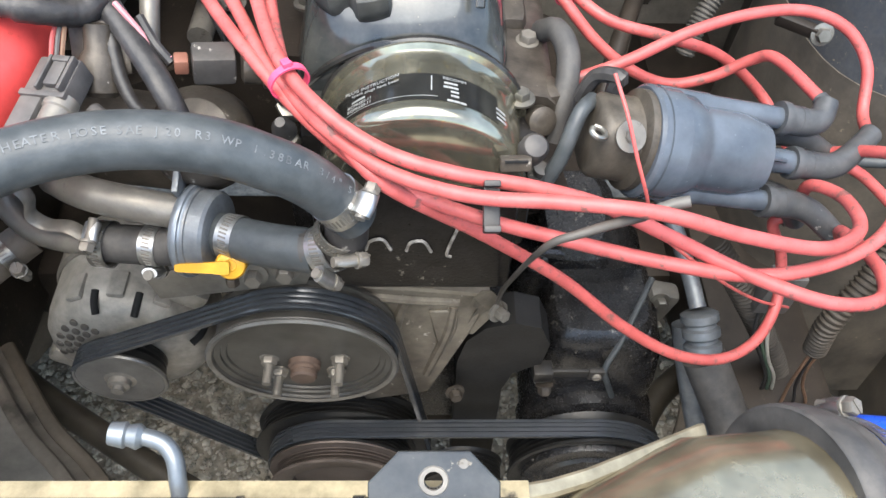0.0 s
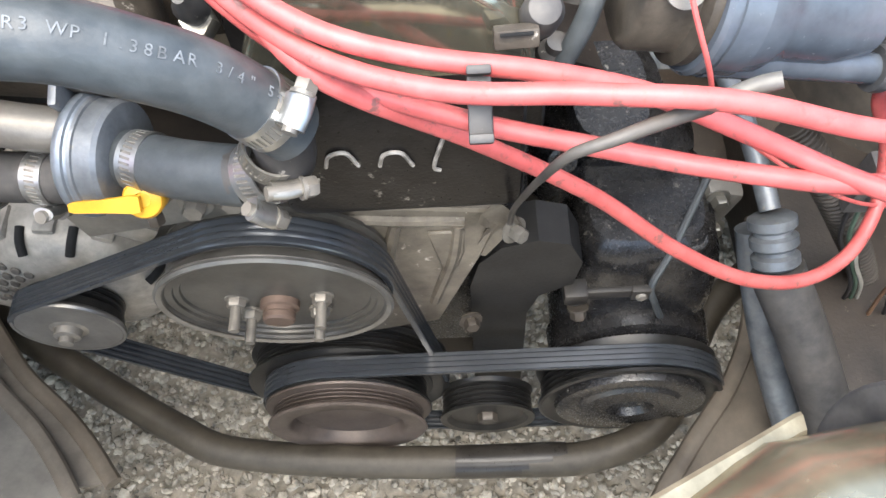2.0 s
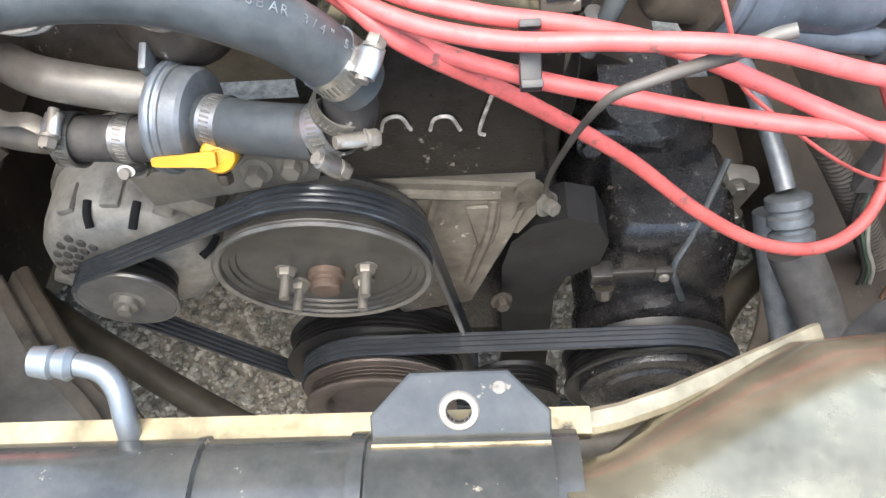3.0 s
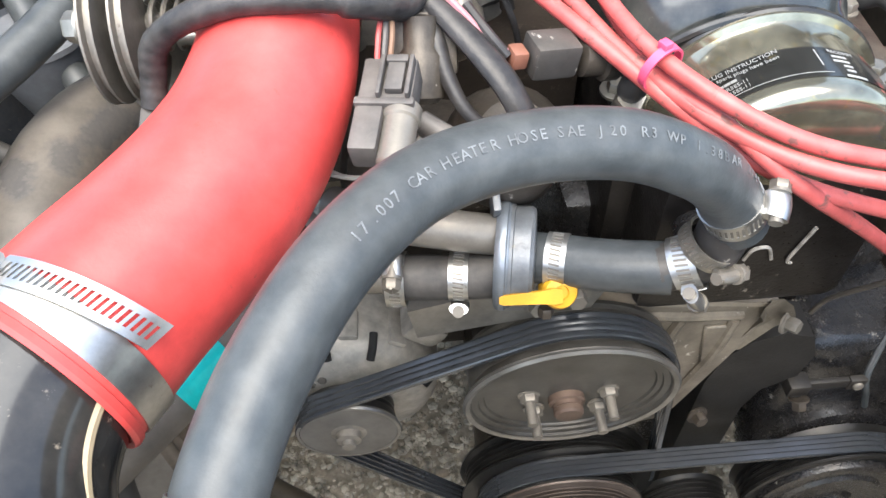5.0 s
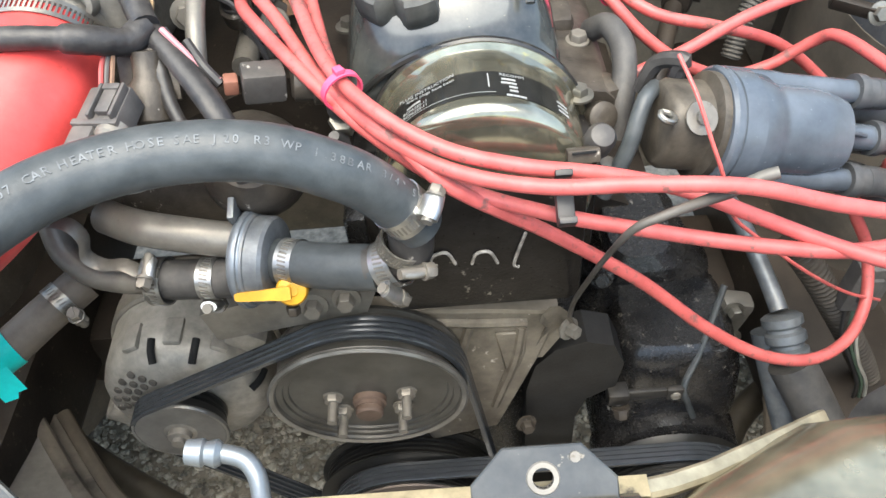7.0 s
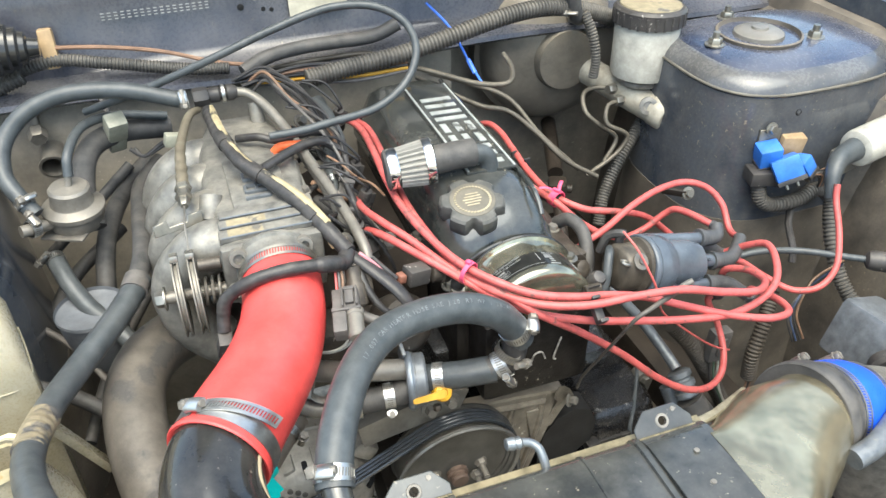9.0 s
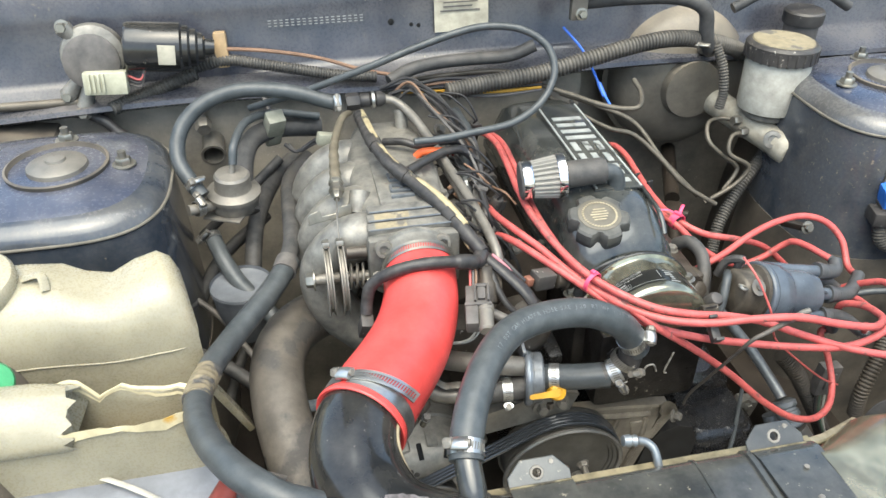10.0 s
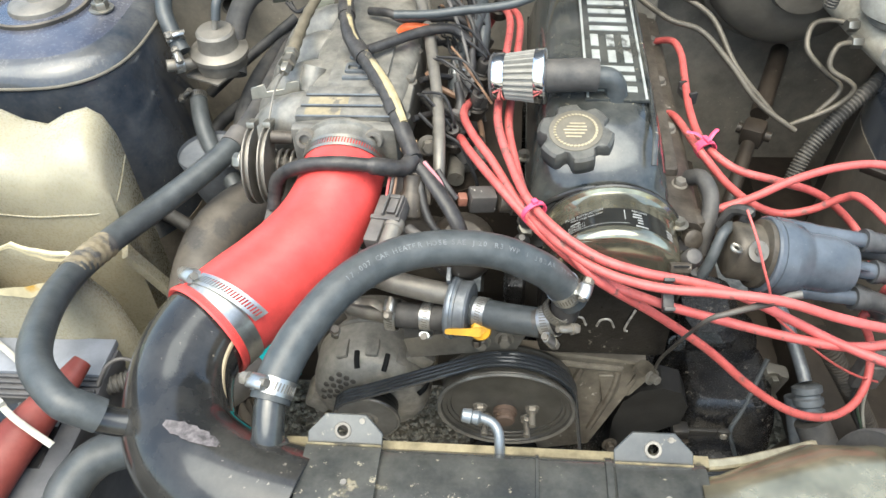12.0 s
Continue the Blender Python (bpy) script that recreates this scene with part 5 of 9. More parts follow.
def scrape():
    """A ragged patch lying on the skin of the elbow."""
    rng = random.Random(4)
    way = spline(EL, 160)
    rows = []
    for i in range(15):
        q = i / 14
        half = 0.0062 * math.sin(math.pi * (0.06 + 0.88 * q)) ** 0.6
        mid = Vector((-0.341 + 0.042 * q, 0.1065 - 0.014 * q, 0.74))
        row = []
        for j in range(5):
            v = (j / 2 - 1) * half * rng.uniform(0.8, 1.15)
            p = mid + Vector((0.36 * v, 0.93 * v, 0))
            near = min(range(160), key=lambda k: (way[k].xy - p.xy).length)
            out = 0.0401 + 0.0065 * max(0, near / 159 - 0.3) / 0.7
            side = (p.xy - way[near].xy).length
            row.append(Vector((p.x, p.y, way[near].z + math.sqrt(max(0.0, out * out - side * side)))))
        rows.append(row)
    b = bmesh.new()
    vs = [[b.verts.new(p) for p in r] for r in rows]
    for p, q in zip(vs, vs[1:]):
        for j in range(4):
            b.faces.new((p[j], p[j + 1], q[j + 1], q[j]))
    return b


part("scraped_patch", scrape(), mat("scraped primer", (0.1, 0.088, 0.088), 0.6, var=0.6, scale=160, bump=0.8, pits=0.4, pitcol=(0.05, 0.045, 0.045)), el, "pinkish grey scraped patch")
rs = thing("red_intake_hose", "bright red silicone intake elbow hose, lightly scuffed", "hose", (-0.29, 0.31, 0.70))
RED = [(-0.2632, 0.392, 0.7505), (-0.264, 0.376, 0.746), (-0.268, 0.350, 0.738), (-0.277, 0.322, 0.731), (-0.291, 0.293, 0.727), (-0.309, 0.266, 0.724), (-0.326, 0.243, 0.7225), (-0.341, 0.2205, 0.7213), (-0.3485, 0.2093, 0.7208)]
part("hose", tube(RED, lambda u: 0.0375 + 0.0015 * math.sin(u * math.pi) + 0.0055 * u ** 2, 36, 44), RED_SIL, rs, smooth=70)
d1 = (vec(RED[-1]) - vec(RED[-2])).normalized()
part("end_lip", rev([(0.041, -0.004), (0.0437, -0.003), (0.0442, 0.0), (0.0432, 0.0018), (0.041, 0.001)], RED[-1], d1, 48, closed=True), RED_SIL, rs)
WC = Vector((-0.3415, 0.2198, 0.7212))
wide = clamp(WC, d1, 0.0434, 0.014, (-0.018, 0.003, 0.041), slotted=False, label="wide bright worm-drive clamp on the red hose", group="intake hose clamps")
_, _s, _u = basis(d1)


def around(v):
    v = vec(v)
    return math.atan2(v.dot(_u), v.dot(_s))


A0, A1 = around((-0.012, 0.003, 0.041)), around((0.05, -0.033, 0.030))
A1 = A1 if abs(A1 - A0) < math.pi else A1 + (2 * math.pi if A1 < A0 else -2 * math.pi)
part("band_tail", ladder(WC - d1 * 0.002, d1, 0.0448, 0.0125, A0, A1, 24, -0.012, 0.004), STEEL, wide, "slotted band tail standing off")
clamp((-0.2633, 0.3895, 0.7498), (0, -1, -0.3), 0.0388, 0.012, (-1, 0.1, -0.25), material=ZINC, label="steel worm-drive clamp round the red hose at the throttle", group="intake hose clamps")

HEAT = [(-0.0535, 0.283, 0.690), (-0.060, 0.281, 0.703), (-0.072, 0.277, 0.724), (-0.088, 0.273, 0.741), (-0.120, 0.269, 0.760), (-0.162, 0.262, 0.769), (-0.202, 0.243, 0.774), (-0.232, 0.211, 0.775), (-0.255, 0.174, 0.767), (-0.268, 0.145, 0.755), (-0.272, 0.128, 0.746)]
hh = thing("heater_hose", "thick black rubber heater hose with white printed lettering", "hose", (-0.2, 0.26, 0.75))
part("hose", tube(HEAT, 0.0143, 24, 60), RUBBER, hh, smooth=60)
path = spline(HEAT, 400)
cum = [0.0]
for a_, b_ in zip(path, path[1:]):
    cum.append(cum[-1] + (b_ - a_).length)


def hose_print(text, start, size=0.0064, gap=0.0045, lift=55):
    """Letters set one by one along the hose, reading towards its upper end."""
    made = bmesh.new()
    for i, ch in enumerate(text):
        s = start - i * gap
        if ch == " " or s <= 0:
            continue
        j = min(max(int(np.searchsorted(cum, s)), 1), len(path) - 2)
        p, t = path[j], (path[j - 1] - path[j + 1]).normalized()
        side = Vector((0, 0, 1)) - t * t.z
        side.normalize()
        back = side.cross(t)
        o = side * math.cos(radians(lift)) - back * math.sin(radians(lift)) if (side.cross(t)).y > 0 else side * math.cos(radians(lift)) + back * math.sin(radians(lift))
        up = o.cross(t)
        m = Matrix((t.to_4d(), up.to_4d(), o.to_4d(), (0, 0, 0, 1))).transposed()
        m.translation = p + o * 0.01455
        for q in range(3):
            m[3][q] = 0
        m[3][3] = 1
        merge(made, lettering(ch, size, m, 0.0001))
    return made


part("print", hose_print("17.007 CAR HEATER HOSE SAE J20 R3 WP 1.38BAR 3/4\" 540", 0.229, size=0.0059, gap=0.00405, lift=30), HOSE_INK, hh, "worn grey hose lettering")
clamp((-0.0605, 0.281, 0.7045), (-0.5, -0.1, 0.85), 0.0149, 0.0125, (0.75, -0.45, 0.5), group="heater hose clamps")
clamp((-0.2705, 0.137, 0.7505), (-0.2, -0.85, -0.45), 0.0150, 0.012, (-0.28, -0.1, 0.95), group="heater hose clamps")
solo("hose_joint", tube([(-0.085, 0.285, 0.656), (-0.068, 0.284, 0.661), (-0.060, 0.284, 0.670), (-0.058, 0.283, 0.692)], 0.0129, 18), PLASTIC, "black elbow joint between two heater hoses", "hose joint")
solo("outlet_neck", tube([(-0.066, 0.286, 0.666), (-0.062, 0.305, 0.662), (-0.058, 0.35, 0.655)], 0.011, 18), BLACK_CAST, "black coolant outlet neck on the cylinder head", "coolant neck")
solo("short_hose", tube([(-0.1465, 0.3085, 0.6425), (-0.134, 0.3025, 0.6465), (-0.11, 0.293, 0.651), (-0.078, 0.284, 0.656)], 0.0138, 22), RUBBER, "short black rubber hose between valve and elbow", "hose")
clamp((-0.1325, 0.3020, 0.6465), (1, -0.34, 0.13), 0.0145, 0.011, (0.05, -0.6, -0.8), group="heater hose clamps")
clamp((-0.0715, 0.2832, 0.6605), (0.85, -0.15, 0.5), 0.0146, 0.0125, (-0.25, -0.85, -0.35), group="heater hose clamps")

clamp((-0.0640, 0.2838, 0.6745), (0.45, -0.1, 0.9), 0.0142, 0.009, (0.35, -0.9, -0.15), material=ZINC, group="heater hose clamps", label="dull worm-drive clamp on the elbow joint")

# heater valve and its pipes
hv = thing("heater_valve", "grey round-flanged heater valve with yellow lever", "valve", (-0.15, 0.305, 0.65))
VA, VC = Vector((1, -0.20, 0.03)).normalized(), Vector((-0.1600, 0.3120, 0.6420))
part("flange", rev([(0.02, -0.004), (0.0285, -0.0035), (0.0302, -0.0018), (0.0306, 0.0005), (0.0302, 0.0022), (0.0290, 0.0028), (0.0288, 0.0036), (0.0280, 0.0044)], VC, VA, 44), mat("blue-grey zinc flange", (0.2, 0.225, 0.25), 0.34, 0.5, dust=0.35, bump=0.3), hv, "blue-grey rolled flange")
part("chamber", rev([(0.0285, 0.004), (0.0282, 0.0055), (0.0272, 0.006), (0.0270, 0.0145), (0.0255, 0.0165), (0.0235, 0.0170), (0.0135, 0.0174), (0.0125, 0.0176), (0.0125, 0.028)], VC, VA, 40), ALLOY_GREY, hv, smooth=25)
part("top_tab", box((-0.164, 0.322, 0.671), (0.004, 0.014, 0.02), (20, 0, 0), 0.001), ALLOY_GREY, hv)
lv = part("lever_hub", rev([(0.0092, -0.008), (0.0096, 0.003), (0.0084, 0.005), (0.004, 0.006), (0.0035, 0.0048), (0.001, 0.0048)], (-0.1335, 0.288, 0.6385), (0.1, -0.75, 0.65), 26), YELLOW, hv, "yellow plastic lever hub")
part("lever_arm", loft([[Vector((-0.135 + x, 0.2825 - 0.0008 * k, 0.642)) + Vector((0, -0.65, -0.75)) * (q * h) + Vector((0, -0.75, 0.65)) * k for q, k in ((-1, 0.0), (1, 0.0), (1, 0.0028), (-1, 0.0028))] for x, h in ((-0.031, 0.0018), (-0.029, 0.0026), (-0.010, 0.0034), (-0.002, 0.0042), (0.002, 0.0036))]), YELLOW, lv)
part("lower_bolt", hexnut((-0.138, 0.292, 0.618), (0, -0.4, -1), 0.0045, 0.006), CAST_DARK, hv)
solo("coolant_pipe", tube([(-0.158, 0.312, 0.657), (-0.19, 0.313, 0.665), (-0.222, 0.32, 0.668), (-0.25, 0.34, 0.66)], 0.0108, 18), STEEL_DULL, "dusty grey coolant pipe behind the heater valve", "pipe", "coolant pipes")
solo("bypass_hose", tube([(-0.163, 0.300, 0.640), (-0.19, 0.304, 0.636), (-0.224, 0.309, 0.633)], 0.0125, 18), RUBBER_OLD, "dusty black bypass hose", "hose")
solo("bypass_pipe", tube([(-0.21, 0.307, 0.634), (-0.238, 0.311, 0.632), (-0.262, 0.317, 0.634), (-0.279, 0.327, 0.645), (-0.284, 0.34, 0.664), (-0.29, 0.36, 0.68)], 0.0088, 16), STEEL_DULL, "dull bent steel bypass pipe", "pipe", "coolant pipes")
clamp((-0.218, 0.3075, 0.633), (1, -0.12, 0.05), 0.0150, 0.0105, (0.1, -0.3, 0.9), material=STEEL, group="bypass hose clamps")
clamp((-0.1845, 0.303, 0.637), (1, -0.15, 0.05), 0.0130, 0.0105, (0.2, -0.7, -0.7), group="bypass hose clamps")
solo("wire_loops", merge(tube([(-0.27, 0.345, 0.70), (-0.245, 0.335, 0.688), (-0.22, 0.335, 0.687), (-0.205, 0.345, 0.70)], 0.0014, 6), tube([(-0.265, 0.345, 0.698), (-0.24, 0.338, 0.683), (-0.215, 0.338, 0.684), (-0.2, 0.348, 0.698)], 0.0014, 6)), WHITE, "pair of thin pale wires sagging under the hose", "wire")
solo("clip_strap", tube([(-0.285, 0.325, 0.675), (-0.262, 0.318, 0.678), (-0.255, 0.315, 0.668), (-0.258, 0.313, 0.655), (-0.25, 0.311, 0.648), (-0.236, 0.308, 0.65), (-0.226, 0.305, 0.645)], 0.005, 8, 24, squash=0.2), STEEL_DULL, "bent dull steel strap clip", "clip")
lp = thing("lower_hose", "dusty brown coolant hose wrapped with teal tape", "hose", (-0.33, 0.27, 0.62))
LP = [(-0.275, 0.322, 0.622), (-0.295, 0.302, 0.617), (-0.315, 0.28, 0.612), (-0.35, 0.245, 0.604), (-0.40, 0.20, 0.59)]
part("hose", tube(LP, 0.0125, 16), mat("brown dusty rubber", (0.09, 0.075, 0.06), 0.6, dust=0.9), lp)
part("teal_tape", tube([(-0.313, 0.282, 0.6125), (-0.324, 0.272, 0.611), (-0.336, 0.26, 0.608)], 0.0135, 16, 6), TEAL, lp, "teal tape wrap with a loose end")
part("tape_tail", plate([(0, -0.007), (0.012, -0.0075), (0.029, -0.006), (0.031, 0.001), (0.028, 0.003), (0.029, 0.008), (0.012, 0.007), (0, 0.007)], (-0.3215, 0.266, 0.6215), (0.42, -0.42, -0.8), (0.75, 0.65, 0.0), 0.0006, 0), TEAL, lp)
clamp((-0.288, 0.309, 0.619), (-0.65, -0.7, -0.15), 0.013, 0.009, (0.5, -0.6, -0.3), material=ZINC, group="lower hose clamps")

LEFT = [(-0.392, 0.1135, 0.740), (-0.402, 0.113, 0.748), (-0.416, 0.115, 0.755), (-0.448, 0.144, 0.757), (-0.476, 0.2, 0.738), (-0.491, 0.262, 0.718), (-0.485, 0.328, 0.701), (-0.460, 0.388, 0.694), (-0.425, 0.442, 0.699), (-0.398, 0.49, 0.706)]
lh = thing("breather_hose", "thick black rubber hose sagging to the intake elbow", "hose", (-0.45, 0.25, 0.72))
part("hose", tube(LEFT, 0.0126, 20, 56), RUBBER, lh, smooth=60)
# tan sleeve: a patch of sun on the dusty hose, put into colour
part("sunlit_wrap", tube([(-0.4925, 0.272, 0.7155), (-0.4915, 0.287, 0.7120), (-0.4890, 0.303, 0.7080), (-0.4855, 0.322, 0.7028)], lambda u: 0.0130 + 0.0005 * math.sin(u * 40), 20, 24), mat("dusty sunlit wrap", (0.2, 0.165, 0.105), 0.5, dust=0.3, var=0.3, scale=50, pits=0.5, pitcol=(0.05, 0.05, 0.05)), lh, "dusty wrap tinted tan for a sun patch")
part("upper_end", tube([(-0.405, 0.478, 0.704), (-0.395, 0.52, 0.708), (-0.393, 0.57, 0.705), (-0.393, 0.64, 0.70), (-0.388, 0.70, 0.70), (-0.36, 0.74, 0.71)], 0.0105, 16), RUBBER_OLD, lh)
part("joint_sleeve", tube([(-0.406, 0.474, 0.7035), (-0.400, 0.492, 0.7065)], 0.0142, 18, 4), PLASTIC_GREY, lh)

# blue coupler and pipework at the far end of the tank
bc = thing("blue_coupler", "bright blue silicone coupler hose", "hose", (0.215, 0.13, 0.645))
BA = Vector((1, 0.15, -0.42)).normalized()
BO = Vector((0.181, 0.1265, 0.656))
part("sleeve", rev([(0.040, 0.0), (0.0435, 0.001), (0.0455, 0.006), (0.0475, 0.02), (0.0475, 0.040), (0.0445, 0.056), (0.0435, 0.064), (0.040, 0.066)], BO, BA, 44), BLUE_SIL, bc, smooth=60)
RC0, RC1 = Vector((0.160, 0.126, 0.656)), BO + BA * 0.004
part("rubber_lip", loft([sect(RC0.lerp(RC1, f), (1, 0.2 - 0.05 * f, -0.3 - 0.12 * f), r, r, 44) for f, r in ((0.03, 0.0485), (0.0, 0.0505), (0.03, 0.0520), (0.3, 0.0525), (0.5, 0.0515), (0.6, 0.0490), (0.9, 0.0470), (1.0, 0.0425))]), RUBBER_OLD, bc, "dusty black rubber lip", smooth=50)
clamp(BO + BA * 0.008, BA, 0.0464, 0.011, (-0.1, 0.85, 0.5), group="coupler clamps")
clamp(BO + BA * 0.058, BA, 0.0448, 0.011, (-0.1, 0.8, 0.6), group="coupler clamps")
solo("charge_pipe", tube([BO + BA * 0.048, BO + BA * 0.09, (0.31, 0.15, 0.59), (0.345, 0.16, 0.52), (0.36, 0.17, 0.42)], 0.0395, 28), ALLOY, "dusty alloy charge pipe beyond the blue coupler", "pipe")
solo("side_pipe", tube([(0.165, 0.065, 0.665), (0.195, 0.07, 0.668), (0.24, 0.09, 0.67), (0.30, 0.12, 0.68)], 0.010, 16), ALLOY_GREY, "dull alloy side pipe of the intercooler", "pipe", "side pipes")
solo("side_pipe", tube([(0.15, 0.02, 0.64), (0.20, 0.02, 0.645), (0.26, 0.04, 0.655), (0.33, 0.07, 0.67)], 0.010, 16), ALLOY_GREY, "dull alloy side pipe of the intercooler", "pipe", "side pipes")

# ---- ignition ----
db = thing("distributor", "blue-grey distributor cap on a dusty cast body", "distributor", (0.1, 0.335, 0.68))
D0, D1 = Vector((0.117, 0.345, 0.690)), Vector((0.226, 0.353, 0.663))
DX = (D1 - D0).normalized()
part("cast_body", loft([sect(D0 + DX * h, DX, r * 0.92, r, 36, q) for h, r, q in ((-0.0328, 0.020, 4), (-0.0315, 0.0225, 3), (-0.029, 0.0240, 3), (-0.0105, 0.0242, 3), (-0.0085, 0.0255, 2.5), (-0.0065, 0.0325, 2), (0.0, 0.0325, 2))]), mat("dusty brown casting", (0.04, 0.034, 0.027), 0.45, 0.2, dust=0.7, bump=0.5, scale=70, fleck=0.12, fleckcol=(0.04, 0.034, 0.028)), db)
part("cap_rim", rev([(0.0335, -0.002), (0.0352, 0.0), (0.0352, 0.003), (0.0335, 0.0035), (0.0335, 0.005), (0.0345, 0.0055), (0.0345, 0.018), (0.033, 0.019)], D0, DX, 44), DIST, db)
w, s_, u_ = basis(DX)


def cap_body():
    """A moulded cap: round at the rim, stepping to a narrower, flat-sided barrel."""
    rings = []
    for h, r, f in ((0.018, 0.0335, 0.0), (0.028, 0.0325, 0.1), (0.034, 0.029, 0.5), (0.038, 0.0282, 0.6), (0.062, 0.0278, 0.6), (0.069, 0.0265, 0.7), (0.083, 0.0225, 0.8), (0.084, 0.018, 0.8)):
        ring = []
        for k in range(48):
            a = 2 * math.pi * k / 48
            q = r * (1 - 0.10 * f * max(0, math.cos(2 * (a - radians(135)))))
            ring.append(D0 + DX * h + (s_ * math.cos(a) + u_ * math.sin(a)) * q)
        rings.append(ring)
    return loft(rings)


cap = part("cap", cap_body(), DIST, db, smooth=30)
BOOTS = []
for ca, ln in ((52, 0.108), (5, 0.104), (222, 0.107), (262, 0.100), (320, 0.098)):
    o = D0 + (s_ * math.cos(radians(ca)) + u_ * math.sin(radians(ca))) * 0.0268
    part("tower", rev([(0.0088, 0.006), (0.0084, 0.04), (0.0076, 0.045), (0.0072, ln), (0.004, ln + 0.001)], o, DX, 20), DIST, cap)
    BOOTS.append(o + DX * (ln + 0.002))
o = D0 + DX * 0.083
part("tower", rev([(0.0105, -0.004), (0.0085, 0.004), (0.0078, 0.04), (0.004, 0.0405)], o, DX, 20), DIST, cap)
FR = s_ * math.cos(radians(135)) + u_ * math.sin(radians(135))
part("rib", tube([D0 + DX * 0.067 + FR * 0.0225, D0 + DX * 0.083 + FR * 0.0165, D0 + DX * 0.100 + FR * 0.0085], 0.0016, 8, 8), DIST, cap)
SP = D0 - DX * 0.0185 + FR * 0.0268
part("clip_screw", merge(rev([(0.0095, 0.0), (0.0095, 0.0012), (0.005, 0.0016)], SP, FR, 24), rev([(0.0042, 0.001), (0.0042, 0.004), (0.001, 0.0045)], SP, FR, 8)), STEEL_DULL, db, "dull washer and screw")
LP0 = D0 - DX * 0.038 + FR * 0.022
part("coil_loop", tube([LP0 + s_ * 0.005 * math.cos(q * 0.9) + DX * 0.005 * math.sin(q * 0.9) + FR * 0.001 * q for q in range(7)], 0.0018, 8), ZINC, db)
part("side_lug", rev([(0.008, -0.01), (0.0095, -0.008), (0.0095, 0.008), (0.006, 0.010), (0.001, 0.010)], (0.058, 0.37, 0.684), (0.3, -0.8, 0.5), 20), CAST_DARK, db)
part("pressure_sender", rev([(0.005, 0.0), (0.0075, 0.003), (0.0075, 0.010), (0.005, 0.013), (0.005, 0.018), (0.002, 0.0185)], (0.056, 0.333, 0.664), (0.1, -0.2, 1), 16), PLASTIC, db)


def boot(p, d, out, reach=0.036):
    """A moulded right-angle boot: a lipped cup over the tower and a bent neck."""
    t = thing("plug_boot", "grey moulded rubber right-angle boot on the distributor", "plug boot", p, "distributor boots")
    p, d, out = vec(p), vec(d).normalized(), vec(out).normalized()
    part("cup", rev([(0.0075, -0.017), (0.0108, -0.017), (0.0112, -0.014), (0.0108, -0.011), (0.0095, -0.0105), (0.0095, 0.0)], p, d, 22), BOOT, t)
    part("neck", tube([p - d * 0.004, p + d * 0.006, p + d * 0.014 + out * 0.003, p + d * 0.019 + out * 0.011, p + d * 0.021 + out * reach], lambda u: 0.0098 - 0.0026 * u, 16, 18), BOOT, t)
    return p + d * 0.021 + out * (reach - 0.003)


E1 = boot(BOOTS[0], DX, (0.0, 0.7, 0.5), 0.016)
E2 = boot(D0 + DX * 0.126, DX, (0.06, 0.058, 0.004), 0.045)
E3 = boot(BOOTS[2], DX, (0.6, -0.35, -0.5))
E4 = boot(BOOTS[3], DX, (0.5, 0.1, -0.8))
E5 = boot(BOOTS[1], DX, (0.75, 0.1, -0.6))
E6 = boot(BOOTS[4], DX, (0.6, 0.5, -0.6))


def lead(pts, label):
    t = thing("ignition_lead", label, "ignition lead", pts[0], "ignition leads")
    part("cable", tube(pts, 0.0041, 12, max(30, 7 * len(pts))), RED_WIRE, t, smooth=70)
    a, b = vec(pts[-1]), vec(pts[-2])
    part("end_collar", tube([a, a + (b - a).normalized() * 0.008], 0.0054, 12, 4), BOOT, t)
    return t


lead([(-0.158, 0.69, 0.715), (-0.14, 0.715, 0.735), (-0.124, 0.683, 0.752), (-0.116, 0.633, 0.762), (-0.118, 0.570, 0.766), (-0.122, 0.50, 0.764), (-0.123, 0.435, 0.766), (-0.110, 0.385, 0.757), (-0.093, 0.343, 0.750), (-0.067, 0.311, 0.743), (-0.035, 0.290, 0.735), (0.002, 0.281, 0.728), (0.043, 0.279, 0.720), (0.084, 0.277, 0.707), (0.125, 0.266, 0.692), (0.165, 0.248, 0.683), (0.209, 0.235, 0.675), (0.245, 0.245, 0.665), (0.258, 0.275, 0.655), (0.252, 0.31, 0.645), E3], "long red silicone ignition lead in the bundle across the engine")
lead([(-0.145, 0.55, 0.70), (-0.150, 0.53, 0.725), (-0.156, 0.50, 0.742), (-0.157, 0.46, 0.755), (-0.145, 0.425, 0.757), (-0.128, 0.397, 0.752), (-0.102, 0.350, 0.742), (-0.069, 0.311, 0.732), (-0.033, 0.283, 0.727), (0.010, 0.266, 0.727), (0.057, 0.259, 0.730), (0.106, 0.254, 0.728), (0.155, 0.250, 0.714), (0.204, 0.255, 0.698), (0.236, 0.28, 0.685), (0.243, 0.315, 0.672), (0.235, 0.34, 0.655), E4], "long red silicone ignition lead looping round the distributor")
lead([(-0.165, 0.47, 0.725), (-0.158, 0.44, 0.742), (-0.147, 0.407, 0.751), (-0.114, 0.358, 0.744), (-0.077, 0.318, 0.729), (-0.035, 0.292, 0.710), (0.016, 0.277, 0.697), (0.069, 0.266, 0.689), (0.121, 0.255, 0.684), (0.168, 0.249, 0.681), (0.210, 0.256, 0.681), (0.246, 0.274, 0.683), (0.270, 0.304, 0.686), (0.285, 0.338, 0.682), (0.278, 0.362, 0.665), E5], "long red silicone ignition lead held by a black clip")
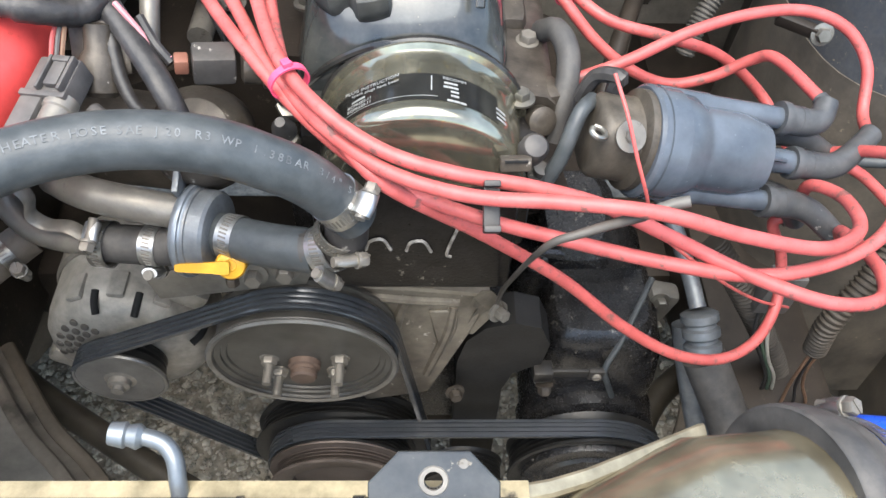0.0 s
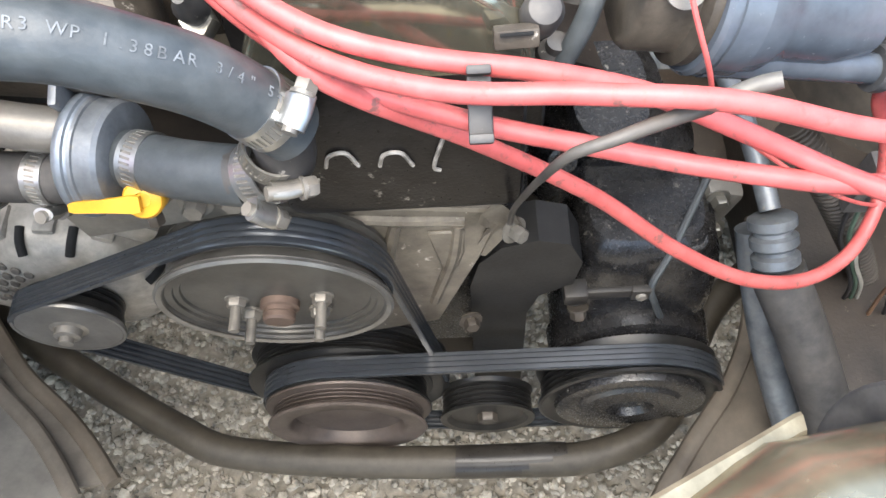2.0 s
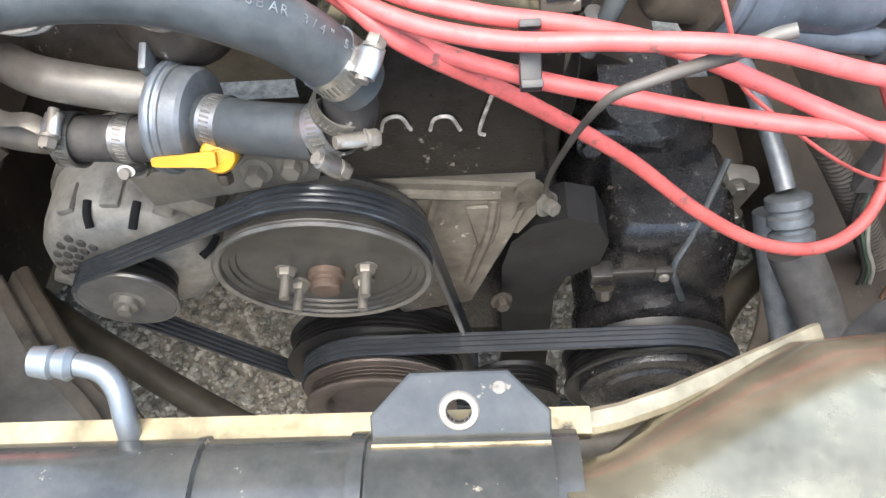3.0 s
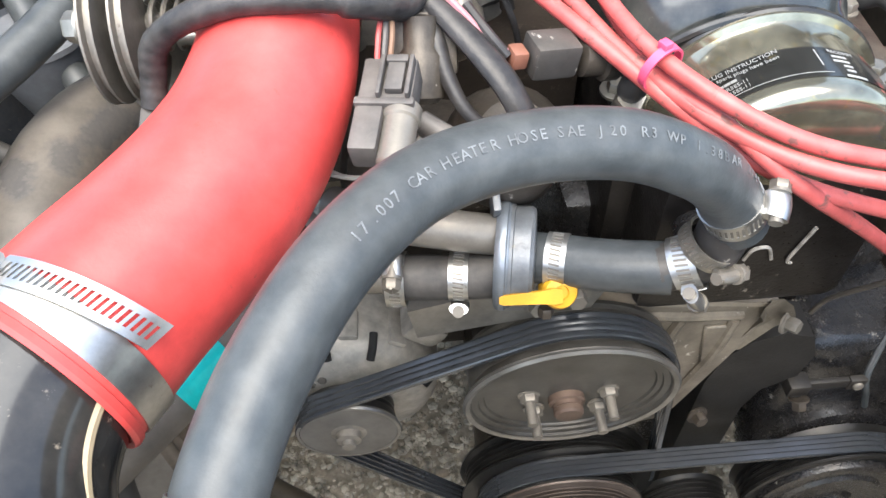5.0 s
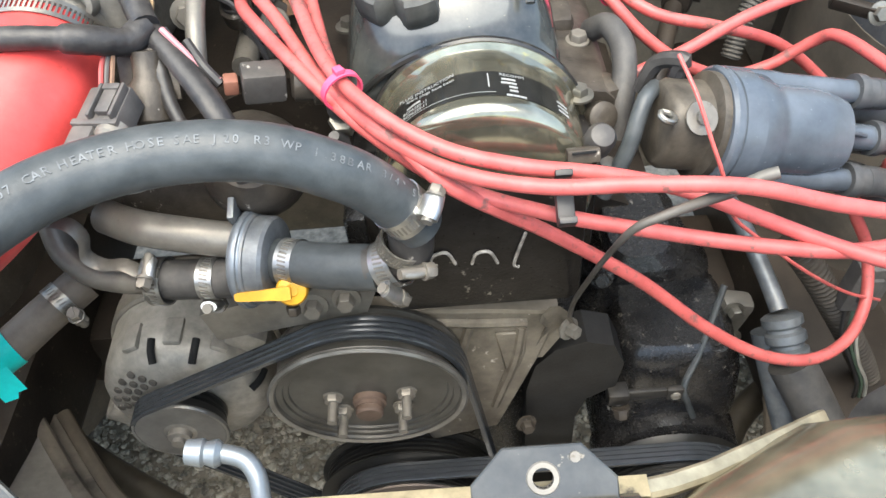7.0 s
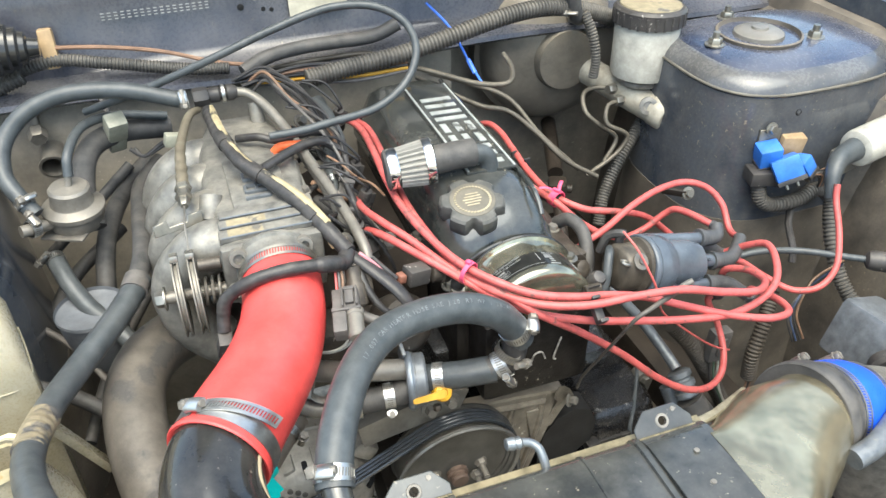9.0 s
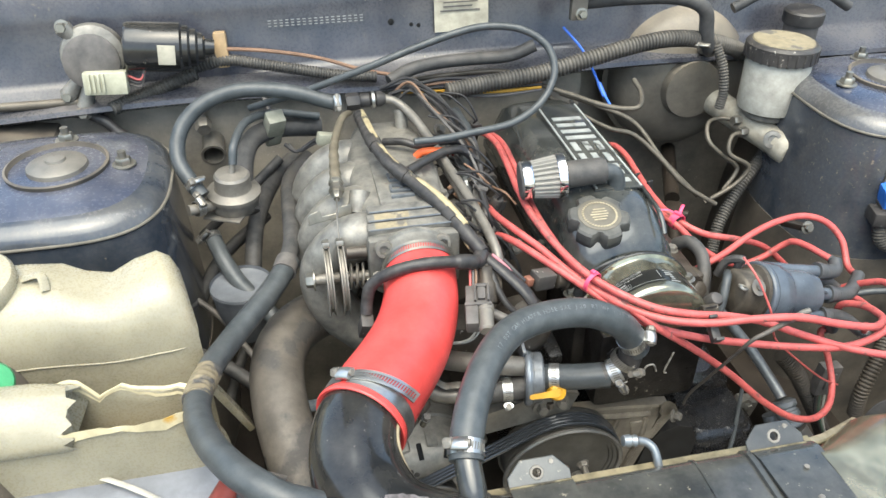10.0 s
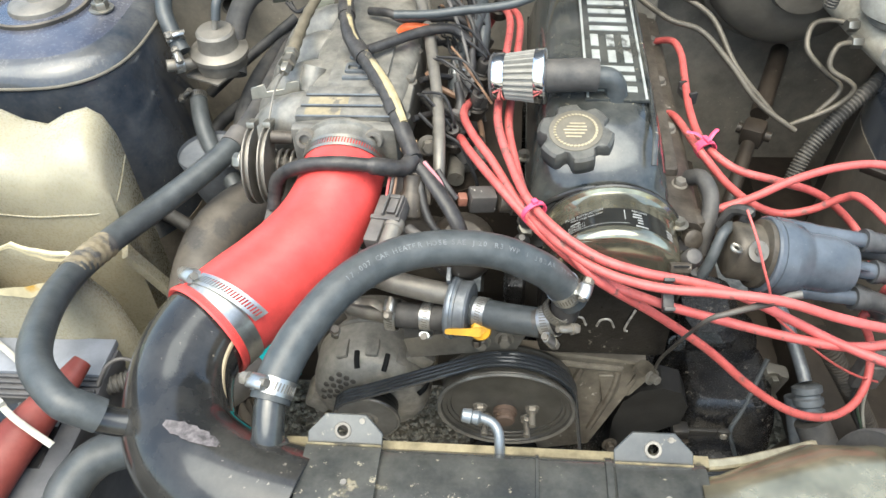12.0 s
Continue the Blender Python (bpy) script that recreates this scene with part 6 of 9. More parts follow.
lead([(-0.148, 0.70, 0.712), (-0.130, 0.722, 0.731), (-0.113, 0.690, 0.746), (-0.105, 0.640, 0.757), (-0.107, 0.570, 0.759), (-0.111, 0.50, 0.757), (-0.113, 0.44, 0.757), (-0.104, 0.388, 0.748), (-0.094, 0.35, 0.741), (-0.085, 0.33, 0.737), (-0.062, 0.306, 0.731), (-0.036, 0.284, 0.716), (0.021, 0.287, 0.669), (0.075, 0.289, 0.620), (0.121, 0.282, 0.576), (0.164, 0.279, 0.544), (0.202, 0.284, 0.529), (0.232, 0.300, 0.528), (0.251, 0.326, 0.538), (0.252, 0.35, 0.565), (0.235, 0.355, 0.60), E4 + Vector((0, 0.004, -0.002))], "red ignition lead hanging in a low loop")
lead([(0.062, 0.40, 0.672), (0.076, 0.410, 0.678), (0.122, 0.424, 0.688), (0.167, 0.442, 0.699), (0.212, 0.456, 0.704), (0.253, 0.462, 0.702), (0.284, 0.456, 0.691), (0.300, 0.440, 0.672), (0.298, 0.415, 0.650), E2], "red ignition lead arching over the distributor")
lead([(0.045, 0.715, 0.685), (0.058, 0.70, 0.70), (0.074, 0.675, 0.715), (0.080, 0.645, 0.716), (0.079, 0.604, 0.713), (0.078, 0.543, 0.707), (0.086, 0.494, 0.702), (0.114, 0.464, 0.693), (0.157, 0.459, 0.682), (0.204, 0.464, 0.661), (0.246, 0.462, 0.625), (0.26, 0.43, 0.61), E6 + Vector((0, 0.004, 0))], "red ignition lead from the far side of the valve cover")
lead([(0.05, 0.57, 0.685), (0.062, 0.545, 0.70), (0.074, 0.50, 0.703), (0.083, 0.475, 0.701), (0.108, 0.458, 0.678), (0.136, 0.448, 0.660), (0.165, 0.446, 0.650), (0.195, 0.448, 0.655), (0.218, 0.446, 0.672), (0.228, 0.432, 0.685), E1], "red ignition lead curving behind the distributor")
lead([(0.445, 0.405, 0.69), (0.441, 0.396, 0.672), (0.430, 0.367, 0.643), (0.413, 0.341, 0.612), (0.387, 0.334, 0.592), (0.356, 0.345, 0.588), (0.329, 0.368, 0.600), (0.29, 0.385, 0.625), E6], "red coil lead hanging from the ignition coil")


def cable_tie(c, axis, r, tail, material=PINK, label="bright pink cable tie round the ignition leads"):
    t = thing("cable_tie", label, "cable tie", c, "cable ties")
    part("loop", rev([(r, -0.0022), (r + 0.0012, -0.0022), (r + 0.0012, 0.0022), (r, 0.0022)], c, axis, 24, closed=True), material, t)
    w, s, u = basis(axis)
    part("lock_head", box(vec(c) + Vector((0, 0, r + 0.0015)), (0.005, 0.0055, 0.004), (0, 0, 30), 0.0008), material, t)
    part("tail", tube([vec(c) + Vector((0, 0, r)), vec(c) + vec(tail) * 0.5 + Vector((0, 0, r + 0.002)), vec(c) + vec(tail) + Vector((0, 0, r - 0.001))], 0.0022, 8, 8, squash=0.35), material, t)
    return t


cable_tie((-0.0885, 0.334, 0.7445), (0.5, -0.85, -0.15), 0.0105, (0.003, 0.003, 0.0))
cable_tie((0.0845, 0.487, 0.7025), (0.3, -0.9, -0.15), 0.009, (-0.018, 0.006, 0.006))
cable_tie((0.0865, 0.482, 0.7025), (0.3, -0.9, -0.1), 0.0095, (0.01, 0.012, 0.008), label="second bright pink cable tie, tail curled")


def lead_clip(c, rot, label="black plastic lead separator clip"):
    t = thing("lead_clip", label, "clip", c, "lead clips")
    m = pose(*c, *rot)
    part("body", box((0, 0, 0), (0.009, 0.027, 0.009), bevel=0.0015, m=m), PLASTIC, t)
    for k in (-1, 1):
        part("jaw", box((0, 0, 0), (0.009, 0.0035, 0.013), bevel=0.001, m=m @ pose(0, 0.012 * k, 0.004)), PLASTIC, t)
    return t


lead_clip((0.022, 0.270, 0.713), (35, 0, 0))
lead_clip((0.081, 0.495, 0.697), (0, 60, 20))
lead_clip((0.079, 0.575, 0.706), (0, 0, 20))
lh2 = thing("lead_holder", "small slotted dusty holder beside the cam drum", "clip", (0.0375, 0.305, 0.712))
part("body", box((0.0375, 0.3065, 0.7095), (0.018, 0.008, 0.008), (-25, 0, 2), 0.0015), CAST_DARK, lh2)
part("slot", box((0.0375, 0.3030, 0.7140), (0.013, 0.0018, 0.0012), (-25, 0, 2), 0.0004), OPENING, lh2, "dark slot")
part("neck", rev([(0.0085, -0.01), (0.0085, 0.002), (0.0065, 0.0055), (0.003, 0.0065), (0.001, 0.0065)], (0.0485, 0.3165, 0.7115), (0.1, -0.5, 0.85), 20), PLASTIC, lh2, "black rubber cap")

bw = thing("bare_wire", "loose dusty wire with a bare folded end", "wire", (0.08, 0.252, 0.72), "engine wires")
part("sheath", tube([(0.101, 0.260, 0.719), (0.082, 0.252, 0.721), (0.066, 0.246, 0.721), (0.053, 0.246, 0.714), (0.045, 0.255, 0.688), (0.0405, 0.28, 0.635), (0.039, 0.306, 0.583), (0.038, 0.312, 0.56)], lambda u: 0.0031 - 0.0014 * min(1, u * 2), 10), mat("grey worn cable", (0.05, 0.045, 0.04), 0.45, dust=0.4), bw)
part("bare_end", tube([(0.0985, 0.2592, 0.7193), (0.108, 0.2615, 0.7215), (0.117, 0.2625, 0.7255), (0.1235, 0.2622, 0.7280)], lambda u: 0.0030 + 0.0004 * math.sin(3.0 * u), 12, 10), mat("dull bare strands", (0.11, 0.106, 0.096), 0.5, 0.2, dust=0.35, bump=0.4), bw, "bare grey strands")
solo("thin_red_wire", tube([(0.095, 0.350, 0.738), (0.101, 0.328, 0.727), (0.108, 0.312, 0.708), (0.116, 0.305, 0.688), (0.128, 0.306, 0.655), (0.146, 0.308, 0.633), (0.192, 0.310, 0.589), (0.23, 0.318, 0.555), (0.265, 0.330, 0.528)], 0.0012, 8), RED_WIRE, "thin red primary wire from the distributor", "wire", "engine wires")
solo("black_lead", tube([(0.055, 0.325, 0.66), (0.068, 0.33, 0.69), (0.078, 0.345, 0.712), (0.088, 0.36, 0.71)], 0.005, 10), RUBBER, "short black vacuum hose beside the distributor", "hose")
solo("wire_bundle_tip", tube([(0.098, 0.358, 0.70), (0.10, 0.362, 0.72), (0.102, 0.36, 0.727), (0.09, 0.37, 0.72), (0.083, 0.372, 0.70)], 0.005, 8), TAPE, "black taped wire joint", "wire joint")

# ---- intake side ----
pl = thing("intake_plenum", "dusty cast-alloy intake plenum with ribbed lid", "intake plenum", (-0.27, 0.55, 0.72))


def plenum_ring(y, x0, x1, z0, z1, r):
    return [Vector((p.x, y, p.y)) for p in rounded_poly([(x0, z0), (x1, z0), (x1, z1), (x0, z1)], r, 4)]


part("chamber", loft([plenum_ring(0.410, -0.306, -0.226, 0.705, 0.778, 0.01), plenum_ring(0.418, -0.308, -0.224, 0.70, 0.780, 0.012), plenum_ring(0.422, -0.304, -0.226, 0.70, 0.776, 0.012), plenum_ring(0.47, -0.312, -0.215, 0.70, 0.779, 0.018), plenum_ring(0.55, -0.318, -0.208, 0.70, 0.782, 0.02), plenum_ring(0.64, -0.312, -0.212, 0.70, 0.782, 0.02), plenum_ring(0.69, -0.300, -0.222, 0.71, 0.776, 0.02)]), ALLOY, pl)
for k in range(3):
    part("lid_slab", box((-0.266, 0.4235 + 0.0165 * k, 0.7805 + 0.0008 * k), (0.092 - 0.004 * k, 0.0142, 0.009), (3.5, 0, 0), 0.0022), ALLOY, pl)
    part("slab_edge", tube([(-0.310 + 0.002 * k, 0.4165 + 0.0165 * k, 0.7846 + 0.0008 * k), (-0.222 - 0.002 * k, 0.4165 + 0.0165 * k, 0.7846 + 0.0008 * k)], 0.0010, 6, 4), ALLOY_GREY, pl, "rubbed bright edge")
part("lid_plate", box((-0.262, 0.515, 0.7830), (0.058, 0.11, 0.004), bevel=0.0015), ALLOY, pl)
part("throttle_flange", box((-0.2645, 0.4085, 0.748), (0.100, 0.016, 0.066), bevel=0.007), ALLOY, pl)
part("side_boss", tube([(-0.315, 0.412, 0.762), (-0.336, 0.413, 0.762)], 0.0065, 14, 4), CAST_DARK, pl)
part("right_flange", box((-0.216, 0.52, 0.764), (0.014, 0.19, 0.01), bevel=0.003), ALLOY, pl)
for y in (0.44, 0.50, 0.56, 0.61):
    part("flange_bolt", hexnut((-0.2135, y, 0.7685), (0.1, 0, 1), 0.0052, 0.006, washer=0.007), STEEL_DULL, pl)
STRAW = mat("worn straw paint", (0.24, 0.2, 0.125), 0.55, dust=0.4, scale=80, pits=0.5, pitcol=(0.1, 0.092, 0.08))
for x, y, z, lx in ((-0.286, 0.4235, 0.7848, 0.034), (-0.283, 0.44, 0.7856, 0.038)):
    part("straw_patch", box((x, y, z), (lx, 0.0115, 0.0008), (1.5, 0, 0), 0.0002), STRAW, pl, "worn straw-coloured paint patch")
b = bmesh.new()
for x, y, lx, ly in ((-0.264, 0.478, 0.022, 0.003), (-0.264, 0.49, 0.022, 0.003), (-0.275, 0.484, 0.003, 0.013), (-0.253, 0.486, 0.003, 0.016), (-0.263, 0.488, 0.003, 0.012), (-0.264, 0.503, 0.02, 0.003), (-0.274, 0.51, 0.003, 0.014), (-0.254, 0.51, 0.003, 0.014), (-0.264, 0.466, 0.026, 0.003)):
    part("raised_mark", box((x, y + 0.012, 0.7864), (lx, ly + 0.001, 0.004), bevel=0.0008), ALLOY_GREY, pl)
for x in (-0.2985, -0.2355):
    bb = rev([(0.0095, -0.004), (0.0095, 0.010), (0.0085, 0.012), (0.005, 0.012), (0.005, 0.007), (0.001, 0.007)], (x, 0.4035, 0.7705), (0, -1, 0.35), 20)
    part("cap_screw", bb, STEEL_DULL, pl)
for y in (0.455, 0.515, 0.575, 0.635):
    part("runner", tube([(-0.27, y, 0.745), (-0.315, y + 0.002, 0.752), (-0.345, y + 0.006, 0.735), (-0.362, y + 0.008, 0.70), (-0.352, y + 0.01, 0.65), (-0.32, y + 0.01, 0.61)], 0.0275, 18, 26), ALLOY, pl, smooth=60)
part("side_boss", tube([(-0.315, 0.49, 0.762), (-0.31, 0.505, 0.782)], 0.012, 14, 4), ALLOY, pl)
part("rear_nipple", tube([(-0.235, 0.665, 0.775), (-0.235, 0.675, 0.80)], 0.009, 12, 4), ALLOY, pl)

tb = thing("throttle_unit", "dusty cast throttle body with cable quadrants", "throttle body", (-0.27, 0.40, 0.74))
part("barrel", rev([(0.040, 0.0), (0.041, 0.004), (0.0385, 0.006), (0.0375, 0.02), (0.0385, 0.022), (0.0355, 0.03)], (-0.2645, 0.412, 0.7525), (0, -1, -0.2), 40), ALLOY, tb)
part("shaft", tube([(-0.30, 0.412, 0.730), (-0.376, 0.416, 0.730)], 0.006, 14, 4), STEEL_DULL, tb)
part("return_spring", tube([(-0.318 - 0.0011 * k, 0.414 + 0.013 * math.cos(k * 1.05), 0.730 + 0.013 * math.sin(k * 1.05)) for k in range(20)], 0.0016, 6, 90), STEEL_DULL, tb)


def quadrant(x, r, a0, a1):
    rings = []
    for h, rr in ((-0.0035, r), (-0.0022, r), (-0.0012, r - 0.004), (0.0012, r - 0.004), (0.0022, r), (0.0035, r)):
        rings.append([Vector((x + h, 0.412, 0.730))] + [Vector((x + h, 0.412 + rr * math.cos(a), 0.730 + rr * math.sin(a))) for a in [radians(a0 + (a1 - a0) * k / 20) for k in range(21)]])
    return loft(rings)


part("cable_quadrant", quadrant(-0.342, 0.039, 60, 300), STEEL_DULL, tb)
part("cable_quadrant", quadrant(-0.357, 0.039, 70, 310), STEEL_DULL, tb)
part("quadrant_edge", merge(box((-0.342, 0.427, 0.768), (0.008, 0.016, 0.006), (-20, 0, 0), 0.001), box((-0.357, 0.425, 0.769), (0.008, 0.016, 0.006), (-20, 0, 0), 0.001)), ZINC, tb, "yellow zinc edge")
part("shaft_nut", hexnut((-0.373, 0.416, 0.730), (-1, 0.05, 0), 0.0085, 0.009, washer=0.012), ZINC, tb)
part("stop_screw", tube([(-0.318, 0.395, 0.735), (-0.304, 0.395, 0.735)], 0.005, 10, 4), ZINC, tb)
part("cable_bracket", plate([(0, 0), (0.05, 0), (0.05, 0.012), (0.036, 0.012), (0.034, 0.006), (0.016, 0.006), (0.014, 0.014), (0, 0.012)], (-0.372, 0.476, 0.762), (1, 0.15, 0.1), (0, 0.3, 1), 0.003, 0.0006), ZINC, tb)

tcb = thing("throttle_cable", "throttle cable with adjuster and bare inner wire", "cable", (-0.34, 0.5, 0.79))
part("inner_wire", tube([(-0.342, 0.430, 0.770), (-0.3405, 0.458, 0.784), (-0.3375, 0.488, 0.7865)], 0.0011, 8, 6), STEEL_DULL, tcb)
part("adjuster", rev([(0.004, 0.0), (0.006, 0.004), (0.006, 0.012), (0.0088, 0.013), (0.0088, 0.018), (0.0066, 0.019), (0.0066, 0.026), (0.0088, 0.027), (0.0088, 0.032), (0.006, 0.034)], (-0.3375, 0.486, 0.7863), (0.06, 1, 0.12), 6), ZINC, tcb)
part("sheath", tube([(-0.3355, 0.518, 0.790), (-0.334, 0.545, 0.794), (-0.330, 0.59, 0.80), (-0.315, 0.64, 0.81), (-0.30, 0.68, 0.80)], lambda u: 0.0068 - 0.0028 * u + 0.0005 * math.sin(u * 60) * (u < 0.5), 12, 50), mat("tan cable sheath", (0.1, 0.085, 0.058), 0.5, dust=0.5, fleck=0.2, fleckcol=(0.05, 0.045, 0.04)), tcb)

solo("intake_pipe", tube([(-0.30, 0.53, 0.59), (-0.335, 0.515, 0.605), (-0.375, 0.49, 0.622), (-0.408, 0.448, 0.632), (-0.424, 0.40, 0.632), (-0.424, 0.34, 0.620), (-0.41, 0.27, 0.59), (-0.40, 0.22, 0.54), (-0.395, 0.2, 0.45)], 0.030, 24, 36), mat("dusty grey cast pipe", (0.08, 0.071, 0.061), 0.55, 0.1, dust=0.5, bump=0.4, scale=34, pits=0.7, pitcol=(0.04, 0.04, 0.042)), "dusty grey curved pipe with dark patches", "pipe", smooth=60)

# ---- left side ----
bt = thing("coolant_bottle", "cream translucent plastic bottle, dusty and sun-bleached", "bottle", (-0.67, 0.42, 0.45))


def bottle():
    rings = []
    for x, dz, g in ((-0.865, 0.0, 0.9), (-0.85, 0.0, 1.0), (-0.75, 0.004, 1.0), (-0.66, 0.004, 1.0), (-0.625, 0.0, 1.0), (-0.605, -0.012, 1.0), (-0.58, -0.018, 1.0), (-0.555, -0.004, 1.0), (-0.515, 0.003, 1.0), (-0.503, 0.0, 0.97), (-0.496, -0.006, 0.9)):
        sec = rounded_poly([(0.352, 0.45), (0.455, 0.45), (0.455, 0.768 + dz), (0.425, 0.772 + dz), (0.388, 0.764 + dz * 0.7), (0.366, 0.735)], 0.03, 5)
        c = Vector((0.42, 0.60))
        rings.append([Vector((x - 0.22 * (p.x - 0.37) * (x > -0.55), c.x + (p.x - c.x) * g, c.y + (p.y - c.y) * g)) for p in sec])
    return loft(rings)


part("body", bottle(), CREAM, bt, smooth=60)
part("mould_seam", tube([(-0.86, 0.3635, 0.700), (-0.66, 0.3635, 0.702), (-0.58, 0.3635, 0.697), (-0.54, 0.3635, 0.700), (-0.51, 0.3655, 0.702), (-0.498, 0.377, 0.704), (-0.503, 0.41, 0.708), (-0.513, 0.448, 0.71)], 0.0009, 8), CREAM, bt)
part("filler_cap", rev([(0.03, 0.0), (0.038, 0.002), (0.04, 0.006), (0.04, 0.022), (0.037, 0.026), (0.002, 0.027)], (-0.70, 0.415, 0.762), (0.05, -0.2, 1), 32), CREAM, bt)
part("strap_lug", tube([(-0.655, 0.415, 0.775), (-0.637, 0.412, 0.779), (-0.632, 0.40, 0.768)], 0.005, 8, squash=0.5), CREAM, bt)

jr = thing("broken_jar", "broken cream plastic jar with a torn yellowed edge", "broken jar", (-0.65, 0.31, 0.45))


def torn_shell(rim=False):
    rng = random.Random(9)
    base = rounded_poly([(-0.80, 0.240), (-0.495, 0.244), (-0.488, 0.27), (-0.500, 0.30), (-0.80, 0.302)], 0.018, 6)
    n = 96
    loop = []
    per = [0.0]
    for a, b in zip(base, base[1:] + base[:1]):
        per.append(per[-1] + (b - a).length)
    for k in range(n):
        s = per[-1] * k / n
        i = max(j for j in range(len(per)) if per[j] <= s)
        a, b = base[i % len(base)], base[(i + 1) % len(base)]
        u = (s - per[i]) / max(1e-6, (b - a).length)
        loop.append(a + (b - a) * min(1, u))
    c = Vector((-0.65, 0.272))
    top = []
    for k, p in enumerate(loop):
        front = p.y < 0.258
        z = 0.722 if front else 0.722
        z += (0.004 if front else 0.010) * math.sin(p.x * 34 + (1 if front else 3)) + 0.004 * math.sin(p.x * 61) + rng.uniform(-0.0012, 0.0012)
        if not front and -0.60 < p.x < -0.56:
            z -= 0.022 * (1 - abs(p.x + 0.58) / 0.02)
        top.append(z)
    if rim:
        jag = [0.006 + 0.003 * math.sin(q.x * 70) + rng.uniform(-0.0015, 0.0015) for q in loop]
        return loft([[Vector((c.x + (p.x - c.x) * 1.004, c.y + (p.y - c.y) * 1.03, z - j)) for p, z, j in zip(loop, top, jag)],
                     [Vector((c.x + (p.x - c.x) * 0.994, c.y + (p.y - c.y) * 0.99, z + 0.0012 + j * 0.25)) for p, z, j in zip(loop, top, jag)],
                     [Vector((c.x + (p.x - c.x) * 0.975, c.y + (p.y - c.y) * 0.92, z + 0.001)) for p, z in zip(loop, top)],
                     [Vector((c.x + (p.x - c.x) * 0.972, c.y + (p.y - c.y) * 0.89, z - j)) for p, z, j in zip(loop, top, jag)]], caps=False)
    rings = [[Vector((c.x + (p.x - c.x) * 1.22, c.y + (p.y - c.y) * 1.12, 0.54)) for p in loop],
             [Vector((c.x + (p.x - c.x) * 1.12, c.y + (p.y - c.y) * 1.10, 0.655)) for p in loop],
             [Vector((p.x, p.y, z - 0.018)) for p, z in zip(loop, top)],
             [Vector((c.x + (p.x - c.x) * 0.985, c.y + (p.y - c.y) * 0.94, z)) for p, z in zip(loop, top)],
             [Vector((c.x + (p.x - c.x) * 0.97, c.y + (p.y - c.y) * 0.90, z - 0.001)) for p, z in zip(loop, top)],
             [Vector((c.x + (p.x - c.x) * 0.975, c.y + (p.y - c.y) * 0.92, z - 0.02)) for p, z in zip(loop, top)],
             [Vector((c.x + (p.x - c.x) * 0.96, c.y + (p.y - c.y) * 0.92, 0.60)) for p in loop]]
    return loft(rings)


part("shell", torn_shell(), CREAM, jr, smooth=50)
part("torn_edge", torn_shell(True), CREAM_EDGE, jr, "torn whitish yellow rim", smooth=25)


def shoulder():
    """The unbroken end of the jar: an arched top with a ragged edge."""
    rng = random.Random(12)
    rings = []
    for x, h in ((-0.86, 0.026), (-0.75, 0.03), (-0.68, 0.032), (-0.63, 0.03), (-0.605, 0.024), (-0.598, 0.020)):
        end = x > -0.62
        rings.append([Vector((x + (rng.uniform(-0.006, 0.009) if end else 0), 0.272 - 0.034 * math.cos(a), 0.712 + h * math.sin(a) * (1.25 - 0.25 * math.cos(a)))) for a in [math.pi * k / 14 for k in range(15)]] + [Vector((x, 0.302, 0.706)), Vector((x, 0.242, 0.706))])
    return loft(rings)


part("shoulder", shoulder(), CREAM, jr, smooth=45)
part("jar_floor", box((-0.65, 0.272, 0.655), (0.26, 0.045, 0.004), bevel=0.001), mat("amber stained plastic", (0.3, 0.2, 0.08), 0.5, dust=0.4), jr, "amber stained inside")
part("side_rib", box((-0.478, 0.36, 0.62), (0.008, 0.02, 0.09), (0, -22, 20), 0.002), CREAM, jr)
solo("green_cap", rev([(0.017, 0.0), (0.018, 0.003), (0.018, 0.02), (0.016, 0.023), (0.002, 0.024)], (-0.672, 0.31, 0.735), (0.5, -0.6, 0.7), 28), GREEN_CAP, "small green bottle cap with worn label", "bottle cap")

ba = thing("battery", "dark grey car battery with warning print", "battery", (-0.60, 0.17, 0.40))
part("case", box((-0.592, 0.150, 0.54), (0.27, 0.175, 0.19), bevel=0.006), BATTERY, ba)
part("top_lid", box((-0.592, 0.150, 0.643), (0.272, 0.178, 0.024), bevel=0.005), BATTERY, ba)
part("lid_panel", box((-0.592, 0.224, 0.657), (0.266, 0.040, 0.008), bevel=0.002), BATTERY_LID, ba, "pale grey raised lid panel")
for k in range(4):
    part("lid_rib", box((-0.592, 0.184 + 0.006 * k, 0.656), (0.266, 0.003, 0.004), bevel=0.001), BATTERY, ba)
lb = part("warning_label", box((-0.535, 0.148, 0.6555), (0.12, 0.064, 0.0016), bevel=0.0004), LABEL, ba, "black warning label with white print")
for txt, size, x, y in (("GASES", 0.0062, -0.512, 0.1735), ("EXPLOSIVE", 0.0062, -0.512, 0.1650), ("EYES", 0.0062, -0.508, 0.1565), ("SHIELD", 0.0062, -0.510, 0.1480), ("DANGER", 0.011, -0.545, 0.1335)):
    part("print_line", lettering(txt, size, pose(x, y, 0.6566, 0, 0, 180), 0.0001), PRINT, lb)
part("print_block", box((-0.482, 0.164, 0.6566), (0.012, 0.02, 0.0004), bevel=0), PRINT_GREY, lb)
for k in range(4):
    part("vent_rib", box((-0.592, 0.236, 0.632 - 0.012 * k), (0.25, 0.008, 0.005), bevel=0.0015), BATTERY, ba)
tcv = thing("terminal_cover", "red rubber battery terminal cover with thick lead", "terminal cover", (-0.49, 0.17, 0.64))
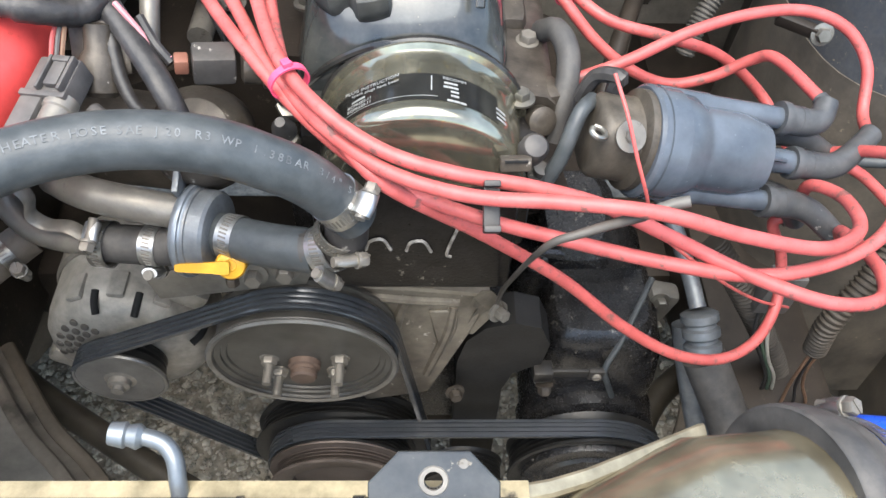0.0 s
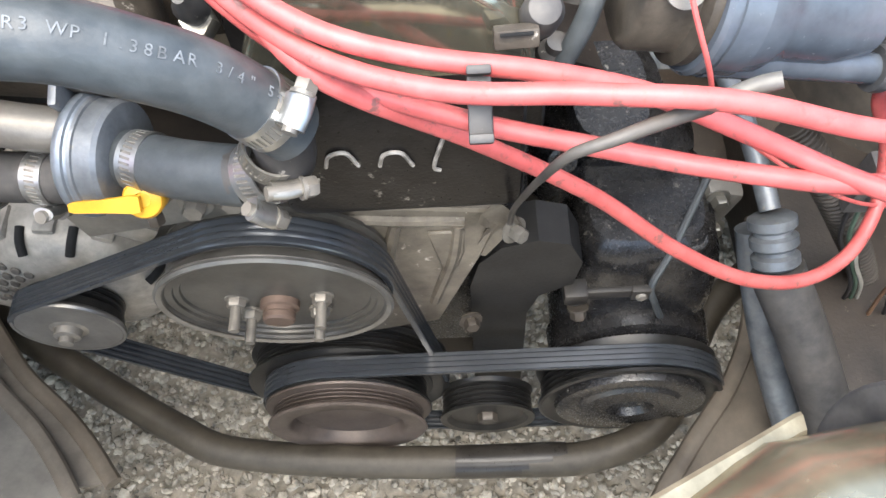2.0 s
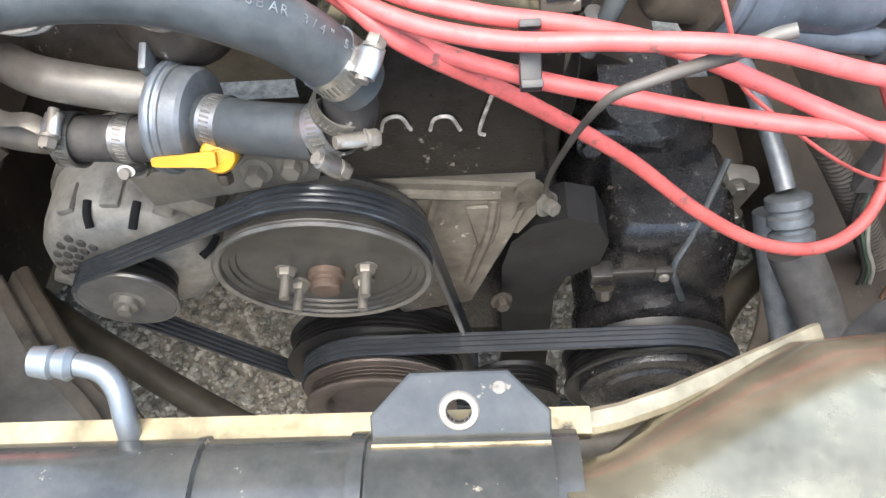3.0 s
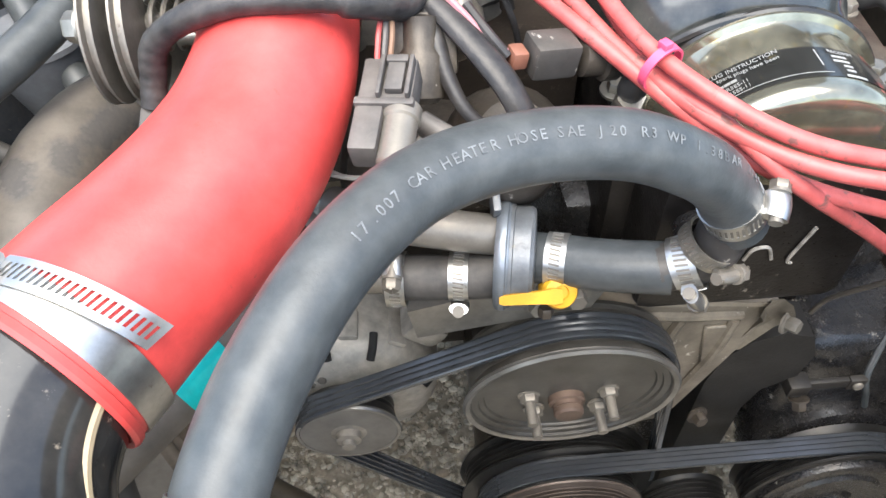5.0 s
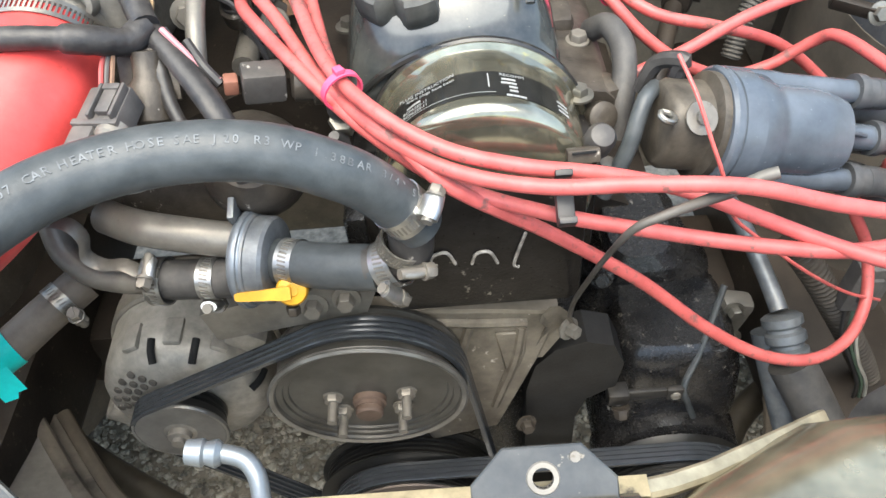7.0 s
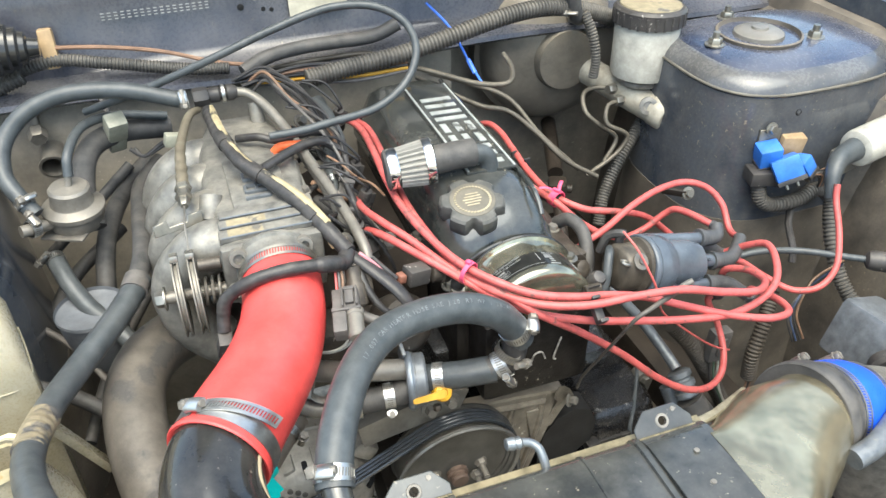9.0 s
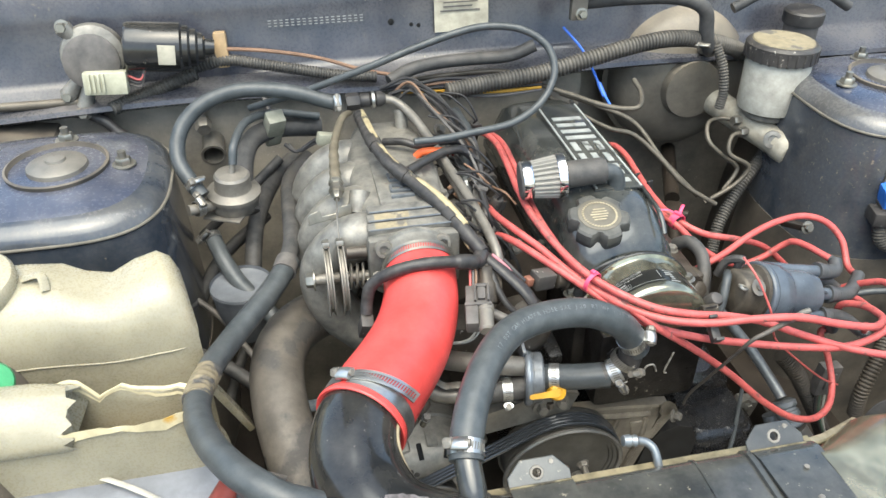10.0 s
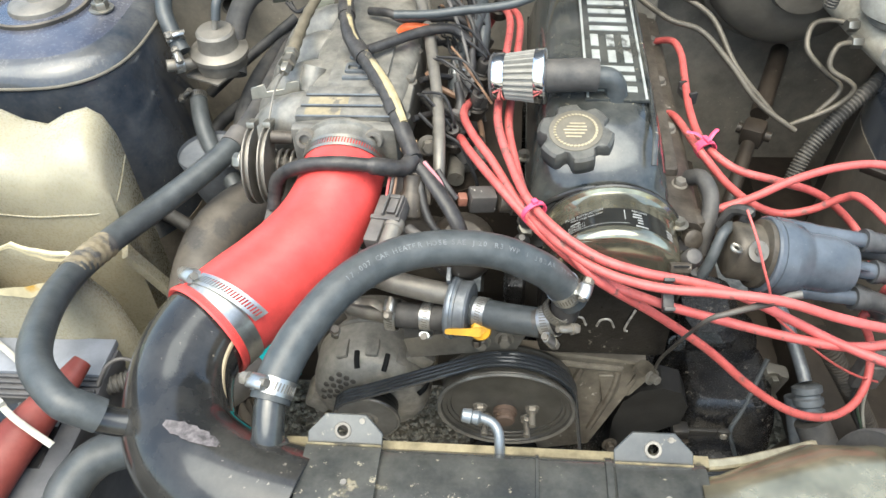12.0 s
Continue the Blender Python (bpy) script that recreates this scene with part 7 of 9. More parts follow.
part("boot", tube([(-0.467, 0.204, 0.680), (-0.475, 0.184, 0.676), (-0.486, 0.158, 0.672), (-0.497, 0.126, 0.669), (-0.504, 0.085, 0.666)], lambda u: 0.0085 + 0.011 * min(1, u * 1.6), 20, 24, squash=0.85), RED_COVER, tcv, smooth=60)
part("post_clamp", box((-0.50, 0.120, 0.66), (0.03, 0.016, 0.016), (0, 0, 30), 0.003), STEEL_DULL, tcv)
part("blue_ring", tube([(-0.495, 0.113, 0.67), (-0.488, 0.108, 0.672)], 0.005, 10, 4), CABLE_BLUE, tcv)
solo("white_strap", tube([(-0.523, 0.160, 0.690), (-0.506, 0.148, 0.694), (-0.488, 0.137, 0.690), (-0.457, 0.123, 0.68)], 0.0028, 8, squash=0.3), WHITE, "white nylon strap tail over the battery", "strap", "nylon straps")
solo("strap_lock", box((-0.5065, 0.1485, 0.6955), (0.008, 0.007, 0.006), (0, 0, -35), 0.001), WHITE, "white nylon strap lock over the red cable", "strap lock")
solo("white_strap", tube([(-0.606, 0.258, 0.66), (-0.573, 0.236, 0.668), (-0.535, 0.212, 0.665), (-0.50, 0.19, 0.65)], 0.0028, 8, squash=0.3), WHITE, "white nylon strap tail beside the jar", "strap", "nylon straps")
solo("battery_cable", tube([(-0.385, 0.150, 0.640), (-0.407, 0.145, 0.648), (-0.436, 0.130, 0.650), (-0.450, 0.102, 0.645), (-0.448, 0.07, 0.635), (-0.44, 0.03, 0.61)], 0.0165, 18), RUBBER, "thick black battery cable", "cable")
solo("loom_stub", corrugated([(-0.43, 0.22, 0.64), (-0.45, 0.21, 0.642), (-0.468, 0.203, 0.64)], 0.009, 0.004), LOOM, "short corrugated black conduit by the battery", "conduit", "conduits")
solo("thin_wire", tube([(-0.46, 0.196, 0.655), (-0.452, 0.21, 0.667), (-0.44, 0.217, 0.668), (-0.42, 0.218, 0.655)], 0.0018, 8), PLASTIC_GREY, "thin grey wire arch by the battery", "wire", "engine wires")

# pressure regulator canister and its hoses
fr = thing("regulator_canister", "dull round metal vacuum canister on a bracket", "vacuum canister", (-0.462, 0.632, 0.70))
FC = (-0.462, 0.632, 0.70)
part("body", rev([(0.012, 0.0), (0.028, 0.004), (0.031, 0.012), (0.031, 0.022), (0.0345, 0.024), (0.0345, 0.029), (0.031, 0.031), (0.024, 0.034), (0.0225, 0.038), (0.0225, 0.052), (0.020, 0.055), (0.002, 0.056)], FC, (0.05, -0.06, 1), 40), STEEL_DULL, fr)
part("nipple", tube([(-0.459, 0.629, 0.754), (-0.456, 0.632, 0.768)], 0.004, 10, 4), STEEL_DULL, fr)
part("inlet", tube([(-0.47, 0.628, 0.715), (-0.50, 0.606, 0.722), (-0.515, 0.598, 0.725)], 0.007, 12), STEEL_DULL, fr)
part("bracket", box((-0.475, 0.61, 0.703), (0.05, 0.02, 0.003), (0, 0, -25), 0.001), STEEL_DULL, fr)
clamp((-0.503, 0.604, 0.7235), (-0.8, -0.6, 0.1), 0.010, 0.010, (0.2, -0.4, 0.9), group="regulator clamps")
clamp((-0.506, 0.622, 0.747), (0.4, -0.6, -0.7), 0.0105, 0.010, (0.5, -0.6, 0.5), group="regulator clamps")
solo("regulator_hose", tube([(-0.320, 0.680, 0.815), (-0.379, 0.690, 0.832), (-0.439, 0.695, 0.836), (-0.485, 0.690, 0.824), (-0.515, 0.673, 0.800), (-0.522, 0.648, 0.772), (-0.508, 0.624, 0.749), (-0.497, 0.612, 0.735)], 0.0098, 16), RUBBER, "black braided rubber hose arching to the canister", "hose")
solo("canister_line", tube([(-0.456, 0.631, 0.765), (-0.452, 0.645, 0.785), (-0.435, 0.69, 0.795), (-0.40, 0.72, 0.79), (-0.34, 0.73, 0.775)], 0.0055, 12), RUBBER, "thin black vacuum hose from the canister", "hose", "vacuum hoses")
solo("thick_hose", tube([(-0.444, 0.62, 0.70), (-0.448, 0.66, 0.735), (-0.435, 0.70, 0.76), (-0.40, 0.725, 0.765), (-0.34, 0.74, 0.755)], 0.0135, 16), RUBBER_OLD, "dusty thick hose behind the canister", "hose", "left hoses")
solo("thick_hose", tube([(-0.452, 0.585, 0.60), (-0.447, 0.62, 0.64), (-0.437, 0.68, 0.66), (-0.41, 0.75, 0.675), (-0.38, 0.80, 0.68)], 0.0115, 16), RUBBER_OLD, "dusty thick hose rising to the firewall", "hose", "left hoses")
solo("lower_line", tube([(-0.495, 0.612, 0.676), (-0.482, 0.575, 0.662), (-0.464, 0.544, 0.644), (-0.441, 0.517, 0.630), (-0.42, 0.49, 0.615)], 0.0105, 16), RUBBER, "black rubber hose sloping below the canister", "hose", "left hoses")
clamp((-0.494, 0.608, 0.6745), (0.3, -0.85, -0.3), 0.011, 0.009, (-0.7, 0.0, 0.7), group="regulator clamps")
solo("filter_bowl", rev([(0.036, 0.0), (0.039, 0.002), (0.0385, 0.006), (0.034, -0.03), (0.025, -0.062), (0.02, -0.075), (0.002, -0.076)][::-1], (-0.462, 0.535, 0.645), (0, 0, 1), 36), mat("pale blue grey plastic", (0.10, 0.11, 0.125), 0.45, dust=0.4), "pale grey conical plastic bowl among the hoses", "plastic bowl")
solo("grey_line", tube([(-0.53, 0.585, 0.60), (-0.50, 0.557, 0.588), (-0.47, 0.51, 0.575), (-0.449, 0.471, 0.56), (-0.44, 0.42, 0.52)], 0.004, 10), PLASTIC_GREY, "thin grey plastic line", "hose")
for k, (a_, b_, c_) in enumerate((((-0.52, 0.70, 0.62), (-0.47, 0.71, 0.66), (-0.40, 0.76, 0.70)), ((-0.54, 0.60, 0.55), (-0.50, 0.66, 0.60), (-0.43, 0.74, 0.62)), ((-0.50, 0.48, 0.50), (-0.47, 0.56, 0.53), (-0.40, 0.66, 0.58)), ((-0.56, 0.52, 0.58), (-0.50, 0.50, 0.555), (-0.43, 0.44, 0.53)))):
    solo("dark_hose", tube([a_, b_, c_], 0.007 + 0.002 * (k % 2), 12), RUBBER_OLD, "dusty dark hose low beside the intake", "hose", "left hoses")
sp = thing("pipe_stub", "dull open pipe stub on the firewall", "pipe stub", (-0.495, 0.80, 0.70))
part("tube", rev([(0.0135, 0.0), (0.0155, 0.0), (0.0155, 0.03), (0.018, 0.034), (0.018, 0.038), (0.0145, 0.038), (0.0145, 0.03), (0.0135, 0.01)], (-0.494, 0.825, 0.708), (0, -1, -0.2), 24, closed=True), STEEL_DULL, sp)
vb = thing("vent_valve", "small plated vent valve on the firewall", "vent valve", (-0.503, 0.80, 0.74))
part("hex", hexnut((-0.503, 0.81, 0.745), (0.1, -1, -0.3), 0.012, 0.018), STEEL_DULL, vb)
part("tip", tube([(-0.503, 0.815, 0.75), (-0.502, 0.82, 0.778)], 0.005, 10, 4), STEEL_DULL, vb)

# wiper motor
ss = thing("steering_shaft", "dusty brown steering shaft with a universal joint", "steering shaft", (0.21, 0.70, 0.57))
part("upper_rod", tube([(0.262, 0.85, 0.60), (0.215, 0.725, 0.578)], 0.0125, 16, 5), SHADOWED, ss)
part("joint", merge(box((0.201, 0.69, 0.573), (0.03, 0.034, 0.03), (0, 0, -25), 0.008), tube([(0.182, 0.70, 0.575), (0.222, 0.682, 0.572)], 0.007, 12, 4)), SHADOWED, ss)
part("lower_rod", tube([(0.19, 0.665, 0.572), (0.165, 0.60, 0.56), (0.14, 0.53, 0.53)], 0.009, 14, 8), SHADOWED, ss)
wm = thing("wiper_motor", "black cylindrical wiper motor with dull alloy gearbox", "wiper motor", (-0.58, 0.81, 0.84))
part("drum", rev([(0.024, -0.002), (0.031, 0.0), (0.0330, 0.004), (0.0330, 0.070), (0.0295, 0.073), (0.0295, 0.080), (0.0255, 0.083), (0.0255, 0.090), (0.0205, 0.093), (0.0195, 0.099), (0.013, 0.102), (0.011, 0.114), (0.002, 0.115)], (-0.582, 0.803, 0.866), (1, 0.02, -0.10), 40), BLACK_PAINT, wm)
part("paper_patch", box((-0.528, 0.7708, 0.8615), (0.022, 0.0012, 0.026), (-2, 6, 1), 0.0002), PAPER, wm, "torn beige paper patch")
part("gearbox", rev([(0.030, 0.0), (0.040, 0.003), (0.043, 0.012), (0.040, 0.024), (0.030, 0.028), (0.002, 0.029)], (-0.627, 0.826, 0.85), (0.05, -1, 0.25), 28), ALLOY, wm)
part("gear_cover", rev([(0.036, 0.0), (0.036, 0.005), (0.028, 0.008), (0.002, 0.008)], (-0.628, 0.799, 0.85), (0.05, -1, 0.25), 24), PLASTIC_GREY, wm)
for p in ((-0.657, 0.815, 0.893), (-0.672, 0.81, 0.80), (-0.655, 0.80, 0.778)):
    part("mount_ear", tube([p, Vector(p) * 0.55 + Vector((-0.627, 0.815, 0.85)) * 0.45], lambda u: 0.012 - 0.003 * u, 12, 5), ALLOY, wm)
    part("ear_bolt", hexnut(p, (0, -1, 0.2), 0.007, 0.012, washer=0.01), ZINC, wm)
cw = part("plug", box((-0.613, 0.783, 0.826), (0.055, 0.022, 0.03), (-10, 3, 0), 0.003), mat("ivory connector", (0.36, 0.35, 0.26), 0.45, dust=0.3), wm, "ivory plastic plug")
for k in range(4):
    part("plug_rib", box((-0.632 + 0.006 * k, 0.771, 0.83), (0.003, 0.004, 0.024), (-10, 3, 0), 0.0006), MATS["ivory connector"], cw)
for k in range(3):
    part("plug_wire", tube([(-0.585, 0.785, 0.832 - 0.006 * k), (-0.568, 0.78, 0.828 - 0.004 * k), (-0.562, 0.788, 0.845 + 0.006 * k), (-0.578, 0.79, 0.862)], 0.0017, 6), (RED_WIRE, WIRE_DARK, PLASTIC_GREY)[k], wm)
solo("motor_loom", corrugated([(-0.616, 0.788, 0.785), (-0.588, 0.806, 0.79), (-0.549, 0.815, 0.80), (-0.50, 0.82, 0.815)], 0.010, 0.0045), LOOM, "dusty corrugated conduit below the wiper motor", "conduit", "conduits")
solo("side_harness", tube([(-0.69, 0.82, 0.775), (-0.655, 0.81, 0.772), (-0.631, 0.80, 0.763), (-0.611, 0.79, 0.745), (-0.576, 0.776, 0.728)], 0.008, 12), TAPE, "black taped harness beside the strut tower", "harness", "harnesses")
solo("side_bar", tube([(-0.80, 0.79, 0.80), (-0.72, 0.80, 0.795), (-0.64, 0.81, 0.79)], 0.006, 10), BRAKE_PIPE, "dusty brake line along the cowl", "pipe", "brake lines")

# cowl details: stamped marks become bars
b = bmesh.new()
rng = random.Random(2)
for k in range(17):
    x = -0.392 + 0.0082 * k
    for q in range(3):
        box((x, 0.8535, 0.8625 + 0.004 * q), (0.0045, 0.0008, 0.0013), (-8, 0, 0), 0, b)
tagged(mesh_object("stamped_bars", b, PRINT_GREY), "row of small stamped marks in the cowl panel", "stamping", kind="stuff")
for x, z, r in ((-0.217, 0.856, 0.0045), (-0.187, 0.85, 0.003), (-0.176, 0.848, 0.003)):
    solo("panel_hole", rev([(r, 0), (r, 0.0015), (r * 0.8, 0.002), (0.0005, 0.002)], (x, 0.8585, z), (0, -1, 0.1), 14), mat("dark opening", (0.006, 0.006, 0.006)), "small dark round hole in the cowl panel", "hole", "cowl holes")
st = thing("data_label", "dusty cream paper data label on the cowl", "label", (-0.112, 0.855, 0.865))
part("sheet", box((-0.112, 0.8525, 0.868), (0.082, 0.001, 0.060), (-8, 0, 0), 0), PAPER, st)
b = bmesh.new()
for k in range(7):
    box((-0.118 + 0.004 * (k % 2), 0.851 + 0.001 * (k - 3) * 0.8, 0.888 - 0.0065 * k), (0.06 - 0.008 * (k % 3), 0.0008, 0.002), (-8, 0, 0), 0, b)
part("print_bars", b, PLASTIC_GREY, st)
bp = thing("cowl_box", "grey steel cover plate below the cowl edge", "cover plate", (0.0, 0.80, 0.91))
part("plate", box((0.02, 0.79, 0.912), (0.20, 0.055, 0.012), (-12, 0, -2), 0.005), BODY_DIRTY, bp)
part("bracket", box((0.045, 0.785, 0.885), (0.025, 0.012, 0.04), (0, 0, 0), 0.003), STEEL_DULL, bp)
part("bracket_bolt", hexnut((0.048, 0.778, 0.875), (0, -1, 0.2), 0.006, 0.008, washer=0.009), ZINC, bp)
tan = thing("loom_clip", "tan plastic harness clip on the cowl ledge", "clip", (-0.462, 0.83, 0.84), "loom clips")
part("band", box((-0.462, 0.832, 0.842), (0.018, 0.016, 0.05), (-10, 0, 0), 0.004), TAN, tan)
solo("ledge_loom", corrugated([(-0.52, 0.83, 0.815), (-0.458, 0.825, 0.828), (-0.404, 0.818, 0.82), (-0.349, 0.81, 0.81), (-0.301, 0.80, 0.803), (-0.25, 0.79, 0.80)], 0.0085, 0.0042), LOOM, "dusty corrugated conduit along the cowl ledge", "conduit", "conduits")
solo("ledge_wire", tube([(-0.47, 0.828, 0.845), (-0.402, 0.825, 0.838), (-0.331, 0.815, 0.826), (-0.267, 0.80, 0.808), (-0.22, 0.79, 0.80)], 0.0028, 8), WIRE_BROWN, "brown wire along the cowl ledge", "wire", "engine wires")
solo("cowl_hose", tube([(-0.235, 0.77, 0.80), (-0.20, 0.785, 0.81), (-0.15, 0.795, 0.813), (-0.10, 0.797, 0.813), (-0.05, 0.795, 0.815), (-0.015, 0.79, 0.83)], 0.0095, 14), RUBBER_OLD, "dusty black hose under the cowl ledge", "hose")
solo("brake_line", tube([(-0.22, 0.80, 0.785), (-0.15, 0.80, 0.79), (-0.06, 0.80, 0.789), (-0.036, 0.766, 0.788), (0.017, 0.707, 0.784), (0.058, 0.667, 0.78), (0.091, 0.648, 0.784), (0.109, 0.679, 0.79), (0.108, 0.706, 0.80)], 0.0036, 10), BRAKE_PIPE, "thin dusty steel brake line across the firewall", "pipe", "brake lines")
solo("brake_line", tube([(0.0, 0.76, 0.76), (0.064, 0.685, 0.74), (0.105, 0.675, 0.728), (0.139, 0.651, 0.70), (0.175, 0.628, 0.662), (0.22, 0.61, 0.635)], 0.0036, 10), BRAKE_PIPE, "thin dusty steel brake line beside the valve cover", "pipe", "brake lines")
solo("brake_line", tube([(0.018, 0.758, 0.765), (0.068, 0.732, 0.752), (0.12, 0.708, 0.73), (0.15, 0.66, 0.69), (0.20, 0.63, 0.64)], 0.0036, 10), BRAKE_PIPE, "thin dusty steel brake line beside the valve cover", "pipe", "brake lines")
solo("blue_joint_wire", merge(tube([(0.03, 0.80, 0.85), (0.055, 0.77, 0.82), (0.07, 0.73, 0.78), (0.075, 0.70, 0.765)], 0.0018, 8), tube([(0.068, 0.735, 0.786), (0.072, 0.718, 0.772)], 0.0034, 8, 4)), CABLE_BLUE, "thin wire with a blue crimp joint", "wire", "engine wires")

# ---- right side: brakes, relays, coil ----
bb = thing("brake_booster", "dusty black round brake booster on the firewall", "brake booster", (0.25, 0.86, 0.73))
part("shell", rev([(0.118, -0.03), (0.121, 0.0), (0.124, 0.004), (0.124, 0.010), (0.117, 0.014), (0.113, 0.035), (0.10, 0.055), (0.07, 0.066), (0.05, 0.072), (0.046, 0.085), (0.03, 0.088), (0.002, 0.088)], (0.252, 0.87, 0.735), (0, -1, 0.03), 56), mat("dusty black booster", (0.1, 0.09, 0.076), 0.4, dust=1.2, bump=0.15, scale=14, dustcol=(0.27, 0.225, 0.165), patchy=3.4), bb)
part("check_valve", tube([(0.262, 0.80, 0.80), (0.262, 0.775, 0.805), (0.255, 0.765, 0.82)], 0.009, 12), STEEL_DULL, bb)
PALE_CAST = mat("pale dusty casting", (0.34, 0.31, 0.25), 0.5, 0.2, dust=0.5, bump=0.5, scale=60, fleck=0.15, fleckcol=(0.15, 0.12, 0.09), dustcol=(0.42, 0.37, 0.28))
mcy = thing("master_cylinder", "dull alloy brake master cylinder with pipe unions", "master cylinder", (0.32, 0.70, 0.70))
part("body", tube([(0.29, 0.80, 0.715), (0.315, 0.72, 0.705), (0.34, 0.655, 0.695)], 0.0215, 22), PALE_CAST, mcy)
part("end_cap", rev([(0.0225, 0.0), (0.024, 0.003), (0.024, 0.024), (0.021, 0.028), (0.002, 0.028)], (0.337, 0.665, 0.697), (0.35, -0.9, -0.15), 26), PALE_CAST, mcy)
part("side_boss", rev([(0.013, 0.0), (0.013, 0.012), (0.007, 0.013), (0.006, 0.010), (0.001, 0.010)], (0.325, 0.662, 0.705), (-0.5, -0.75, 0.3), 20), ALLOY, mcy)
part("neck_flange", rev([(0.03, 0.0), (0.033, 0.003), (0.033, 0.008), (0.026, 0.012)], (0.332, 0.705, 0.722), (0.05, 0.05, 1), 28), ALLOY, mcy)
for p in ((0.288, 0.70, 0.722), (0.29, 0.68, 0.712)):
    part("union_nut", hexnut(p, (-0.9, -0.2, 0.1), 0.008, 0.014), ZINC, mcy)
rv = thing("fluid_reservoir", "cloudy white brake fluid reservoir with black cap", "reservoir", (0.333, 0.705, 0.735))
RC = (0.333, 0.706, 0.733)
part("body", rev([(0.028, 0.0), (0.044, 0.004), (0.046, 0.012), (0.047, 0.075), (0.044, 0.082)], RC, (0.03, 0.03, 1), 40), WHITE, rv)
part("cap", rev([(0.046, 0.080), (0.051, 0.082), (0.0515, 0.102), (0.048, 0.106), (0.044, 0.1065)], RC, (0.03, 0.03, 1), 48), PLASTIC, rv, "black ribbed screw cap")
part("cap_top", rev([(0.044, 0.1062), (0.043, 0.1085), (0.002, 0.109)], RC, (0.03, 0.03, 1), 40), STRAW, rv, "dusty cream cap label with worn raised marks")
for k in range(26):
    a = 2 * math.pi * k / 26
    part("cap_rib", box((RC[0] + 0.003 + 0.0512 * math.cos(a), RC[1] + 0.003 + 0.0512 * math.sin(a), RC[2] + 0.092), (0.0025, 0.004, 0.018), (0, 0, math.degrees(a)), 0.0006), PLASTIC, rv)
r2 = thing("clutch_reservoir", "small grey clutch fluid reservoir with black cap", "reservoir", (0.44, 0.79, 0.80))
part("body", rev([(0.02, 0.0), (0.026, 0.003), (0.026, 0.05)], (0.425, 0.80, 0.78), (0, 0, 1), 28), PLASTIC_GREY, r2)
part("cap", rev([(0.030, 0.05), (0.031, 0.053), (0.031, 0.068), (0.028, 0.071), (0.002, 0.071)], (0.425, 0.80, 0.78), (0, 0, 1), 28), PLASTIC, r2)
solo("union_pipe", tube([(0.285, 0.70, 0.722), (0.262, 0.712, 0.722), (0.240, 0.706, 0.718), (0.234, 0.684, 0.70), (0.254, 0.670, 0.68), (0.277, 0.662, 0.66), (0.255, 0.652, 0.63)], 0.0034, 10), BRAKE_PIPE, "bent steel brake pipe from the master cylinder", "pipe", "brake lines")
solo("union_pipe", tube([(0.285, 0.678, 0.712), (0.262, 0.671, 0.711), (0.256, 0.658, 0.69), (0.286, 0.648, 0.67), (0.27, 0.645, 0.645), (0.22, 0.64, 0.62)], 0.0034, 10), BRAKE_PIPE, "bent steel brake pipe from the master cylinder", "pipe", "brake lines")
solo("main_loom", corrugated([(-0.16, 0.73, 0.795), (-0.10, 0.735, 0.80), (-0.03, 0.735, 0.808), (0.04, 0.735, 0.822), (0.11, 0.735, 0.838), (0.17, 0.735, 0.845), (0.23, 0.745, 0.835), (0.29, 0.765, 0.812), (0.33, 0.79, 0.79)], 0.0125, 0.005), LOOM, "thick dusty corrugated main loom across the firewall", "conduit", "conduits")
solo("drop_loom", corrugated([(0.245, 0.735, 0.83), (0.255, 0.722, 0.80), (0.258, 0.712, 0.765), (0.255, 0.71, 0.74)], 0.0075, 0.004), LOOM, "thin corrugated conduit dropping from the main loom", "conduit", "conduits")
solo("wall_loom", corrugated([(0.345, 0.70, 0.66), (0.29, 0.665, 0.62), (0.254, 0.64, 0.58), (0.238, 0.62, 0.54)], 0.010, 0.0045), LOOM, "corrugated conduit running down beside the engine", "conduit", "conduits")
solo("booster_hose", tube([(0.06, 0.80, 0.885), (0.12, 0.775, 0.895), (0.18, 0.745, 0.90), (0.215, 0.735, 0.885), (0.225, 0.735, 0.85), (0.235, 0.74, 0.825), (0.255, 0.762, 0.815)], 0.0105, 14), RUBBER_OLD, "dusty black vacuum hose to the brake booster", "hose")
clamp((0.229, 0.7375, 0.838), (0.2, 0.1, -1), 0.011, 0.009, (-0.6, -0.7, 0.1), material=ZINC, group="booster clamps")
solo("far_hose", tube([(0.30, 0.80, 0.86), (0.36, 0.80, 0.885), (0.44, 0.80, 0.88), (0.50, 0.80, 0.85)], 0.008, 12), RUBBER_OLD, "black hose behind the brake reservoir", "hose")

rl = thing("relay_bracket", "plated relay bracket on the strut tower wall", "relay bracket", (0.40, 0.49, 0.68))
part("plate", box((0.402, 0.495, 0.69), (0.03, 0.004, 0.085), (0, 0, -10), 0.001), ZINC, rl)
part("bolt", hexnut((0.400, 0.491, 0.735), (0, -1, 0.2), 0.0065, 0.006, washer=0.009), ZINC, rl)


def relay(c, rot, material, label, size=(0.03, 0.026, 0.028)):
    t = thing("relay", label, "relay", c, "relays")
    m = pose(*c, *rot)
    part("case", box((0, 0, 0), size, bevel=0.003, m=m), material, t)
    part("base", box((0, 0, 0), (size[0] * 1.05, size[1] * 1.05, 0.006), bevel=0.001, m=m @ pose(0, 0, -size[2] * 0.55)), PLASTIC, t)
    for k in (-1, 1):
        part("terminal", box((0, 0, 0), (0.003, 0.006, 0.012), bevel=0.0005, m=m @ pose(0.007 * k, 0, -size[2] * 0.75)), ZINC, t)
    return t


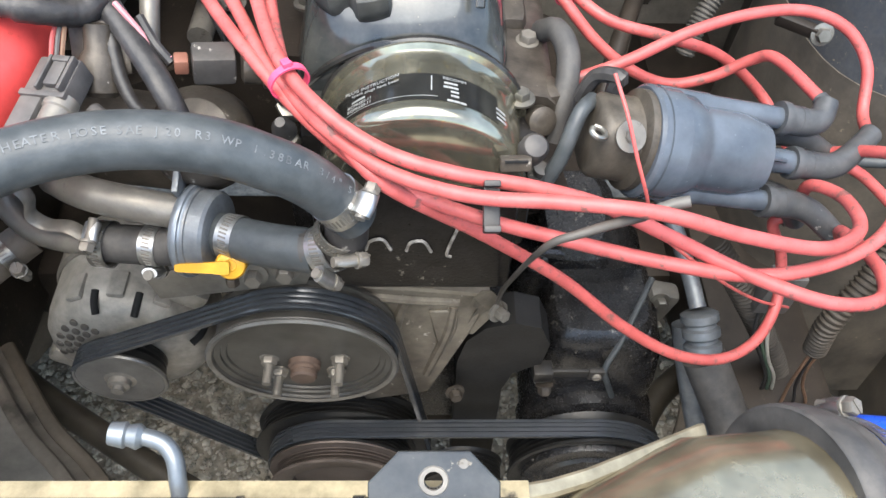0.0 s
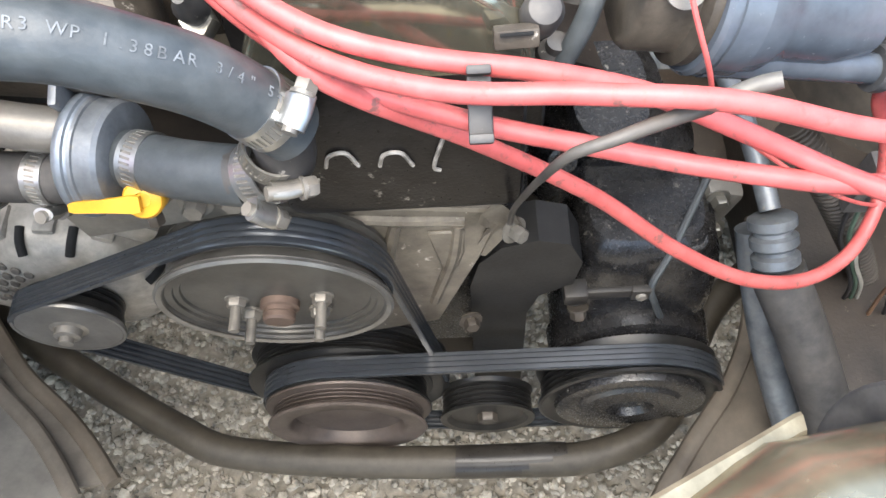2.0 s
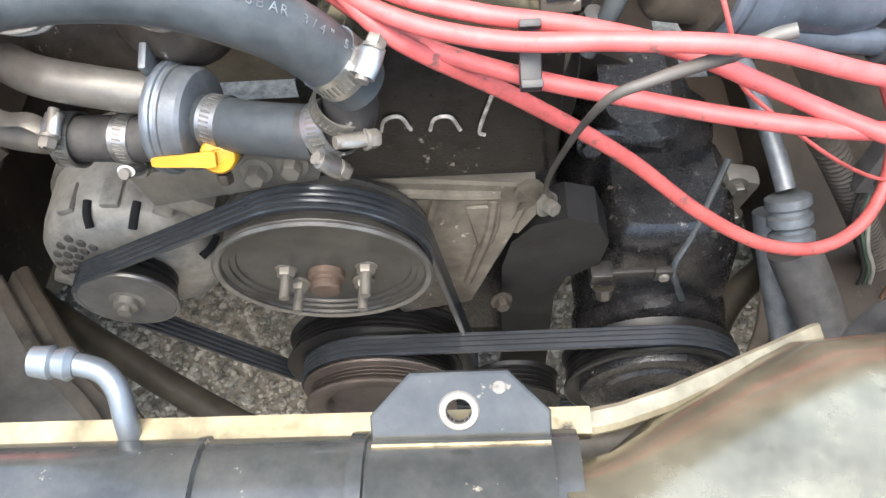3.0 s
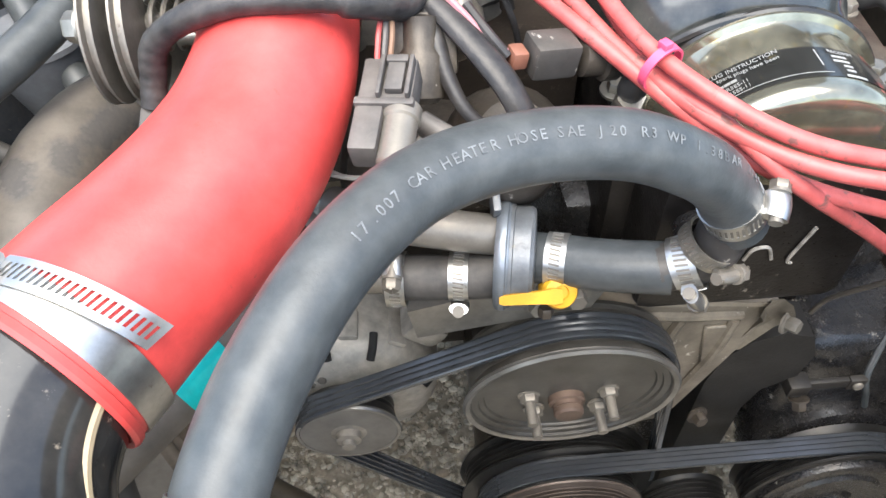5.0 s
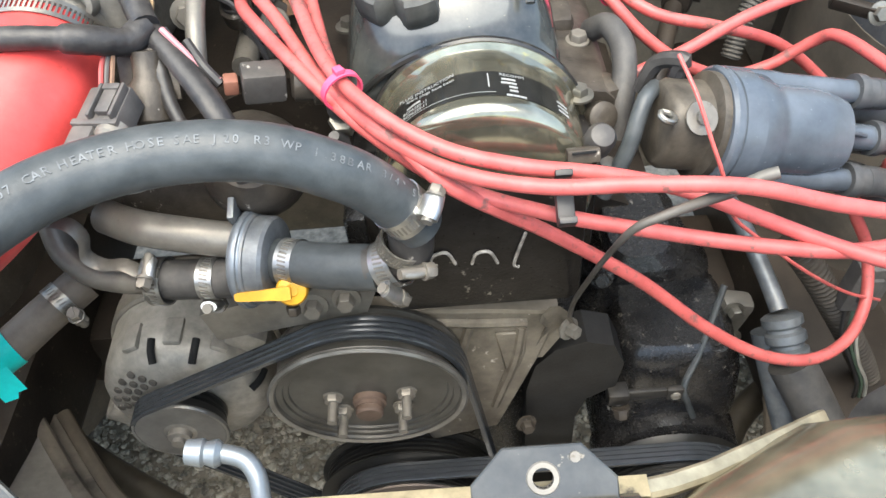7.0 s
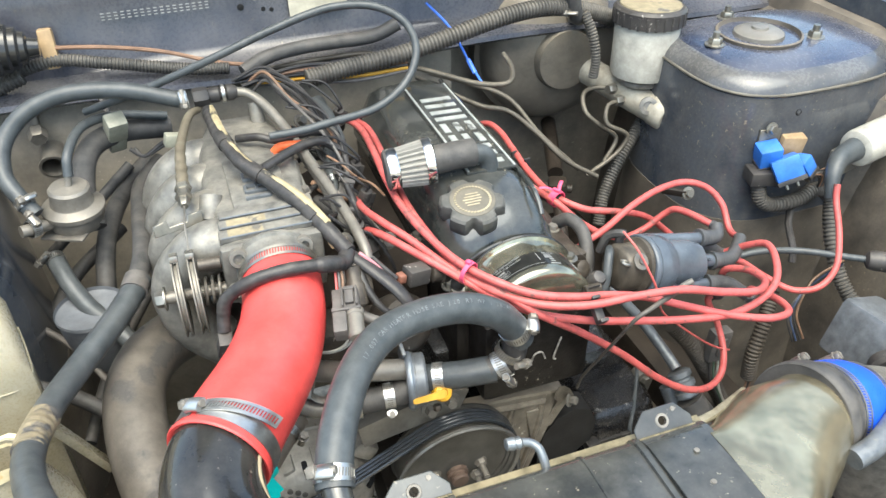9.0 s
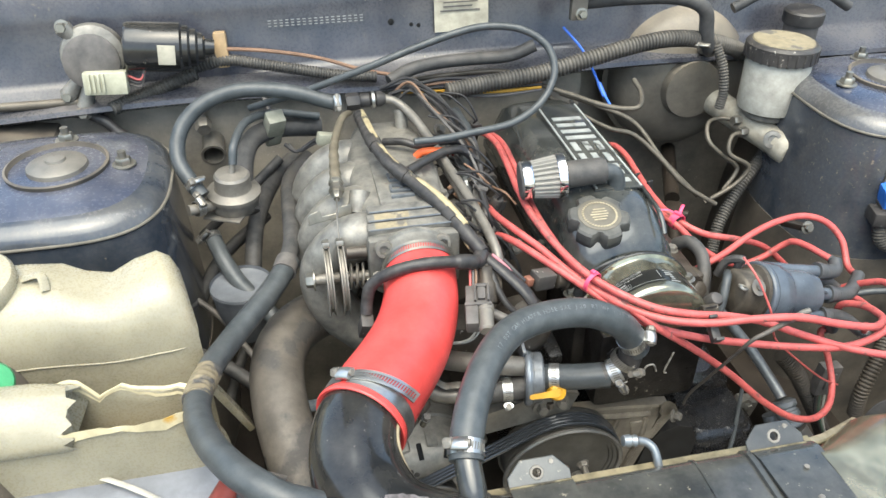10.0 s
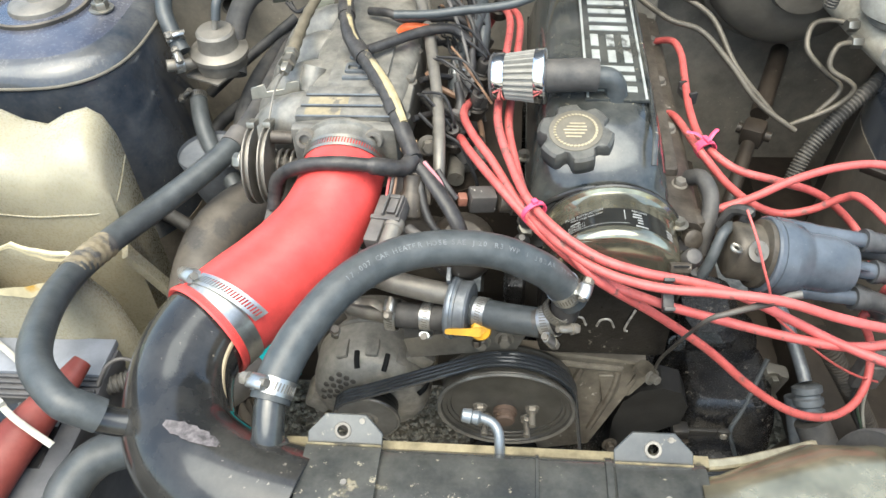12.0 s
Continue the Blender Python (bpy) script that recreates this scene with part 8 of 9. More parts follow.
relay((0.396, 0.483, 0.703), (10, -10, -15), BLUE_PLASTIC, "blue plastic relay, dusty")
relay((0.436, 0.492, 0.708), (5, 5, -12), TAN, "tan plastic relay, dusty", (0.034, 0.024, 0.028))
relay((0.412, 0.462, 0.690), (-25, -25, -20), BLUE_PLASTIC, "larger blue relay hanging askew", (0.036, 0.03, 0.03))
relay((0.442, 0.462, 0.688), (-20, -30, 25), BLUE_PLASTIC, "small blue relay beside the tan one", (0.02, 0.02, 0.026))
solo("relay_socket", box((0.39, 0.478, 0.675), (0.04, 0.03, 0.02), (0, 0, -15), 0.003), PLASTIC, "black relay socket below the relays", "socket")
for k in range(6):
    solo("relay_wire", tube([(0.435 + 0.005 * k, 0.455, 0.675), (0.46 + 0.004 * k, 0.45, 0.672 + 0.003 * k), (0.475 + 0.002 * k, 0.46, 0.65), (0.478, 0.468, 0.63)], 0.0016, 6), (WIRE_DARK, WIRE_BROWN, PLASTIC_GREY)[k % 3], "thin wire below the relays", "wire", "relay wires")
solo("relay_loom", corrugated([(0.388, 0.478, 0.66), (0.390, 0.470, 0.642), (0.405, 0.465, 0.632), (0.447, 0.462, 0.632), (0.480, 0.466, 0.64), (0.497, 0.455, 0.63), (0.487, 0.43, 0.60), (0.478, 0.393, 0.56), (0.483, 0.365, 0.53), (0.497, 0.322, 0.50)], 0.0105, 0.0048), LOOM, "dusty corrugated conduit hanging below the relays", "conduit", "conduits")
LOOM_BROWN = mat("brown dusty conduit", (0.035, 0.029, 0.023), 0.55, dust=0.5, dustcol=(0.11, 0.088, 0.065))
solo("wing_loom", corrugated([(0.345, 0.365, 0.575), (0.326, 0.345, 0.55), (0.306, 0.33, 0.508), (0.310, 0.33, 0.464)], 0.0100, 0.0046), LOOM_BROWN, "dusty brown corrugated conduit against the inner wing", "conduit", "conduits")
solo("wing_loom", corrugated([(0.215, 0.385, 0.54), (0.236, 0.37, 0.515), (0.276, 0.368, 0.45), (0.318, 0.368, 0.375), (0.345, 0.36, 0.31)], 0.0115, 0.005), LOOM_BROWN, "dusty brown corrugated conduit behind the pressure hose", "conduit", "conduits")
for k in range(3):
    solo("loom_wire", tube([(0.309 + 0.004 * k, 0.33, 0.470), (0.308 + 0.003 * k, 0.328, 0.44), (0.313 + 0.006 * k, 0.332, 0.40), (0.318 + 0.012 * k, 0.332, 0.36), (0.322 + 0.012 * k, 0.33, 0.30)], 0.0016, 6), (WIRE_BROWN, WIRE_DARK, WIRE_BROWN)[k], "thin dusty wire leaving the conduit", "wire", "wing wires")
wc = thing("wing_connector", "dusty grey plastic connector with wires below", "connector", (0.27, 0.355, 0.505))
part("body", box((0.270, 0.357, 0.513), (0.028, 0.016, 0.048), (0, 4, 0), 0.003), PLASTIC_GREY, wc)
part("latch", box((0.270, 0.348, 0.515), (0.012, 0.004, 0.026), (0, 4, 0), 0.001), PLASTIC_GREY, wc)
for k in range(3):
    part("wire", tube([(0.262 + 0.007 * k, 0.355, 0.49), (0.268 + 0.006 * k, 0.352, 0.455), (0.285 + 0.003 * k, 0.348, 0.42), (0.30 + 0.004 * k, 0.347, 0.385), (0.305 + 0.006 * k, 0.346, 0.34)], 0.0017, 6), (WIRE_DARK, GREEN_WIRE, WHITE)[k], wc)
ic = thing("ignition_coil", "pale grey ignition coil with black boot", "ignition coil", (0.55, 0.46, 0.69))
part("can", rev([(0.018, 0.0), (0.024, 0.004), (0.0255, 0.01), (0.0255, 0.10), (0.02, 0.104), (0.002, 0.104)], (0.510, 0.452, 0.703), (1, 0.2, 0.05), 32), WHITE, ic)
part("boot", tube([(0.515, 0.453, 0.704), (0.49, 0.446, 0.703), (0.468, 0.435, 0.700), (0.455, 0.424, 0.69), (0.447, 0.410, 0.665)], lambda u: 0.0165 - 0.009 * u, 16), RUBBER, ic)
part("bracket", box((0.525, 0.47, 0.68), (0.07, 0.02, 0.035), (0, 0, 15), 0.003), STEEL_DULL, ic)
solo("speed_cable", tube([(0.24, 0.45, 0.575), (0.319, 0.416, 0.60), (0.351, 0.403, 0.61), (0.387, 0.375, 0.62), (0.431, 0.345, 0.62), (0.47, 0.319, 0.62)], 0.0045, 10), RUBBER, "black cable crossing to the inner wing", "cable")
solo("cable_end", rev([(0.006, 0.0), (0.011, 0.003), (0.013, 0.012), (0.013, 0.03), (0.008, 0.034)], (0.448, 0.333, 0.62), (0.8, -0.55, 0), 20), PLASTIC, "black moulded cable end", "cable end")
for k in range(4):
    solo("wing_wire", tube([(0.386 + 0.006 * k, 0.345, 0.49), (0.384 + 0.005 * k, 0.363, 0.52), (0.399 + 0.004 * k, 0.371, 0.54 + 0.003 * k), (0.43, 0.378, 0.552 + 0.004 * k), (0.461, 0.371, 0.58 + 0.003 * k)], 0.0015, 6), (WIRE_DARK, WIRE_BLUE, WIRE_DARK, WIRE_BROWN)[k], "thin wire against the inner wing", "wire", "wing wires")
solo("taped_wire", tube([(0.46, 0.484, 0.625), (0.44, 0.46, 0.608), (0.433, 0.45, 0.60), (0.42, 0.42, 0.585), (0.415, 0.41, 0.57)], 0.005, 8), TAPE, "black taped wire against the inner wing", "wire", "wing wires")
bk = thing("steel_bracket", "small dark steel bracket with a nut", "bracket", (0.26, 0.50, 0.66))
part("arm", box((0.275, 0.502, 0.660), (0.04, 0.008, 0.010), (10, 12, -18), 0.002), SHADOWED, bk)
part("nut", hexnut((0.29, 0.495, 0.658), (0, -1, 0.4), 0.006, 0.006, washer=0.009), ZINC, bk)
cnv = thing("grey_housing", "grey cast housing at the wing edge", "housing", (0.36, 0.20, 0.60))
part("body", box((0.385, 0.23, 0.59), (0.08, 0.09, 0.07), (0, 20, 10), 0.008), ALLOY_GREY, cnv)
part("port", rev([(0.02, 0.0), (0.02, 0.012), (0.014, 0.014), (0.012, 0.008), (0.002, 0.008)], (0.35, 0.19, 0.60), (-0.5, -0.8, 0.2), 22), PLASTIC, cnv)

# ---- wiring and fittings between plenum and valve cover ----
tf = thing("hose_coupling", "black screw hose coupling with bright clamp", "hose coupling", (-0.28, 0.68, 0.815))
part("nut", hexnut((-0.305, 0.680, 0.8145), (1, 0, 0.02), 0.0115, 0.018), PLASTIC, tf)
part("body", rev([(0.008, 0.0), (0.0095, 0.002), (0.0095, 0.012), (0.0075, 0.014), (0.0075, 0.02), (0.010, 0.022), (0.010, 0.028), (0.006, 0.034)], (-0.287, 0.680, 0.815), (1, 0, 0), 20), PLASTIC, tf)
part("bright_ring", rev([(0.0102, 0.0), (0.0112, 0.0005), (0.0112, 0.004), (0.0102, 0.0045)], (-0.272, 0.680, 0.815), (1, 0, 0), 20, closed=True), STEEL, tf)
clamp((-0.316, 0.680, 0.8148), (1, 0, 0.05), 0.0105, 0.010, (0, -0.8, 0.5), group="coupling clamps")
solo("fuel_pipe", tube([(-0.256, 0.680, 0.815), (-0.242, 0.676, 0.812), (-0.226, 0.658, 0.803), (-0.21, 0.61, 0.79), (-0.195, 0.54, 0.776), (-0.182, 0.46, 0.766), (-0.176, 0.40, 0.755), (-0.176, 0.375, 0.735)], 0.0058, 12), STEEL_DULL, "dusty steel fuel pipe beside the plenum", "pipe", "fuel pipes")
solo("fuel_pipe", tube([(-0.236, 0.70, 0.80), (-0.215, 0.66, 0.785), (-0.202, 0.60, 0.77), (-0.19, 0.52, 0.76), (-0.182, 0.44, 0.748)], 0.0048, 12), STEEL_DULL, "second dusty steel fuel pipe beside the plenum", "pipe", "fuel pipes")
solo("fuel_rail", tube([(-0.165, 0.43, 0.70), (-0.165, 0.70, 0.70)], 0.0085, 12, 8), STEEL_DULL, "dark steel fuel rail among the wiring", "fuel rail")
for k in range(4):
    y = 0.465 + 0.068 * k
    inj = thing("fuel_injector", "dark fuel injector with a black plug", "fuel injector", (-0.15, y, 0.70), "fuel injectors")
    part("body", rev([(0.006, 0.0), (0.0095, 0.004), (0.0095, 0.02), (0.007, 0.024), (0.007, 0.04)], (-0.165, y, 0.705), (0.6, 0, -0.75), 16), STEEL_DULL, inj)
    part("plug", box((-0.150, y + 0.004, 0.716), (0.022, 0.018, 0.016), (0, 35, 10 * k), 0.003), PLASTIC, inj)
    part("plug_wire", tube([(-0.145, y + 0.006, 0.722), (-0.16, y + 0.012, 0.737), (-0.185, y + 0.004, 0.752), (-0.205, y - 0.02, 0.762)], 0.0032, 8), WIRE_DARK, inj)

HARN = [(-0.291, 0.655, 0.806), (-0.290, 0.61, 0.812), (-0.286, 0.573, 0.812), (-0.273, 0.522, 0.806), (-0.248, 0.482, 0.797), (-0.227, 0.446, 0.789), (-0.211, 0.409, 0.779), (-0.196, 0.377, 0.767)]
mh = thing("main_harness", "black taped engine harness over the plenum with frayed beige streak", "harness", (-0.25, 0.5, 0.80), "harnesses")
part("taped_core", tube(HARN, lambda u: 0.0080 + 0.0002 * math.sin(u * 120) + 0.0003 * math.sin(u * 31), 14, 90), TAPE, mh)
part("frayed_streak", tube([Vector(p) + Vector((0.0030, -0.0016, 0.0050)) for p in HARN[0:7]], lambda u: 0.0038 + 0.001 * math.sin(u * 9), 8, 50), mat("beige worn tape", (0.3, 0.245, 0.14), 0.5, dust=0.3, pits=0.3, pitcol=(0.02, 0.02, 0.02), scale=90), mh, "frayed beige wrap")
for u in (0.3, 0.52, 0.8):
    q = spline(HARN, 40)
    k = int(u * 38)
    part("tape_band", tube([q[k], q[k + 1], q[k + 2]], 0.0091, 14, 5), TAPE, mh)
solo("branch_harness", tube([(-0.197, 0.379, 0.766), (-0.205, 0.366, 0.765), (-0.219, 0.355, 0.7745), (-0.246, 0.350, 0.7815), (-0.277, 0.3495, 0.7815), (-0.302, 0.353, 0.772), (-0.318, 0.356, 0.758), (-0.323, 0.353, 0.742), (-0.325, 0.348, 0.73)], lambda u: (0.0078 if u < 0.30 else 0.0064) + 0.00012 * math.sin(u * 140) + 0.0002 * math.sin(u * 33), 14, 90), TAPE, "black taped branch lying over the red hose", "harness", "harnesses")
solo("branch_plug", box((-0.327, 0.343, 0.718), (0.013, 0.016, 0.024), (20, 10, 0), 0.002), PLASTIC, "small black plug at the end of the taped branch", "plug")
FLAT_TAPE = mat("shiny wrapped tape", (0.012, 0.0125, 0.015), 0.34, dust=0.3, bump=0.6, scale=70)
solo("harness_tail", tube([(-0.196, 0.380, 0.764), (-0.184, 0.366, 0.757), (-0.170, 0.349, 0.748), (-0.158, 0.333, 0.738), (-0.150, 0.322, 0.722), (-0.149, 0.320, 0.70)], lambda u: 0.0075 - 0.002 * abs(u - 0.5), 12, 30, squash=0.65), FLAT_TAPE, "flattened shiny taped harness tail below the joint", "harness", "harness tails")
solo("harness_tail", tube([(-0.197, 0.382, 0.763), (-0.191, 0.363, 0.752), (-0.186, 0.346, 0.738), (-0.178, 0.334, 0.726), (-0.168, 0.329, 0.718)], lambda u: 0.0055 - 0.0025 * u, 10, 24, squash=0.8), FLAT_TAPE, "short pointed taped wire end below the joint", "harness", "harness tails")
solo("pink_wire", tube([(-0.187, 0.374, 0.766), (-0.175, 0.364, 0.757), (-0.166, 0.356, 0.748), (-0.157, 0.353, 0.744)], 0.0018, 8), mat("dull pink wire", (0.4, 0.16, 0.18), 0.45, dust=0.3), "dull pink wire to the brown plug", "wire", "sensor wires")
solo("sensor_wire", tube([(-0.186, 0.376, 0.765), (-0.177, 0.366, 0.753), (-0.171, 0.356, 0.744), (-0.169, 0.35, 0.735)], 0.0018, 8), WIRE_DARK, "thin dark wire beside the pink one", "wire", "sensor wires")
solo("sleeved_wire", tube([(-0.200, 0.328, 0.727), (-0.190, 0.321, 0.724), (-0.176, 0.314, 0.719), (-0.163, 0.311, 0.715)], 0.0055, 12), PLASTIC_GREY, "grey sleeved wire from the twin connector", "wire", "sensor wires")
solo("plenum_wire", tube([(-0.268, 0.606, 0.79), (-0.245, 0.592, 0.795), (-0.228, 0.584, 0.792), (-0.20, 0.59, 0.79), (-0.175, 0.60, 0.785), (-0.155, 0.60, 0.77), (-0.148, 0.59, 0.75)], 0.0048, 10), TAPE, "black taped wire lying across the plenum", "wire", "engine wires")
solo("orange_joint", tube([(-0.232, 0.574, 0.782), (-0.225, 0.573, 0.788), (-0.208, 0.571, 0.789), (-0.192, 0.571, 0.786)], 0.0048, 10), ORANGE, "orange wrapped wire joint", "wire joint")
solo("taped_branch", tube([(-0.262, 0.508, 0.797), (-0.243, 0.525, 0.795), (-0.215, 0.55, 0.793), (-0.195, 0.566, 0.79), (-0.175, 0.575, 0.785), (-0.158, 0.572, 0.772)], 0.0055, 10), TAPE, "short taped branch beside the plenum", "wire", "engine wires")
for k in range(7):
    y = 0.43 + 0.04 * k
    solo("gap_wire", tube([(-0.20, y + 0.02, 0.765 - 0.002 * k), (-0.182 - 0.004 * (k % 3), y + 0.01, 0.752), (-0.160 - 0.006 * (k % 2), y, 0.744 + 0.006 * math.sin(k * 2.2)), (-0.146, y - 0.016 + 0.006 * (k % 3), 0.722), (-0.14, y - 0.02, 0.70)], 0.0019 + 0.0006 * (k % 3), 7), (WIRE_DARK, TAPE, WIRE_BROWN, PLASTIC_GREY)[k % 4], "thin dusty wire in the gap beside the plenum", "wire", "gap wires")
for k in range(7):
    a = k * 0.9
    solo("rear_wire", tube([(-0.255 + 0.004 * k, 0.72 + 0.006 * (k % 3), 0.812 - 0.003 * k), (-0.215, 0.725 - 0.004 * k, 0.822 - 0.004 * (k % 4)), (-0.19 + 0.01 * math.sin(a), 0.70 - 0.008 * k, 0.806 + 0.004 * math.cos(a)), (-0.168 + 0.006 * (k % 3), 0.66 - 0.014 * k, 0.785), (-0.155, 0.64 - 0.016 * k, 0.755)], 0.002 + 0.0007 * (k % 2), 7), (WIRE_DARK, TAPE, WIRE_DARK, WIRE_DARK, WIRE_BROWN, TAPE, PLASTIC_GREY)[k], "loose wire behind the plenum", "wire", "rear wires")
for k in range(5):
    solo("firewall_wire", tube([(-0.22, 0.745 + 0.004 * k, 0.80 - 0.004 * k), (-0.16, 0.75, 0.806 - 0.006 * k), (-0.09, 0.748 - 0.003 * k, 0.80 - 0.005 * k), (-0.02, 0.735, 0.80 - 0.004 * k)], 0.0024, 7), (WIRE_DARK, WIRE_BROWN, WIRE_DARK, YELLOW, PLASTIC_GREY)[k], "dusty wire along the firewall", "wire", "firewall wires")
solo("cable_loop", tube([(-0.235, 0.567, 0.806), (-0.20, 0.568, 0.806), (-0.166, 0.572, 0.808), (-0.107, 0.582, 0.812), (-0.065, 0.599, 0.830), (-0.044, 0.620, 0.858), (-0.050, 0.641, 0.886), (-0.082, 0.658, 0.904), (-0.134, 0.667, 0.906), (-0.200, 0.667, 0.890), (-0.277, 0.672, 0.862), (-0.35, 0.69, 0.832), (-0.43, 0.72, 0.80)], 0.0047, 12), RUBBER, "black throttle cable in a wide loop over the engine", "cable")

wc = thing("pale_connector", "pale dusty two-way connector on thin wires", "connector", (-0.40, 0.715, 0.77))
m = pose(-0.402, 0.713, 0.772, 35, 0, 18)
part("shell", box((0, 0, 0), (0.024, 0.02, 0.038), bevel=0.003, m=m @ pose(0, 0, 0.01)), mat("pale connector", (0.24, 0.24, 0.19), 0.45, dust=0.4), wc)
part("lower_half", box((0, 0, 0), (0.021, 0.018, 0.03), bevel=0.003, m=m @ pose(0.001, 0, -0.02)), MATS["pale connector"], wc)
for k in range(2):
    part("lead_wire", tube([(-0.39 + 0.005 * k, 0.70, 0.752), (-0.375, 0.69, 0.745), (-0.35, 0.69, 0.755 + 0.004 * k), (-0.33, 0.68, 0.765)], 0.0025, 8), WIRE_DARK, wc)
part("upper_wire", tube([(-0.406, 0.73, 0.79), (-0.41, 0.745, 0.805), (-0.405, 0.76, 0.80)], 0.004, 8), TAPE, wc)
solo("pale_plug", box((-0.335, 0.665, 0.772), (0.026, 0.014, 0.016), (0, 15, 10), 0.003), MATS["pale connector"], "small pale plug behind the plenum", "plug")

gc = thing("grey_connector", "grey moulded twin connector beside the red hose", "connector", (-0.213, 0.325, 0.735))
CX, CY = Vector((0.98, -0.17, 0.08)).normalized(), Vector((0.19, 0.96, 0.19)).normalized()
CZ = CX.cross(CY).normalized()
CX = CY.cross(CZ)
m = Matrix.Translation((-0.2135, 0.326, 0.7435)) @ Matrix((CX, CY, CZ)).transposed().to_4x4()
part("upper_shell", box((0, 0, 0), (0.025, 0.026, 0.016), bevel=0.0022, m=m @ pose(0, 0.004, 0)), PLASTIC_GREY, gc)
part("shell_collar", box((0, 0, 0), (0.027, 0.004, 0.018), bevel=0.001, m=m @ pose(0, -0.008, 0)), PLASTIC_GREY, gc)
part("lower_shell", box((0, 0, 0), (0.013, 0.024, 0.015), bevel=0.002, m=m @ pose(-0.0065, -0.021, 0)), PLASTIC_GREY, gc)
part("side_tube", rev([(0.006, -0.032), (0.0078, -0.030), (0.0078, -0.008), (0.0088, -0.007), (0.0088, 0.0)], (0, 0, 0), (0, 1, 0), 18), STEEL_DULL, gc).data.transform(m @ pose(0.007, -0.006, 0))
part("latch", box((0, 0, 0), (0.008, 0.016, 0.004), bevel=0.001, m=m @ pose(0.004, 0.004, 0.0095)), PLASTIC_GREY, gc)
part("latch_tip", box((0, 0, 0), (0.010, 0.004, 0.0055), bevel=0.001, m=m @ pose(0.004, 0.013, 0.0098)), PLASTIC_GREY, gc)
for k in (-1, 1):
    part("latch_cage", box((0, 0, 0), (0.002, 0.022, 0.006), bevel=0.0006, m=m @ pose(0.004 + 0.0065 * k, 0.004, 0.0095)), PLASTIC_GREY, gc)
for k, mt in enumerate((RED_WIRE, PLASTIC_GREY, WIRE_BROWN)):
    part("lead_wire", tube([(-0.218 + 0.003 * k, 0.342, 0.752), (-0.216 + 0.003 * k, 0.352, 0.762), (-0.213 + 0.001 * k, 0.364, 0.766)], 0.0013, 6), mt, gc)
sv = thing("idle_sensor", "dusty dark metal sensor beside the grey connector", "sensor", (-0.197, 0.36, 0.735))
part("barrel", rev([(0.008, 0.0), (0.011, 0.003), (0.011, 0.022), (0.008, 0.026), (0.008, 0.04), (0.002, 0.041)], (-0.199, 0.343, 0.725), (0.05, 0.55, 0.8), 22), CAST_DARK, sv)
part("flange", box((-0.197, 0.362, 0.745), (0.034, 0.01, 0.03), (-35, 0, 0), 0.003), CAST_DARK, sv)
part("tan_tag", box((-0.203, 0.395, 0.768), (0.016, 0.012, 0.003), (0, 0, 10), 0.0006), TAN, sv)
bc2 = thing("brown_plug", "brown and black sensor plug on the manifold", "connector", (-0.145, 0.357, 0.738))
part("brown_end", box((-0.152, 0.353, 0.741), (0.008, 0.010, 0.009), (0, 10, 15), 0.0015), BROWN, bc2)
part("black_shell", box((-0.135, 0.357, 0.738), (0.024, 0.018, 0.018), (0, 10, 15), 0.0025), PLASTIC, bc2)
part("metal_sensor", rev([(0.007, 0.0), (0.0105, 0.002), (0.0105, 0.012), (0.013, 0.013), (0.013, 0.02), (0.002, 0.021)], (-0.121, 0.361, 0.733), (1, 0.15, -0.15), 18), CAST_DARK, bc2)
part("lead_wire", tube([(-0.157, 0.352, 0.742), (-0.165, 0.358, 0.75), (-0.175, 0.372, 0.758)], 0.003, 8), WIRE_DARK, bc2)
for x, y, z in ((-0.098, 0.345, 0.695), (-0.094, 0.352, 0.715)):
    ts = thing("temperature_sender", "small brass temperature sender with black boot", "sender", (x, y, z), "temperature senders")
    part("hex", hexnut((x, y, z - 0.008), (0, -0.5, 0.85), 0.0085, 0.01), ZINC, ts)
    part("boot", rev([(0.007, 0.0), (0.0075, 0.008), (0.005, 0.014), (0.003, 0.02)], (x, y - 0.001, z + 0.002), (0, -0.5, 0.85), 14), PLASTIC, ts)

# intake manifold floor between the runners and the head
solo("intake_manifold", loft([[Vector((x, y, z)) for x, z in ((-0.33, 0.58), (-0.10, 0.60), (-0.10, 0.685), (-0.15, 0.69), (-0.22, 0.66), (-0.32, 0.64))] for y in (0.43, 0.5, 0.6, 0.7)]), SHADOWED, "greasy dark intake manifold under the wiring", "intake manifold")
solo("thermostat_housing", merge(rev([(0.03, -0.02), (0.034, 0.0), (0.030, 0.02), (0.02, 0.03), (0.002, 0.032)], (-0.155, 0.36, 0.675), (0.1, -0.6, 0.8), 28), box((-0.20, 0.375, 0.66), (0.09, 0.05, 0.05), (0, 10, 0), 0.012)), CAST_DARK, "dusty cast thermostat housing under the hose", "thermostat housing")
solo("alternator_bracket", loft([[Vector((x, y, z)) for x, z in ((-0.21, 0.545), (-0.10, 0.565), (-0.09, 0.59), (-0.12, 0.60), (-0.215, 0.575))] for y in (0.325, 0.340)]), STEEL_DULL, "dusty cast alternator bracket", "bracket")
for x, z in ((-0.112, 0.583), (-0.135, 0.578)):
    bolt((x, 0.3235, z), (0, -1, 0.2), 0.0065, 0.009, 0.010, "dusty hex bolt on the alternator bracket")
solo("head_hose", tube([(0.064, 0.44, 0.70), (0.072, 0.425, 0.712), (0.078, 0.405, 0.708), (0.076, 0.385, 0.69), (0.07, 0.37, 0.665)], 0.0078, 14), RUBBER_OLD, "cracked dusty hose at the corner of the cylinder head", "hose")
